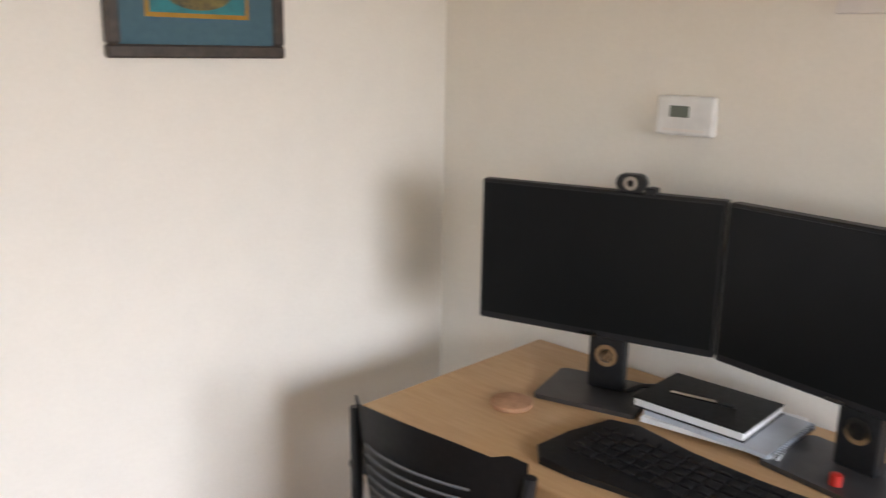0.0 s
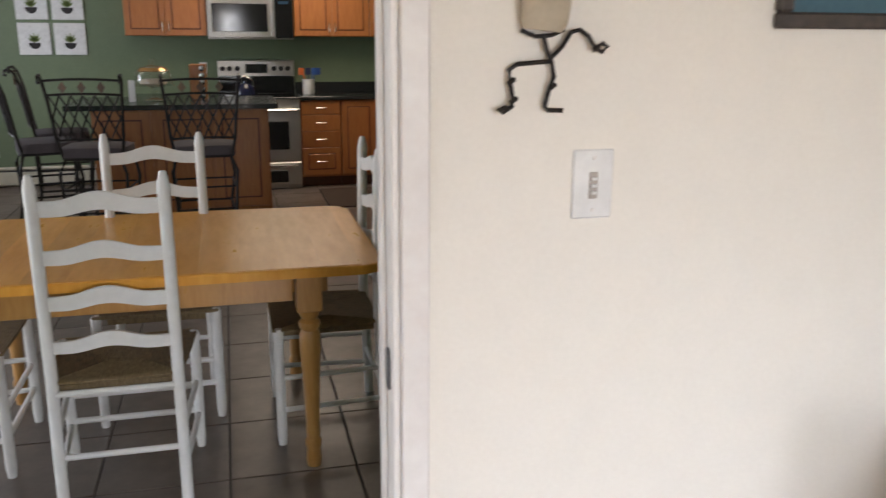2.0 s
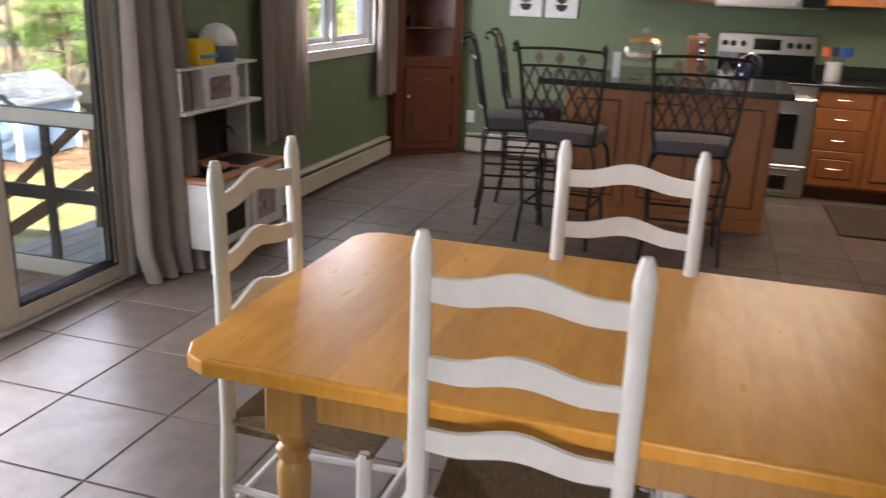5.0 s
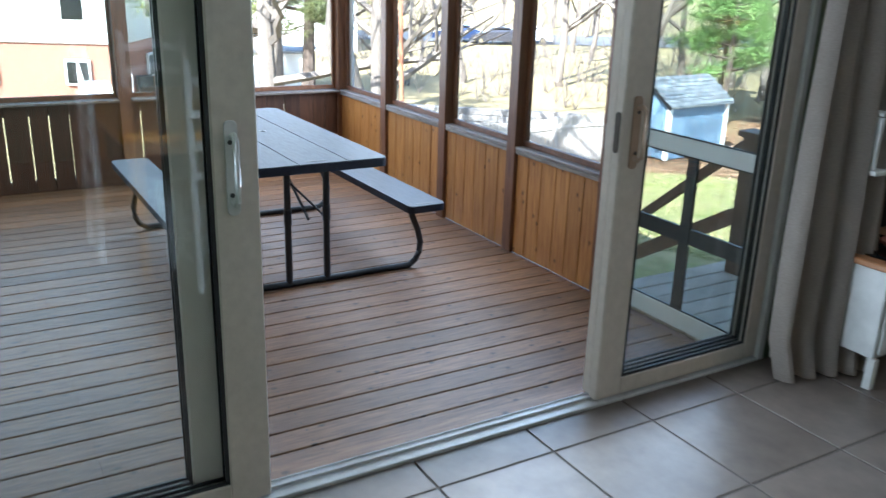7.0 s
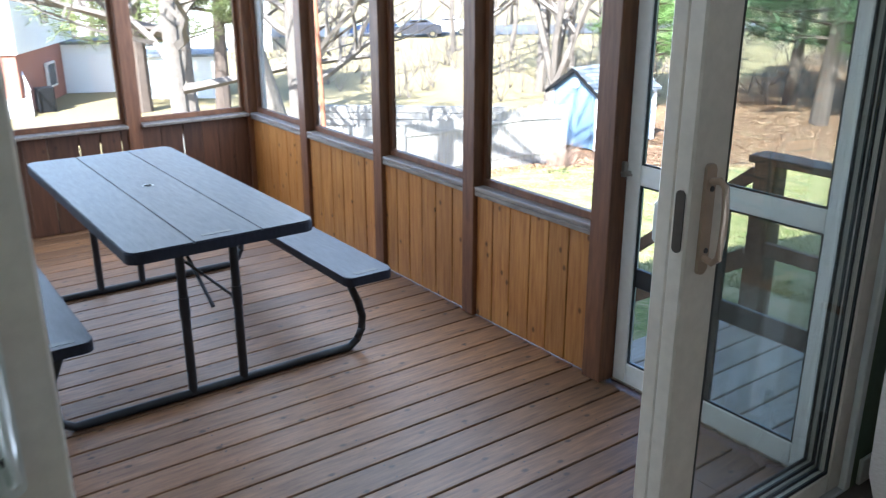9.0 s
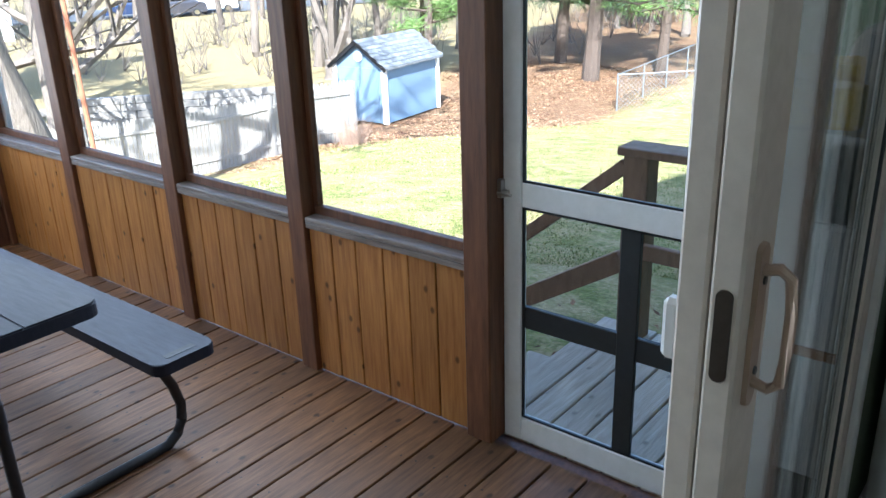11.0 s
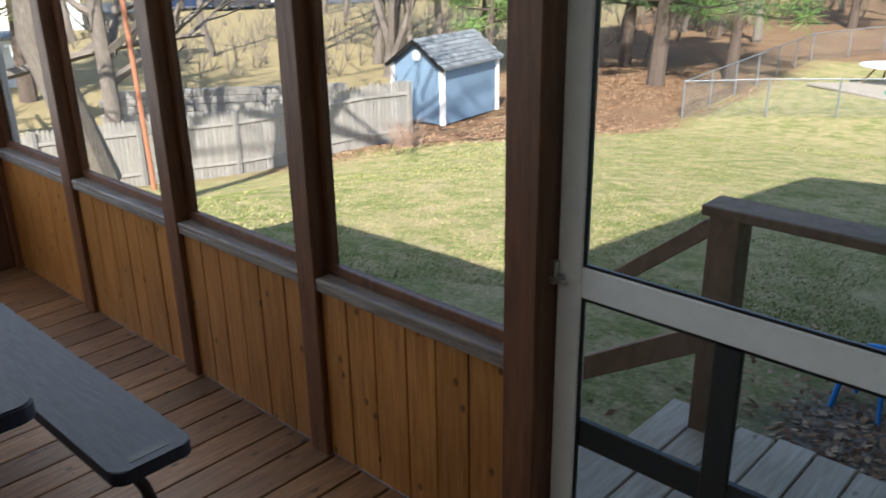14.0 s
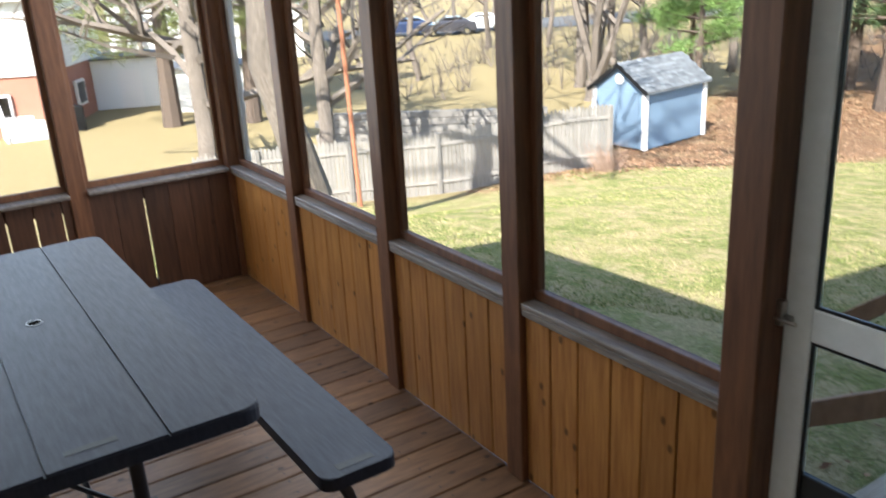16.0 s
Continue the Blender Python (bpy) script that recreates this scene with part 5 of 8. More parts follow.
fig = solo("wire_wall_sculpture", b, IRON, "twisted dark wire sculpture with a pale stone, hung on the wall", "wall art", soft=True, at=(-0.24, yw, 1.40))
part("stone", slab_b, STONE_HEAD, fig, "pale rough stone", soft=True)

# thermostat
th = thing("thermostat", (1.265, 2.22, 1.43), "white wall thermostat with a small grey display", "thermostat")
part("case", bx(1.238, 1.2645, 2.146, 2.294, 1.385, 1.478, 0.006, 2), PLASTIC_WHITE, th)
part("display", bx(1.2365, 1.2385, 2.208, 2.258, 1.428, 1.455), surf("lcd", (0.10, 0.12, 0.09), rough=0.3, bump=0), th, "grey-green display")
part("button_bar", bx(1.2365, 1.2385, 2.165, 2.275, 1.395, 1.401), TRIM, th)
# shelf above the monitors
shf = thing("wall_shelf", (1.20, 1.45, 1.69), "white wall shelf over the desk", "shelf")
part("board", bx(1.06, 1.2645, 0.6, 1.93, 1.695, 1.725, 0.003), TRIM, shf)
part("cleat", bx(1.24, 1.2645, 0.6, 1.90, 1.66, 1.694, 0.002), TRIM, shf)

# desk
DZ = 0.762
dk = thing("desk", (0.92, 1.7, 0), "light birch desk top on white legs", "desk")
part("desktop", bx(0.585, 1.255, 0.75, 2.632, DZ - 0.03, DZ, 0.004, 2), DESKWOOD, dk)
for x, y in ((0.62, 2.59), (1.21, 2.59), (0.62, 0.80), (1.21, 0.80)):
    part("leg", bx(x - 0.028, x + 0.028, y - 0.028, y + 0.028, 0, DZ - 0.03, 0.003), TRIM, dk)
part("apron", bx(0.648, 1.182, 2.578, 2.598, DZ - 0.11, DZ - 0.03, 0.002), TRIM, dk)
part("apron", bx(0.61, 0.628, 0.83, 2.56, DZ - 0.11, DZ - 0.03, 0.002), TRIM, dk)


def monitor(p0, p1, z0, z1, label):
    """A thin screen from p0 to p1 (x, y), with its stand behind it."""
    p0, p1 = Vector((*p0, 0)), Vector((*p1, 0))
    u = (p1 - p0).normalized()
    w = (p1 - p0).length
    m = Matrix(((u.x, -u.y, 0, p0.x), (u.y, u.x, 0, p0.y), (0, 0, 1, 0), (0, 0, 0, 1)))
    c = m @ Vector((w / 2, 0.1, DZ))
    t = thing("monitor", c, label, "monitor", group="desk monitors")
    part("case", turn(bx(0, w, 0.0, 0.035, z0, z1, 0.004), m), PLASTIC_BLACK, t)
    part("screen", turn(bx(0.008, w - 0.008, -0.002, 0.002, z0 + 0.018, z1 - 0.008), m), SCREEN_BLACK, t, "dark switched-off screen")
    part("badge", turn(bx(w / 2 - 0.02, w / 2 + 0.02, -0.004, -0.001, z0 + 0.003, z0 + 0.012), m), CHROME, t, "small silver badge")
    part("neck", turn(bx(w * 0.56 - 0.045, w * 0.56 + 0.045, 0.04, 0.075, DZ + 0.012, z0 + 0.12, 0.005), m), PLASTIC_BLACK, t)
    part("neck_ring", turn(turn(lathe(bmesh.new(), [(0.028, 0), (0.028, 0.004), (0.018, 0.004), (0.018, 0)], n=18), pose(w * 0.56, 0.04, z0 - 0.055, 90, 0, 0)), m), CHROME, t, "silver cable ring", soft=True)
    part("base", turn(slab(bmesh.new(), rounded(w * 0.53 - 0.125, w * 0.53 + 0.125, -0.07, 0.13, 0.012), DZ + 0.001, DZ + 0.012, 0.003), m), GREYMETAL, t, "dark grey metal base")
    return m, w


m1, w1 = monitor((0.925, 2.575), (1.082, 2.015), 0.918, 1.272, "black thin-bezel monitor, switched off, on a grey stand")
monitor((1.0805, 2.0125), (0.985, 1.46), 0.916, 1.271, "black thin-bezel monitor, switched off, turned to the chair")
# webcam
wc = thing("webcam", m1 @ Vector((w1 * 0.64, 0.0, 1.273)), "black webcam clipped on the monitor", "webcam")
part("body", turn(slab(bmesh.new(), rounded(-0.034, 0.034, -0.02, 0.02, 0.018), 0, 0.026, 0.005), m1 @ Matrix(((1, 0, 0, w1 * 0.64), (0, 0, 1, -0.012), (0, 1, 0, 1.294), (0, 0, 0, 1)))), PLASTIC_BLACK, wc, soft=True)
part("lens_ring", turn(lathe(bmesh.new(), [(0.016, 0), (0.016, 0.003), (0.009, 0.003)], n=18), m1 @ pose(w1 * 0.64, -0.013, 1.294, 90, 0, 0)), CHROME, wc, "silver lens ring", soft=True)
part("lens", turn(lathe(bmesh.new(), [(0.009, 0), (0.007, 0.005)], n=14), m1 @ pose(w1 * 0.64, -0.013, 1.294, 90, 0, 0)), BLACKGLASS, wc)
part("clip", turn(bx(w1 * 0.64 + 0.03, w1 * 0.64 + 0.055, -0.004, 0.03, 1.268, 1.285, 0.003), m1), PLASTIC_BLACK, wc)
# keyboard
kb = thing("keyboard", (0.72, 1.9, DZ), "black curved ergonomic keyboard on the desk", "keyboard")
o = [(0.655, 2.16), (0.70, 2.20), (0.80, 2.19), (0.915, 2.165), (0.935, 2.10), (0.90, 1.95), (0.885, 1.80), (0.90, 1.62), (0.885, 1.58), (0.70, 1.60), (0.645, 1.65), (0.66, 1.80), (0.675, 1.95), (0.655, 2.08)]
part("body", slab(bmesh.new(), o, DZ + 0.001, DZ + 0.016, 0.005), PLASTIC_BLACK, kb)
for r in range(5):
    for c in range(15):
        x, y = 0.735 + 0.033 * r, 2.13 - 0.034 * c
        if c == 14 and r < 2:
            continue
        part("key", bx(x - 0.013, x + 0.013, y - 0.0145, y + 0.0145, DZ + 0.016, DZ + 0.023, 0.002), PLASTIC_BLACK, kb)
# papers, notebook and pen
b = turn(bx(-0.115, 0.115, -0.15, 0.15, 0, 0.012, 0.001), pose(1.09, 1.98, DZ + 0.013, 0, 0, 8))
pad = solo("document", b, PAPER, "loose white papers under the notebook", "papers", at=(1.09, 1.98, DZ + 0.0125))
b = turn(bx(-0.11, 0.11, -0.145, 0.145, 0, 0.010, 0.001), pose(1.075, 1.965, DZ + 0.026, 0, 0, -2))
nb2 = solo("spiral_notebook", b, surf("pale_blue_cover", (0.50, 0.55, 0.62), rough=0.5), "pale blue spiral notebook on the papers", "notebook", at=(1.075, 1.965, DZ + 0.0255))
for i in range(18):
    tubeb = tube(bmesh.new(), [(1.075 - 0.10 + 0.0115 * i, 1.965 - 0.147 + 0.006 * math.cos(a), DZ + 0.031 + 0.007 * math.sin(a)) for a in [math.tau * k / 6 for k in range(6)]], 0.0012, 4, closed=True)
    part("coil", tubeb, PLASTIC_BLACK, nb2)
jn = thing("notebook", (1.075, 2.01, DZ + 0.037), "black hardcover notebook with white pages", "notebook")
part("page_block", turn(bx(-0.098, 0.098, -0.128, 0.128, 0, 0.018, 0.001), pose(1.075, 2.015, DZ + 0.0385, 0, 0, 1)), PAPER, jn)
part("cover", turn(bx(-0.102, 0.102, -0.132, 0.132, 0, 0.003, 0.001), pose(1.075, 2.015, DZ + 0.0565, 0, 0, 1)), PLASTIC_BLACK, jn)
part("cover", turn(bx(-0.102, 0.102, -0.132, 0.132, 0, 0.002, 0.0005), pose(1.075, 2.015, DZ + 0.0363, 0, 0, 1)), PLASTIC_BLACK, jn)
pn = thing("pen", (1.05, 2.03, DZ + 0.06), "black and silver pen on the notebook", "pen")
part("barrel", tube(bmesh.new(), [(1.045, 2.09, DZ + 0.065), (1.065, 1.99, DZ + 0.065)], 0.0045, 8), CHROME, pn, soft=True)
part("grip", tube(bmesh.new(), [(1.0655, 1.988, DZ + 0.065), (1.073, 1.95, DZ + 0.065)], 0.005, 8), RUB, pn, soft=True)
solo("coaster", lathe(bmesh.new(), [(0.048, DZ + 0.001), (0.05, DZ + 0.005), (0.05, DZ + 0.012), (0.046, DZ + 0.014)], 0.835, 2.385, 24), CORK, "round cork coaster on the desk", "coaster", soft=True, at=(0.835, 2.385, DZ + 0.001))
cable = tube(bmesh.new(), [(1.07, 2.24, DZ + 0.006), (1.10, 2.20, DZ + 0.03), (1.12, 2.16, DZ + 0.035), (1.15, 2.15, DZ + 0.012), (1.20, 2.20, DZ + 0.006)], 0.006, 6)
solo("cable", cable, RUB, "black cable behind the monitor stand", "cable", soft=True, at=(1.12, 2.16, DZ))
b = lathe(bmesh.new(), [(0.012, DZ + 0.013), (0.012, DZ + 0.035), (0.009, DZ + 0.037)], 0.985, 1.70, 12)
solo("red_cap", b, surf("red_plastic", (0.5, 0.03, 0.02), rough=0.4), "small red cap on the monitor base", "cap", soft=True, at=(0.985, 1.70, DZ + 0.013))

# task chair, pushed to the desk, its curved mesh back to the room
ch = thing("office_chair", (0.66, 2.30, 0), "black office chair with a curved slotted mesh back", "office chair")
CM = pose(0.66, 2.30, 0, 0, 0, -86)
bm = bmesh.new()
nu, nv = 16, 10
rows_ = []
for j in range(nv + 1):
    v = j / nv
    line = []
    for i in range(nu + 1):
        u = i / nu * 2 - 1
        top = 0.895 - 0.055 * abs(u) ** 2.2 + (0.018 if abs(u) > 0.8 else 0)
        z = 0.52 + (top - 0.52) * v
        line.append(bm.verts.new(CM @ Vector((u * 0.225 * (0.86 + 0.14 * v), -0.235 - 0.03 * v + 0.085 * u * u, z))))
    rows_.append(line)
for j in range(nv):
    for i in range(nu):
        bm.faces.new((rows_[j][i], rows_[j][i + 1], rows_[j + 1][i + 1], rows_[j + 1][i]))
bmesh.ops.solidify(bm, geom=bm.faces[:], thickness=0.010)
bk_ = part("backrest", bm, PLASTIC_BLACK, ch, soft=True)
SLOT = surf("grey_slot", (0.10, 0.105, 0.11), rough=0.6)
for k in range(9):
    z = 0.60 + 0.024 * k
    pts = []
    for i in range(9):
        u = (i / 8 * 2 - 1) * 0.62
        v = (z - 0.52) / 0.345
        pts.append(CM @ Vector((u * 0.225 * (0.86 + 0.14 * v), -0.2425 - 0.03 * v + 0.085 * u * u - 0.003, z + 0.012 * math.cos(u * 2))))
    part("slot", tube(bmesh.new(), pts, 0.003, 5), SLOT, bk_, "grey mesh slot")
for s in (-1, 1):
    part("frame_rail", tube(bmesh.new(), [CM @ Vector((s * 0.20, -0.20, 0.50)), CM @ Vector((s * 0.215, -0.185, 0.68)), CM @ Vector((s * 0.228, -0.175, 0.83))], 0.013, 8), PLASTIC_BLACK, ch, soft=True)
    part("armrest", turn(bx(s * 0.26 - 0.035, s * 0.26 + 0.035, -0.14, 0.10, 0.645, 0.67, 0.01, 2), CM), PLASTIC_BLACK, ch)
    part("arm_post", turn(bx(s * 0.26 - 0.015, s * 0.26 + 0.015, -0.05, 0.01, 0.42, 0.645, 0.004), CM), PLASTIC_BLACK, ch)
part("spine", turn(bx(-0.03, 0.03, -0.285, -0.245, 0.42, 0.66, 0.006), CM), PLASTIC_BLACK, ch)
part("seat", turn(slab(bmesh.new(), rounded(-0.25, 0.25, -0.24, 0.24, 0.07), 0.44, 0.50, 0.02, 3), CM), CUSHION, ch, "dark grey seat pad")
part("column", lathe(bmesh.new(), [(0.028, 0.10), (0.028, 0.44)], 0.66, 2.30, 12), PLASTIC_BLACK, ch)
for k in range(5):
    a = radians(72 * k + 20)
    lg = part("base_leg", obox(bmesh.new(), (0.66, 2.30, 0.10), (0.66 + 0.27 * math.cos(a), 2.30 + 0.27 * math.sin(a), 0.075), 0.04, 0.03, 0.004), PLASTIC_BLACK, ch)
    part("castor", turn(lathe(bmesh.new(), [(0.028, -0.02), (0.03, 0), (0.028, 0.02)], n=12), pose(0.66 + 0.27 * math.cos(a), 2.30 + 0.27 * math.sin(a), 0.03, 90, 0, 0)), PLASTIC_BLACK, lg)

# ---- screened porch ----
PY = 6.685                     # inner face of the north knee wall
PX = -8.58                    # inner face of the west knee wall
PYS = 2.35                    # south end
SILL = 0.510
porch_floor = structure("porch_floor", bx(PX - 0.1, XW - 0.14, PYS - 0.1, PY + 0.15, PF - 0.22, PF - 0.028), POSTWOOD, "stained wooden porch deck", "deck")
structure("porch_ceiling", bx(PX - 0.3, XW - 0.14, PYS - 0.3, PY + 0.45, 2.20, 2.34), surf("porch_ceiling_paint", (0.74, 0.72, 0.68), rough=0.6, stretch=(1, 10, 1), scale=5), "white painted porch ceiling", "ceiling")
# house siding on the porch side
b = bx(XW - 0.165, XW - 0.141, PYS, SY0 - 0.005, -0.2, 2.2)
box(b, XW - 0.165, XW - 0.141, SY1 + 0.005, PY, -0.2, 2.2)
structure("wall_porch_east", b, surf("tan_siding", (0.30, 0.24, 0.18), rough=0.7), "tan siding on the porch side of the house", "wall")

north = thing("porch_north_wall", (-6.7, PY + 0.06, PF), "honey pine plank knee wall between brown posts", "knee wall", kind="structure")
west = thing("porch_west_wall", (PX - 0.06, 4.5, PF), "dark red plank knee wall with open gaps", "knee wall", kind="structure")
POSTS = [-5.876, -6.741, -7.683]
# posts stand proud of the planks
for x in POSTS:
    part("post", bx(x - 0.046, x + 0.046, PY - 0.022, PY + 0.062, PF, 2.2, 0.004), POSTWOOD, north)
part("door_post", bx(-5.024, -4.915, PY - 0.030, PY + 0.10, PF, 2.2, 0.005), POSTWOOD, north, "broad reddish brown door post")
part("corner_post", bx(PX - 0.10, PX + 0.03, PY - 0.03, PY + 0.10, PF, 2.2, 0.005), POSTWOOD, north)
part("corner_board", bx(PX + 0.031, PX + 0.085, PY + 0.072, PY + 0.10, PF, 2.19, 0.003), TRIM, north, "white painted outer corner board")
bounds = list(zip([-5.024] + [x - 0.046 for x in POSTS], [x + 0.046 for x in POSTS] + [PX + 0.03]))
rnd = random.Random(4)
for x1, x0 in bounds:
    part("sill", bx(x0 + 0.001, x1 - 0.001, PY - 0.018, PY + 0.085, SILL - 0.02, SILL, 0.004), SILLWOOD, north, "grey-brown weathered sill")
    part("sill_apron", bx(x0 + 0.001, x1 - 0.001, PY - 0.016, PY + 0.006, SILL - 0.046, SILL - 0.021, 0.003), SILLWOOD, north)
    # stop bead that holds the screen
    b = bx(x0 + 0.001, x1 - 0.001, PY + 0.038, PY + 0.07, SILL, SILL + 0.035, 0.003)
    box(b, x0 + 0.001, x0 + 0.028, PY + 0.038, PY + 0.07, SILL + 0.035, 2.19, 0.003)
    box(b, x1 - 0.028, x1 - 0.001, PY + 0.038, PY + 0.07, SILL + 0.035, 2.19, 0.003)
    part("screen_stop", b, POSTWOOD, north)
    s = part("screen", bx(x0 + 0.028, x1 - 0.028, PY + 0.056, PY + 0.057, SILL + 0.035, 2.19), MESH_LIGHT, north, "fine insect screen")
    s.visible_shadow = False
    # planks with open joints
    n = 6
    cuts = sorted([x0] + [x0 + (x1 - x0) * (i + rnd.uniform(-0.12, 0.12)) / n for i in range(1, n)] + [x1])
    for a, c in zip(cuts, cuts[1:]):
        dy = rnd.uniform(0, 0.003)
        part("plank", bx(a + 0.0025, c - 0.0025, PY + dy, PY + 0.02, PF + 0.004, SILL - 0.0215, 0.0025), PINE, north)
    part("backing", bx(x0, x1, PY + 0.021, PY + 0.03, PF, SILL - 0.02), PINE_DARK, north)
# west wall
WP = [PYS + 0.02, 2.90, 3.86, 4.85, 5.82]
for y in WP:
    part("post", bx(PX - 0.062, PX + 0.022, y - 0.046, y + 0.046, PF, 2.2, 0.004), POSTWOOD, west)
wb = list(zip([y + 0.046 for y in WP], [y - 0.046 for y in WP[1:]] + [PY - 0.03]))
for y0, y1 in wb:
    part("sill", bx(PX - 0.085, PX + 0.06, y0 + 0.001, y1 - 0.001, SILL - 0.022, SILL, 0.004), SILLWOOD, west, "grey-brown weathered sill")
    b = bx(PX - 0.07, PX - 0.038, y0 + 0.001, y1 - 0.001, SILL, SILL + 0.035, 0.003)
    box(b, PX - 0.07, PX - 0.038, y0 + 0.001, y0 + 0.028, SILL + 0.035, 2.19, 0.003)
    box(b, PX - 0.07, PX - 0.038, y1 - 0.028, y1 - 0.001, SILL + 0.035, 2.19, 0.003)
    part("screen_stop", b, POSTWOOD, west)
    s = part("screen", bx(PX - 0.057, PX - 0.056, y0 + 0.028, y1 - 0.028, SILL + 0.035, 2.19), MESH_LIGHT, west, "fine insect screen")
    s.visible_shadow = False
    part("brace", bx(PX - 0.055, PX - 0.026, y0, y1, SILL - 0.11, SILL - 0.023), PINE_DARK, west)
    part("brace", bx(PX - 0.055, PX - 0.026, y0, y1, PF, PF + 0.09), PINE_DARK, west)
GAPS = {3.983: 9, 4.155: 7, 4.292: 9, 4.436: 4, 4.962: 8, 5.449: 8, 5.587: 9, 5.727: 7, 6.16: 9, 5.10: 2, 5.25: 3, 3.80: 6, 3.62: 5}
edges = sorted([PYS] + [PYS + 0.14 * i for i in range(1, 9)] + list(GAPS) + [4.58, 4.70, 4.82, 5.86, 6.0, 6.30, 6.42, 6.54, PY - 0.03])
edges = [e for i, e in enumerate(edges) if i == 0 or e - edges[i - 1] > 0.05]
for a, c in zip(edges, edges[1:]):
    g0, g1 = GAPS.get(a, 1) / 2000, GAPS.get(c, 1) / 2000
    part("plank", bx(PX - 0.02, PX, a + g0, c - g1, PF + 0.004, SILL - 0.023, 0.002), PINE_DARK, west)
# added wall, out of sight, closes the south end and keeps sun off the deck
structure("porch_south_wall", bx(PX - 0.06, XW - 0.166, PYS - 0.08, PYS, PF, 2.2), surf("pale_sun_block", (0.55, 0.53, 0.48), rough=0.6, stretch=(1, 1, 8), scale=4), "unseen pale wall added to keep the sun out of the porch", "wall")

# screen door
SD0, SD1, SDB, SDT = -4.908, -3.975, PF + 0.012, 1.95
DBR = surf("dark_green_brace", (0.022, 0.026, 0.028), rough=0.5, scale=30, bump=0.1)
sdoor = thing("door_2", (SD0, PY + 0.07, PF), "white wooden screen door with dark lower braces", "screen door", kind="structure")
y0, y1 = PY + 0.045, PY + 0.080
part("stile", bx(SD0, SD0 + 0.072, y0, y1, SDB, SDT, 0.004), DOORPAINT, sdoor)
part("stile", bx(SD1 - 0.072, SD1, y0, y1, SDB, SDT, 0.004), DOORPAINT, sdoor)
part("rail", bx(SD0 + 0.072, SD1 - 0.072, y0 + 0.001, y1, SDB, SDB + 0.095, 0.004), DOORPAINT, sdoor)
part("rail", bx(SD0 + 0.072, SD1 - 0.072, y0 + 0.001, y1, 0.713, 0.796, 0.004), DOORPAINT, sdoor)
part("rail", bx(SD0 + 0.072, SD1 - 0.072, y0 + 0.001, y1, SDT - 0.09, SDT, 0.004), DOORPAINT, sdoor)
part("brace", bx(SD0 + 0.072, SD1 - 0.072, y0 + 0.012, y1 - 0.004, 0.274, 0.356, 0.003), DBR, sdoor, "dark painted cross brace")
part("brace", bx(-4.481, -4.415, y0 + 0.006, y1 - 0.010, SDB + 0.095, 0.713, 0.003), DBR, sdoor, "dark painted upright brace")
b = bmesh.new()
for za, zb in ((SDB + 0.095, 0.713), (0.796, SDT - 0.09)):
    for xa, xb in ((SD0 + 0.072, SD0 + 0.080), (SD1 - 0.080, SD1 - 0.072)):
        box(b, xa, xb, y0 + 0.006, y0 + 0.014, za, zb)
    for zc in (za, zb - 0.008):
        box(b, SD0 + 0.08, SD1 - 0.08, y0 + 0.006, y0 + 0.014, zc, zc + 0.008)
part("spline", b, RUB, sdoor, "black screen spline")
for za, zb in ((SDB + 0.095, 0.713), (0.796, SDT - 0.09)):
    s = part("screen", bx(SD0 + 0.078, SD1 - 0.078, y0 + 0.020, y0 + 0.0205, za, zb), MESH, sdoor, "grey insect screen")
    s.visible_shadow = False
b = bx(-4.930, -4.880, PY + 0.026, PY + 0.044, 0.745, 0.765, 0.002)
box(b, -4.918, -4.898, PY + 0.022, PY + 0.044, 0.738, 0.80, 0.002)
tube(b, [(-4.937, PY + 0.022, 0.755), (-4.86, PY + 0.022, 0.755)], 0.005, 8)
part("latch", b, STEEL, sdoor, "steel slide bolt")
# wall between the screen door and the house, and over the door
b = bx(-3.965, XW - 0.166, PY + 0.01, PY + 0.10, PF, 2.2)
box(b, -4.914, -3.966, PY + 0.01, PY + 0.10, 1.97, 2.2)
structure("porch_door_surround", b, POSTWOOD, "brown wooden surround of the screen door", "trim")

# ---- folding picnic table ----
QX0, QX1, QY0, QY1, QZ = -7.505, -5.665, 4.935, 5.705, 0.555
pic = thing("picnic_table", (-6.585, 5.32, PF), "slate grey resin folding picnic table with steel tube frame", "picnic table")
# top in three broad boards with grooves between
ys = [QY0, 5.188, 5.468, QY1]
b = slab(bmesh.new(), rounded(QX0, QX1, QY0, QY1, 0.05), QZ - 0.048, QZ - 0.006, 0.004)
part("tabletop", b, RESIN, pic)
for i in range(3):
    r = 0.046
    o = []
    full = rounded(QX0 + 0.003, QX1 - 0.003, QY0 + 0.003, QY1 - 0.003, r)
    a, c = ys[i] + (0.003 if i else 0), ys[i + 1] - (0.003 if i < 2 else 0)
    o = [(x, min(max(y, a), c)) for x, y in full]
    clean = []
    for p in o:
        if not clean or (Vector(p) - Vector(clean[-1])).length > 1e-4:
            clean.append(p)
    if (Vector(clean[0]) - Vector(clean[-1])).length < 1e-4:
        clean.pop()
    part("top_board", slab(bmesh.new(), clean, QZ - 0.01, QZ, 0.003), RESIN, pic)
b = lathe(bmesh.new(), [(0.0245, QZ + 0.0005), (0.0245, QZ + 0.002), (0.0205, QZ + 0.002), (0.0205, QZ + 0.0006)], -6.635, 5.315, 18)
part("umbrella_hole_rim", b, surf("grey_rim", (0.30, 0.31, 0.32), rough=0.4), pic, "pale rim of the umbrella hole")
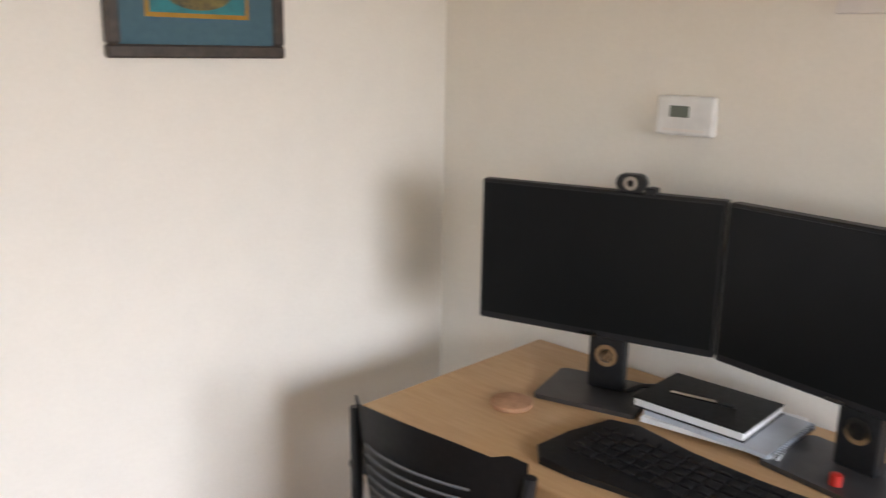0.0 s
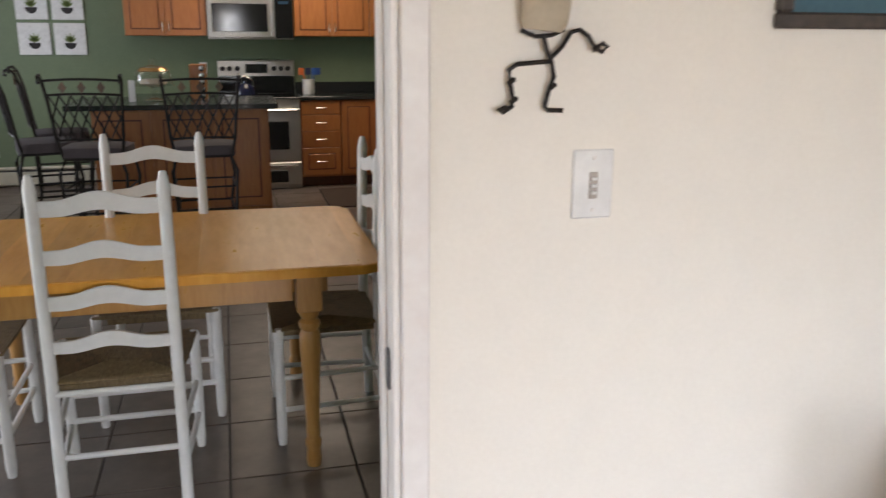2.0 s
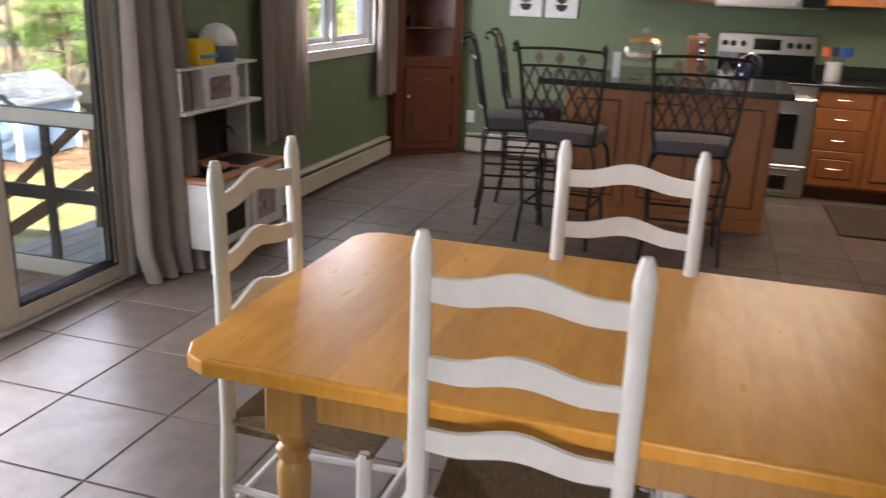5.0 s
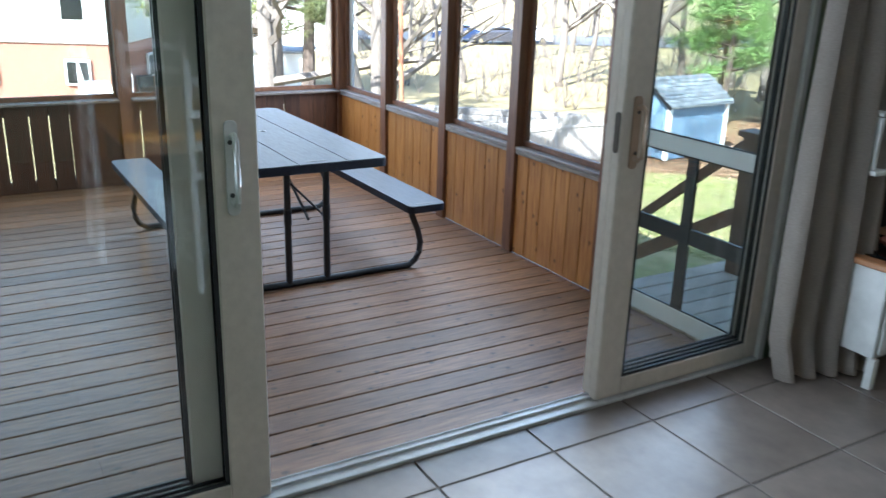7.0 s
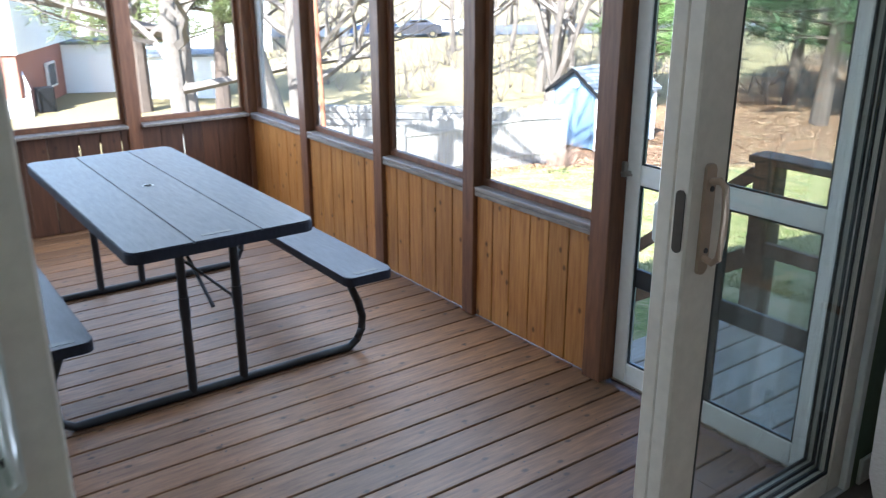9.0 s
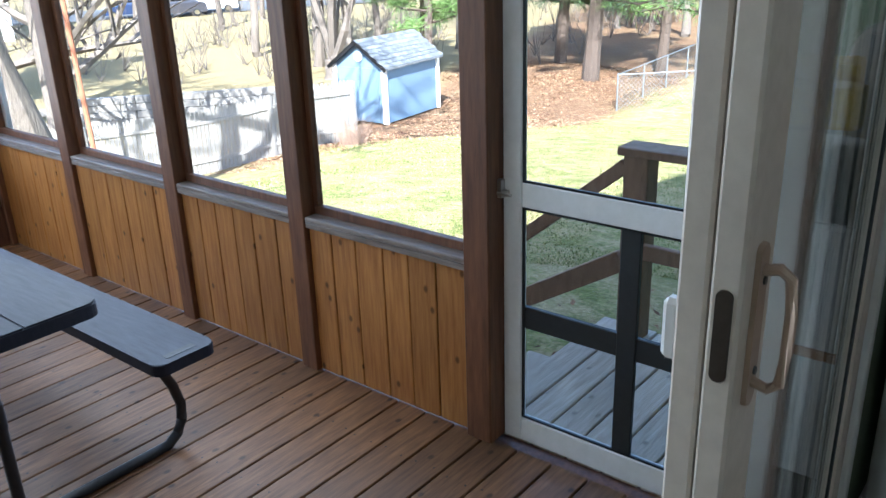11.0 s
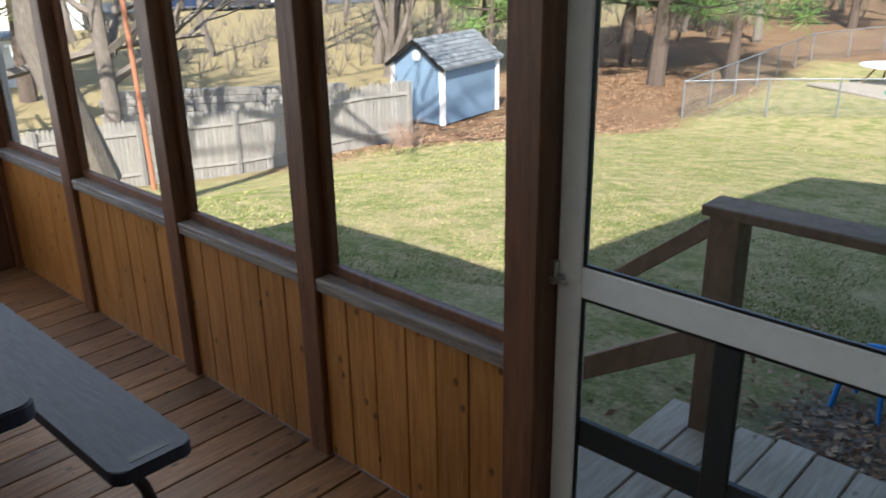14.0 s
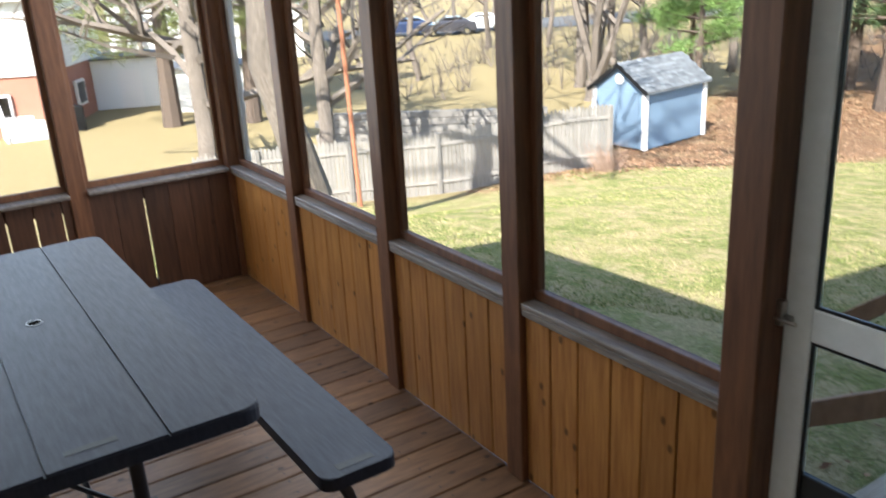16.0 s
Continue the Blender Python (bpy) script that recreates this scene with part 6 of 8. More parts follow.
# uncut hole: a flat disc whose black stands in for the shade inside
part("umbrella_hole", lathe(bmesh.new(), [(0.020, QZ + 0.0005), (0.020, QZ + 0.0015)], -6.635, 5.315, 18), surf("hole_shade", (0.004, 0.004, 0.004), rough=0.95, spec=0.02, bump=0), pic, "flat black disc painted as the umbrella hole's shade")
# rim under the top, benches
for by0, by1 in ((5.845, 6.085), (4.545, 4.785)):
    bn = part("bench_board", slab(bmesh.new(), rounded(QX0 - 0.03, QX1 - 0.005, by0, by1, 0.04), 0.252 - 0.042, 0.252, 0.006), RESIN, pic, "slate grey resin bench")
    yy = (by0 + by1) / 2
    part("stamp", bx(-5.73, -5.70, yy - 0.06, yy + 0.055, 0.2522, 0.2532), PLASTIC_BLACK, bn, "small black moulded mark")
part("stamp", bx(-5.745, -5.72, 5.24, 5.36, QZ + 0.0002, QZ + 0.0012), PLASTIC_BLACK, pic, "small black moulded mark")
for fx in (-5.850, -7.290):
    s = 1 if fx > -6.5 else -1
    zf = PF + 0.019
    # ground bar that turns up to the benches
    def side(sg):
        yb = 5.32 + sg * 0.56
        return [(fx, yb, zf), (fx, yb + sg * 0.06, zf), (fx, yb + sg * 0.105, zf + 0.03), (fx, yb + sg * 0.13, zf + 0.08), (fx, yb + sg * 0.135, zf + 0.14),
                (fx, yb + sg * 0.115, zf + 0.22), (fx, yb + sg * 0.08, zf + 0.30), (fx, yb + sg * 0.055, 0.212)]
    pts = [p for p in reversed(side(-1))] + side(1)
    part("frame_bar", tube(bmesh.new(), pts, 0.019, 10), TABLESTEEL, pic, soft=True)
    for ly in (5.18, 5.408):
        part("leg", tube(bmesh.new(), [(fx, ly, zf), (fx, ly, QZ - 0.048)], 0.019, 10), TABLESTEEL, pic, soft=True)
        part("collar", tube(bmesh.new(), [(fx, ly, 0.185), (fx, ly, 0.27)], 0.022, 10), TABLESTEEL, pic, soft=True)
    part("brace", tube(bmesh.new(), [(fx, 5.185, 0.44), (fx - s * 0.06, 5.22, 0.40), (fx - s * 0.10, 5.415, 0.20), (fx, 5.415, 0.17)], 0.007, 6), TABLESTEEL, pic, soft=True)
    part("brace", tube(bmesh.new(), [(fx, 5.30, 0.20), (fx - s * 0.55, 5.30, QZ - 0.05)], 0.009, 6), TABLESTEEL, pic, soft=True)
    for yy in (4.665, 5.965):
        part("bench_plate", bx(fx - 0.03, fx + 0.03, yy - 0.08, yy + 0.08, 0.200, 0.211, 0.002), TABLESTEEL, pic)


# ---- outdoors ----
def ground_z(x, y):
    """Lawn that falls away from the house to a level bottom, and rises again far off."""
    sx, sy = max(0, -(x + 8.7)), max(0, y - 6.8)
    f = min(1, math.hypot(1.2 * sx, sy) / 22)
    far = max(0, math.hypot(x + 4, y - 5) - 80)
    step = lambda v: (lambda q: q * q * (3 - 2 * q))(min(1, max(0, v)))
    dip = 0.45 * step((-x - 13) / 6) * step((20.6 - y) / 4) * step((x + 36) / 8)      # hollow along the fence
    dip += 0.34 * step((y - 25.5) / 5) * step((x + 21) / 4)                           # far lawn
    return -dip - 1.08 - 2.95 * (f ** 1.5 * (1.5 - 0.5 * f)) - 0.3 * min(1, sx / 14) + min(5.0, far * 0.035)


def axis_steps():
    v, out, st = 0.0, [0.0], 0.9
    while v < 600:
        v += st
        st *= 1.10
        out.append(v)
    return [-q for q in reversed(out[1:])] + out


b = bmesh.new()
gx = [-12 + q for q in axis_steps()]
gy = [13 + q for q in axis_steps()]
grid = [[b.verts.new((x, y, ground_z(x, y) + 0.07 * noise.noise((x * 0.25, y * 0.25, 0)))) for y in gy] for x in gx]
for i in range(len(gx) - 1):
    for j in range(len(gy) - 1):
        b.faces.new((grid[i][j], grid[i + 1][j], grid[i + 1][j + 1], grid[i][j + 1]))


def lawn_material():
    """Thin spring grass, and brown leaf litter past the lawn's ragged edge."""
    m = bpy.data.materials.new("spring_lawn")
    m.use_nodes = True
    nt = m.node_tree
    nd, ln = nt.nodes, nt.links
    tc = nd.new("ShaderNodeTexCoord")
    bs = nd["Principled BSDF"]
    bs.inputs["Roughness"].default_value = 0.95
    bs.inputs["Specular IOR Level"].default_value = 0.1

    def noi(scale, detail=6, rough=0.6):
        n = nd.new("ShaderNodeTexNoise")
        n.inputs["Scale"].default_value, n.inputs["Detail"].default_value, n.inputs["Roughness"].default_value = scale, detail, rough
        ln.new(tc.outputs["Object"], n.inputs["Vector"])
        return n.outputs[0]

    def rng(v, a, c, lo=0.0, hi=1.0):
        r = nd.new("ShaderNodeMapRange")
        for k, q in enumerate((a, c, lo, hi)):
            r.inputs[k + 1].default_value = q
        ln.new(v, r.inputs[0])
        return r.outputs[0]

    blade, tuft, broad = noi(26, 10, 0.85), noi(2.2, 12, 0.85), noi(0.8, 8, 0.72)
    grass = mixc(nt, rng(blade, 0.36, 0.64), (0.040, 0.064, 0.012), (0.26, 0.28, 0.085))
    straw = mixc(nt, rng(blade, 0.36, 0.64), (0.16, 0.125, 0.055), (0.52, 0.42, 0.23))
    c = mixc(nt, rng(tuft, 0.46, 0.56), grass, straw)
    c = mixc(nt, rng(broad, 0.42, 0.64, 0, 0.7), c, straw)
    leaf = noi(16, 10, 0.8)
    litter = mixc(nt, rng(leaf, 0.36, 0.62), (0.048, 0.028, 0.017), (0.28, 0.170, 0.098))
    litter = mixc(nt, rng(broad, 0.48, 0.72, 0, 0.4), litter, straw)
    dry = mixc(nt, rng(leaf, 0.36, 0.62), (0.13, 0.102, 0.048), (0.34, 0.27, 0.145))
    sep = nd.new("ShaderNodeSeparateXYZ")
    ln.new(tc.outputs["Object"], sep.inputs[0])
    edge = noi(0.5, 6, 0.65)

    def lin(kx, ky, k0, wob):
        a = nd.new("ShaderNodeMath")
        a.operation = "MULTIPLY_ADD"
        a.inputs[1].default_value, a.inputs[2].default_value = kx, k0
        ln.new(sep.outputs[0], a.inputs[0])
        d = nd.new("ShaderNodeMath")
        d.operation = "MULTIPLY_ADD"
        d.inputs[1].default_value = ky
        ln.new(sep.outputs[1], d.inputs[0])
        ln.new(a.outputs[0], d.inputs[2])
        e = nd.new("ShaderNodeMath")
        e.operation = "MULTIPLY_ADD"
        e.inputs[1].default_value = wob
        ln.new(edge, e.inputs[0])
        ln.new(d.outputs[0], e.inputs[2])
        return rng(e.outputs[0], -0.7, 0.7)

    def mx(a, c2):
        n = nd.new("ShaderNodeMath")
        n.operation = "MAXIMUM"
        ln.new(a, n.inputs[0])
        ln.new(c2, n.inputs[1])
        return n.outputs[0]

    def mn(a, c2):
        n = nd.new("ShaderNodeMath")
        n.operation = "MINIMUM"
        ln.new(a, n.inputs[0])
        ln.new(c2, n.inputs[1])
        return n.outputs[0]

    west = mn(lin(-1.0, 0.376, -28.6, 4.0), lin(-1.0, -0.07, -16.4, 4.0))    # past the fence, round the shed and under the pines
    north = lin(0.0, 1.0, -49.0, 5.0)           # the wood behind the chain-link fence
    # a bare bed by the landing
    vec = nd.new("ShaderNodeVectorMath")
    vec.operation = "DISTANCE"
    ln.new(tc.outputs["Object"], vec.inputs[0])
    vec.inputs[1].default_value = (-3.9, 9.5, -1.3)
    ad = nd.new("ShaderNodeMath")
    ad.operation = "MULTIPLY_ADD"
    ad.inputs[1].default_value = -2.2
    ln.new(edge, ad.inputs[0])
    ln.new(vec.outputs["Value"], ad.inputs[2])
    bed = rng(ad.outputs[0], 0.6, 0.1)
    dark_litter = mixc(nt, rng(leaf, 0.40, 0.60), (0.05, 0.037, 0.028), (0.32, 0.25, 0.20))
    litter = mixc(nt, lin(-1.0, -0.35, -16.0, 3.0), litter, dry)      # dry slope before the white house
    c = mixc(nt, mx(west, north), c, litter)
    c = mixc(nt, bed, c, dark_litter)
    ln.new(c, bs.inputs["Base Color"])
    bp = nd.new("ShaderNodeBump")
    bp.inputs["Strength"].default_value, bp.inputs["Distance"].default_value = 0.9, 0.03
    ln.new(blade, bp.inputs["Height"])
    ln.new(bp.outputs[0], bs.inputs["Normal"])
    return m


ground = structure("ground", b, lawn_material(), "patchy early spring lawn running into brown leaf litter", "ground", soft=True)

# ---- landing, steps and rail outside the screen door ----
LZ = -0.190
land = thing("landing", (-4.45, 7.3, ground_z(-4.45, 7.3)), "weathered grey wooden landing with brown rail and steps", "landing", kind="structure")
part("joists", bx(-5.07, -3.97, 6.80, 7.80, LZ - 0.20, LZ - 0.03), RAILWOOD, land)
for i in range(8):
    x0 = -5.10 + 0.1425 * i
    part("board", bx(x0, x0 + 0.134, 6.775, 7.85 - 0.010 * (i % 3), LZ - 0.03, LZ, 0.004), DECK_GREY, land)
gz0 = ground_z(-4.9, 7.7)
part("rail_post", bx(-4.963, -4.850, 7.695, 7.800, gz0 - 0.2, 0.657, 0.005), RAILWOOD, land)
part("rail_cap", bx(-4.982, -3.88, 7.668, 7.815, 0.658, 0.695, 0.005), RAILWOOD, land)
part("mid_rail", bx(-4.849, -3.88, 7.665, 7.70, 0.215, 0.285, 0.004), RAILWOOD, land)
part("stair_rail", obox(bmesh.new(), (-4.964, 7.73, 0.605), (-6.35, 7.73, -0.53), 0.04, 0.06, 0.004), RAILWOOD, land)
part("stair_rail", obox(bmesh.new(), (-4.964, 7.73, 0.17), (-6.35, 7.73, -0.68), 0.04, 0.095, 0.004), RAILWOOD, land)
part("newel", bx(-6.40, -6.29, 7.675, 7.785, ground_z(-6.3, 7.7) - 0.2, -0.40, 0.005), RAILWOOD, land)
for k in range(4):
    x1 = -5.10 - 0.28 * k
    z = LZ - 0.18 * (k + 1)
    part("tread", bx(x1 - 0.29, x1, 6.80, 7.64, z - 0.035, z, 0.004), DECK_GREY, land)
part("stringer", obox(bmesh.new(), (-5.08, 7.60, -0.40), (-6.25, 7.60, -1.18), 0.04, 0.20), RAILWOOD, land)

# plastic garden chairs on the lawn
BLUE = surf("blue_chair_plastic", (0.02, 0.26, 0.72), rough=0.4, bump=0.02)


def garden_chair(at, turn_z, k, mat, label):
    t = thing("garden_chair", (0, 0, 0), label, "chair", group="plastic garden chairs")
    for sx in (-1, 1):
        for sy, top in ((-1, 0.42), (1, 0.62)):
            part("leg", tube(bmesh.new(), [(sx * 0.27 * k, sy * 0.26 * k, 0), (sx * 0.23 * k, sy * 0.20 * k, top * k)], 0.025 * k, 6, r1=0.032 * k), mat, t)
        part("armrest", tube(bmesh.new(), [(sx * 0.24 * k, 0.24 * k, 0.66 * k), (sx * 0.27 * k, 0, 0.65 * k), (sx * 0.25 * k, -0.20 * k, 0.62 * k), (sx * 0.23 * k, -0.21 * k, 0.42 * k)], 0.026 * k, 6), mat, t, soft=True)
    part("seat", slab(bmesh.new(), rounded(-0.23 * k, 0.23 * k, -0.24 * k, 0.20 * k, 0.05 * k), 0.40 * k, 0.43 * k, 0.008), mat, t)
    for i in range(5):
        x = (-0.18 + 0.09 * i) * k
        part("back_slat", obox(bmesh.new(), (x, 0.20 * k, 0.42 * k), (x, 0.33 * k, 0.88 * k), 0.06 * k, 0.018 * k, up=(0, 1, 0)), mat, t)
    part("back_rail", obox(bmesh.new(), (-0.23 * k, 0.335 * k, 0.89 * k), (0.23 * k, 0.335 * k, 0.89 * k), 0.02, 0.07 * k), mat, t)
    t.matrix_basis = pose(at[0], at[1], ground_z(*at) + 0.0, 0, 0, turn_z)


garden_chair((-4.97, 10.30), -100, 0.60, BLUE, "blue plastic child's garden chair on the bare bed")
garden_chair((-4.58, 11.0), -80, 0.72, PLASTIC_WHITE, "white plastic garden chair on the lawn")

# ---- stockade fence ----
FENCE = surf("weathered_fence_board", (0.265, 0.242, 0.215), (0.165, 0.15, 0.133), rough=0.85, scale=4, stretch=(12, 12, 1), bump=0.3, rand=0.12, wear=0.25)
F0, F1 = Vector((-19.73, 20.8, 0)), Vector((-24.6, 11.0, 0))
fence = thing("stockade_fence", (F0.x, F0.y, ground_z(F0.x, F0.y)), "weathered grey stockade picket fence", "fence")
fd = (F1 - F0).normalized()
n = int((F1 - F0).length / 0.105)
pk = bmesh.new()
slab(pk, [(-0.047, 0), (0.047, 0), (0.047, 1.62), (0.02, 1.71), (-0.02, 1.71), (-0.047, 1.62)], -0.012, 0.012)
turn(pk, Matrix(((fd.x, 0, -fd.y, 0), (fd.y, 0, fd.x, 0), (0, 1, 0, 0), (0, 0, 0, 1))))
pme = finish(pk, "picket")
pme.materials.append(FENCE)
rnd = random.Random(5)
for i in range(n):
    p = F0 + fd * (0.105 * i)
    o = new("picket", pme)
    o.parent = fence
    o.location = Vector((p.x, p.y, ground_z(p.x, p.y) - 0.04 + rnd.uniform(-0.03, 0.03))) - fence.location
for i in range(0, n, 22):
    p = F0 + fd * (0.105 * i) + Vector((fd.y, -fd.x, 0)) * -0.06
    part("post", bx(p.x - 0.05, p.x + 0.05, p.y - 0.05, p.y + 0.05, ground_z(p.x, p.y) - 0.2, ground_z(p.x, p.y) + 1.65), FENCE, fence)
for hz in (0.35, 1.35):
    b = bmesh.new()
    for i in range(0, n - 11, 11):
        p, q = F0 + fd * 0.105 * i, F0 + fd * 0.105 * (i + 11)
        off = Vector((fd.y, -fd.x, 0)) * -0.03
        obox(b, p + off + Vector((0, 0, ground_z(p.x, p.y) + hz)), q + off + Vector((0, 0, ground_z(q.x, q.y) + hz)), 0.04, 0.08)
    part("rail", b, FENCE, fence)

# ---- shed ----
SHEDB = surf("blue_shed_siding", (0.165, 0.235, 0.315), (0.125, 0.185, 0.26), rough=0.7, scale=3, stretch=(8, 8, 1), bump=0.15, wear=0.2)
ROOFS = surf("grey_shingle", (0.20, 0.21, 0.22), (0.09, 0.095, 0.10), rough=0.9, scale=9, bump=0.4, rand=0.25)
SC = Vector((-21.52, 24.05, 0))
e1 = Vector((-0.996, -0.097, 0)).normalized()       # along the gable end
e2 = Vector((-0.097, 0.996, 0)).normalized()         # along the side
SM = Matrix(((e1.x, e2.x, 0, SC.x), (e1.y, e2.y, 0, SC.y), (0, 0, 1, ground_z(SC.x, SC.y)), (0, 0, 0, 1)))
GW_, SL_, EH, RH = 1.98, 3.0, 1.88, 2.58
shed = thing("garden_shed", SM.translation, "blue-grey wooden garden shed with white corner trim", "shed")
b = bmesh.new()
prof = [(0, 0.06), (GW_, 0.06), (GW_, EH), (GW_ / 2, RH), (0, EH)]
f0 = [b.verts.new(SM @ Vector((x, 0, z))) for x, z in prof]
f1 = [b.verts.new(SM @ Vector((x, SL_, z))) for x, z in prof]
b.faces.new(f0)
b.faces.new(f1)
for k in range(5):
    b.faces.new((f0[k], f0[(k + 1) % 5], f1[(k + 1) % 5], f1[k]))
part("walls", b, SHEDB, shed)
# siding grooves as raised strips, their shade put into a darker blue
for i in range(12):
    part("groove", turn(bx(GW_ * (i + 0.5) / 12 - 0.008, GW_ * (i + 0.5) / 12 + 0.008, -0.006, 0.004, 0.1, EH - 0.05), SM), surf("blue_groove_shade", (0.10, 0.15, 0.21), rough=0.8) if i == 0 else bpy.data.materials["blue_groove_shade"], shed)
for x, y in ((0, 0), (GW_, 0), (0, SL_)):
    part("corner_trim", turn(bx(x - 0.07, x + 0.07, y - 0.07, y + 0.07, 0.05, EH), SM), TRIM, shed)
for sgn in (0, 1):
    x0, x1 = (GW_ / 2, -0.18) if sgn == 0 else (GW_ / 2, GW_ + 0.18)
    zt, zb = RH + 0.03, EH - 0.18 * (RH - EH) / (GW_ / 2) + 0.03
    b = bmesh.new()
    q = [(x0, -0.15, zt), (x1, -0.15, zb), (x1, SL_ + 0.15, zb), (x0, SL_ + 0.15, zt)]
    lo = [b.verts.new(SM @ Vector(p)) for p in q]
    hi = [b.verts.new(SM @ (Vector(p) + Vector((0, 0, 0.06)))) for p in q]
    b.faces.new(lo)
    b.faces.new(hi)
    for k in range(4):
        b.faces.new((lo[k], lo[(k + 1) % 4], hi[(k + 1) % 4], hi[k]))
    r = part("roof", b, ROOFS, shed)
    nr, nc = 8, 14
    for a in range(nr):
        for c in range(nc):
            u0, u1 = a / nr, (a + 1) / nr
            y0 = -0.15 + (SL_ + 0.3) * (c + 0.5 * (a % 2) - 0.25) / nc
            y1 = y0 + (SL_ + 0.3) / nc - 0.02
            b = bmesh.new()
            pts = [(x0 + (x1 - x0) * u, y, zt + (zb - zt) * u + 0.064 + (0.022 if u == u1 else 0.004)) for u, y in ((u0, y0), (u1, y0), (u1, y1), (u0, y1))]
            b.faces.new([b.verts.new(SM @ Vector(p)) for p in pts])
            part("shingle", b, ROOFS, r)
    b = obox(bmesh.new(), SM @ Vector((x0, -0.16, zt + 0.0)), SM @ Vector((x1, -0.16, zb + 0.0)), 0.03, 0.12)
    part("gable_trim", b, PLASTIC_BLACK, shed, "dark gable trim")
b = slab(bmesh.new(), [(0.17 * math.cos(k * math.tau / 8 + 0.39), 0.17 * math.sin(k * math.tau / 8 + 0.39)) for k in range(8)], 0, 0.03)
turn(b, SM @ Matrix(((1, 0, 0, GW_ / 2), (0, 0, 1, -0.03), (0, 1, 0, RH - 0.42), (0, 0, 0, 1))))
part("vent", b, TRIM, shed, "white octagonal vent")
d = part("door", turn(bx(GW_ / 2 - 0.75, GW_ / 2 + 0.75, -0.03, 0.0, 0.10, 1.80, 0.004), SM), SHEDB, shed)

# ---- chain-link fence ----
GALV = surf("galvanised_steel", (0.26, 0.27, 0.28), rough=0.5, metal=0.6, scale=40)
cl = thing("chain_link_fence", (-16.5, 30.8, -4.03), "galvanised chain-link fence round the far lawn", "fence")
CLP = [Vector((-11.0, 34.9, 0)), Vector((-14.75, 32.6, 0)), Vector((-16.85, 30.8, 0)), Vector((-18.1, 45.5, 0)), Vector((-13.0, 60.0, 0)), Vector((-4.0, 60.0, 0))]
CLP = [Vector((-4.0, 37.0, 0))] + CLP
HH = 1.25
wires = bmesh.new()
for a, c in zip(CLP, CLP[1:]):
    L = (c - a).length
    k = max(1, round(L / 2.6))
    for i in range(k):
        p = a.lerp(c, i / k)
        z = ground_z(p.x, p.y)
        part("post", tube(bmesh.new(), [(p.x, p.y, z - 0.1), (p.x, p.y, z + HH + 0.05)], 0.032, 6), GALV, cl)
    za, zc = ground_z(a.x, a.y), ground_z(c.x, c.y)
    part("top_rail", tube(bmesh.new(), [(a.x, a.y, za + HH), (c.x, c.y, zc + HH)], 0.024, 6), GALV, cl)
    # diagonal wires as thin flat strips
    dd = (c - a).normalized()
    s = 0.16
    m = int(L / s)
    for i in range(-int(HH / s), m):
        for sg in (1, -1):
            t0 = i * s if sg == 1 else i * s + HH
            t1 = i * s + HH if sg == 1 else i * s
            lo_, hi_ = 0.0, 1.0
            if min(t0, t1) < 0:
                lo_ = (0 - t0) / (t1 - t0) if t1 > t0 else lo_
                hi_ = hi_ if t1 > t0 else (0 - t0) / (t1 - t0)
            if max(t0, t1) > L:
                if t1 > t0:
                    hi_ = (L - t0) / (t1 - t0)
                else:
                    lo_ = (L - t0) / (t1 - t0)
            if hi_ - lo_ < 0.02:
                continue
            ps = []
            for f in (lo_, hi_):
                p = a + dd * (t0 + (t1 - t0) * f)
                ps.append(Vector((p.x, p.y, ground_z(p.x, p.y) + 0.03 + (HH - 0.03) * f)))
            w = Vector((0, 0, 0.0065))
            wires.faces.new([wires.verts.new(q) for q in (ps[0] - w, ps[1] - w, ps[1] + w, ps[0] + w)])
tagged(part("wire_mesh", wires, GALV, cl, "woven wire mesh"), kind="stuff")

# round table, pad and play dome past the fence
gz1 = ground_z(-12.4, 41.0)
pad_ = solo("patio_pad", slab(bmesh.new(), [(-15.9, 39.2), (-12.3, 37.4), (-8.4, 40.0), (-11.3, 43.3)], gz1 - 0.02, gz1 + 0.05), surf("pale_concrete", (0.34, 0.29, 0.23), rough=0.9, scale=3), "pale concrete pad on the far lawn", "pavement", kind="structure")
rt = thing("round_table", (-13.45, 40.7, gz1 + 0.05), "round white outdoor table with attached benches", "table")
part("tabletop", lathe(bmesh.new(), [(1.0, gz1 + 0.74), (1.02, gz1 + 0.77), (1.0, gz1 + 0.80)], -13.45, 40.7, 24), PLASTIC_WHITE, rt, soft=True)
for k in range(4):
    a = k * math.pi / 2 + 0.4
    part("leg", tube(bmesh.new(), [(-13.45 + 0.35 * math.cos(a), 40.7 + 0.35 * math.sin(a), gz1 + 0.74), (-13.45 + 0.85 * math.cos(a), 40.7 + 0.85 * math.sin(a), gz1 + 0.05)], 0.04, 6), RAILWOOD, rt)
dome_b = bmesh.new()
bmesh.ops.create_uvsphere(dome_b, u_segments=20, v_segments=10, radius=0.72)
bmesh.ops.delete(dome_b, geom=[v for v in dome_b.verts if v.co.z < -0.01], context="VERTS")
turn(dome_b, pose(-12.2, 38.9, gz1 + 0.05) @ Matrix.Diagonal((1, 1, 0.42, 1)))
solo("sandbox_cover", dome_b, surf("green_plastic", (0.02, 0.45, 0.30), rough=0.4), "bright green domed sandbox cover", "sandbox", soft=True, at=(-12.2, 38.9, gz1 + 0.05))

# ---- trees ----
BARK = surf("grey_brown_bark", (0.22, 0.18, 0.145), (0.10, 0.08, 0.065), rough=0.95, scale=6, stretch=(6, 6, 1), bump=0.9, wear=0.3, depth=0.03)
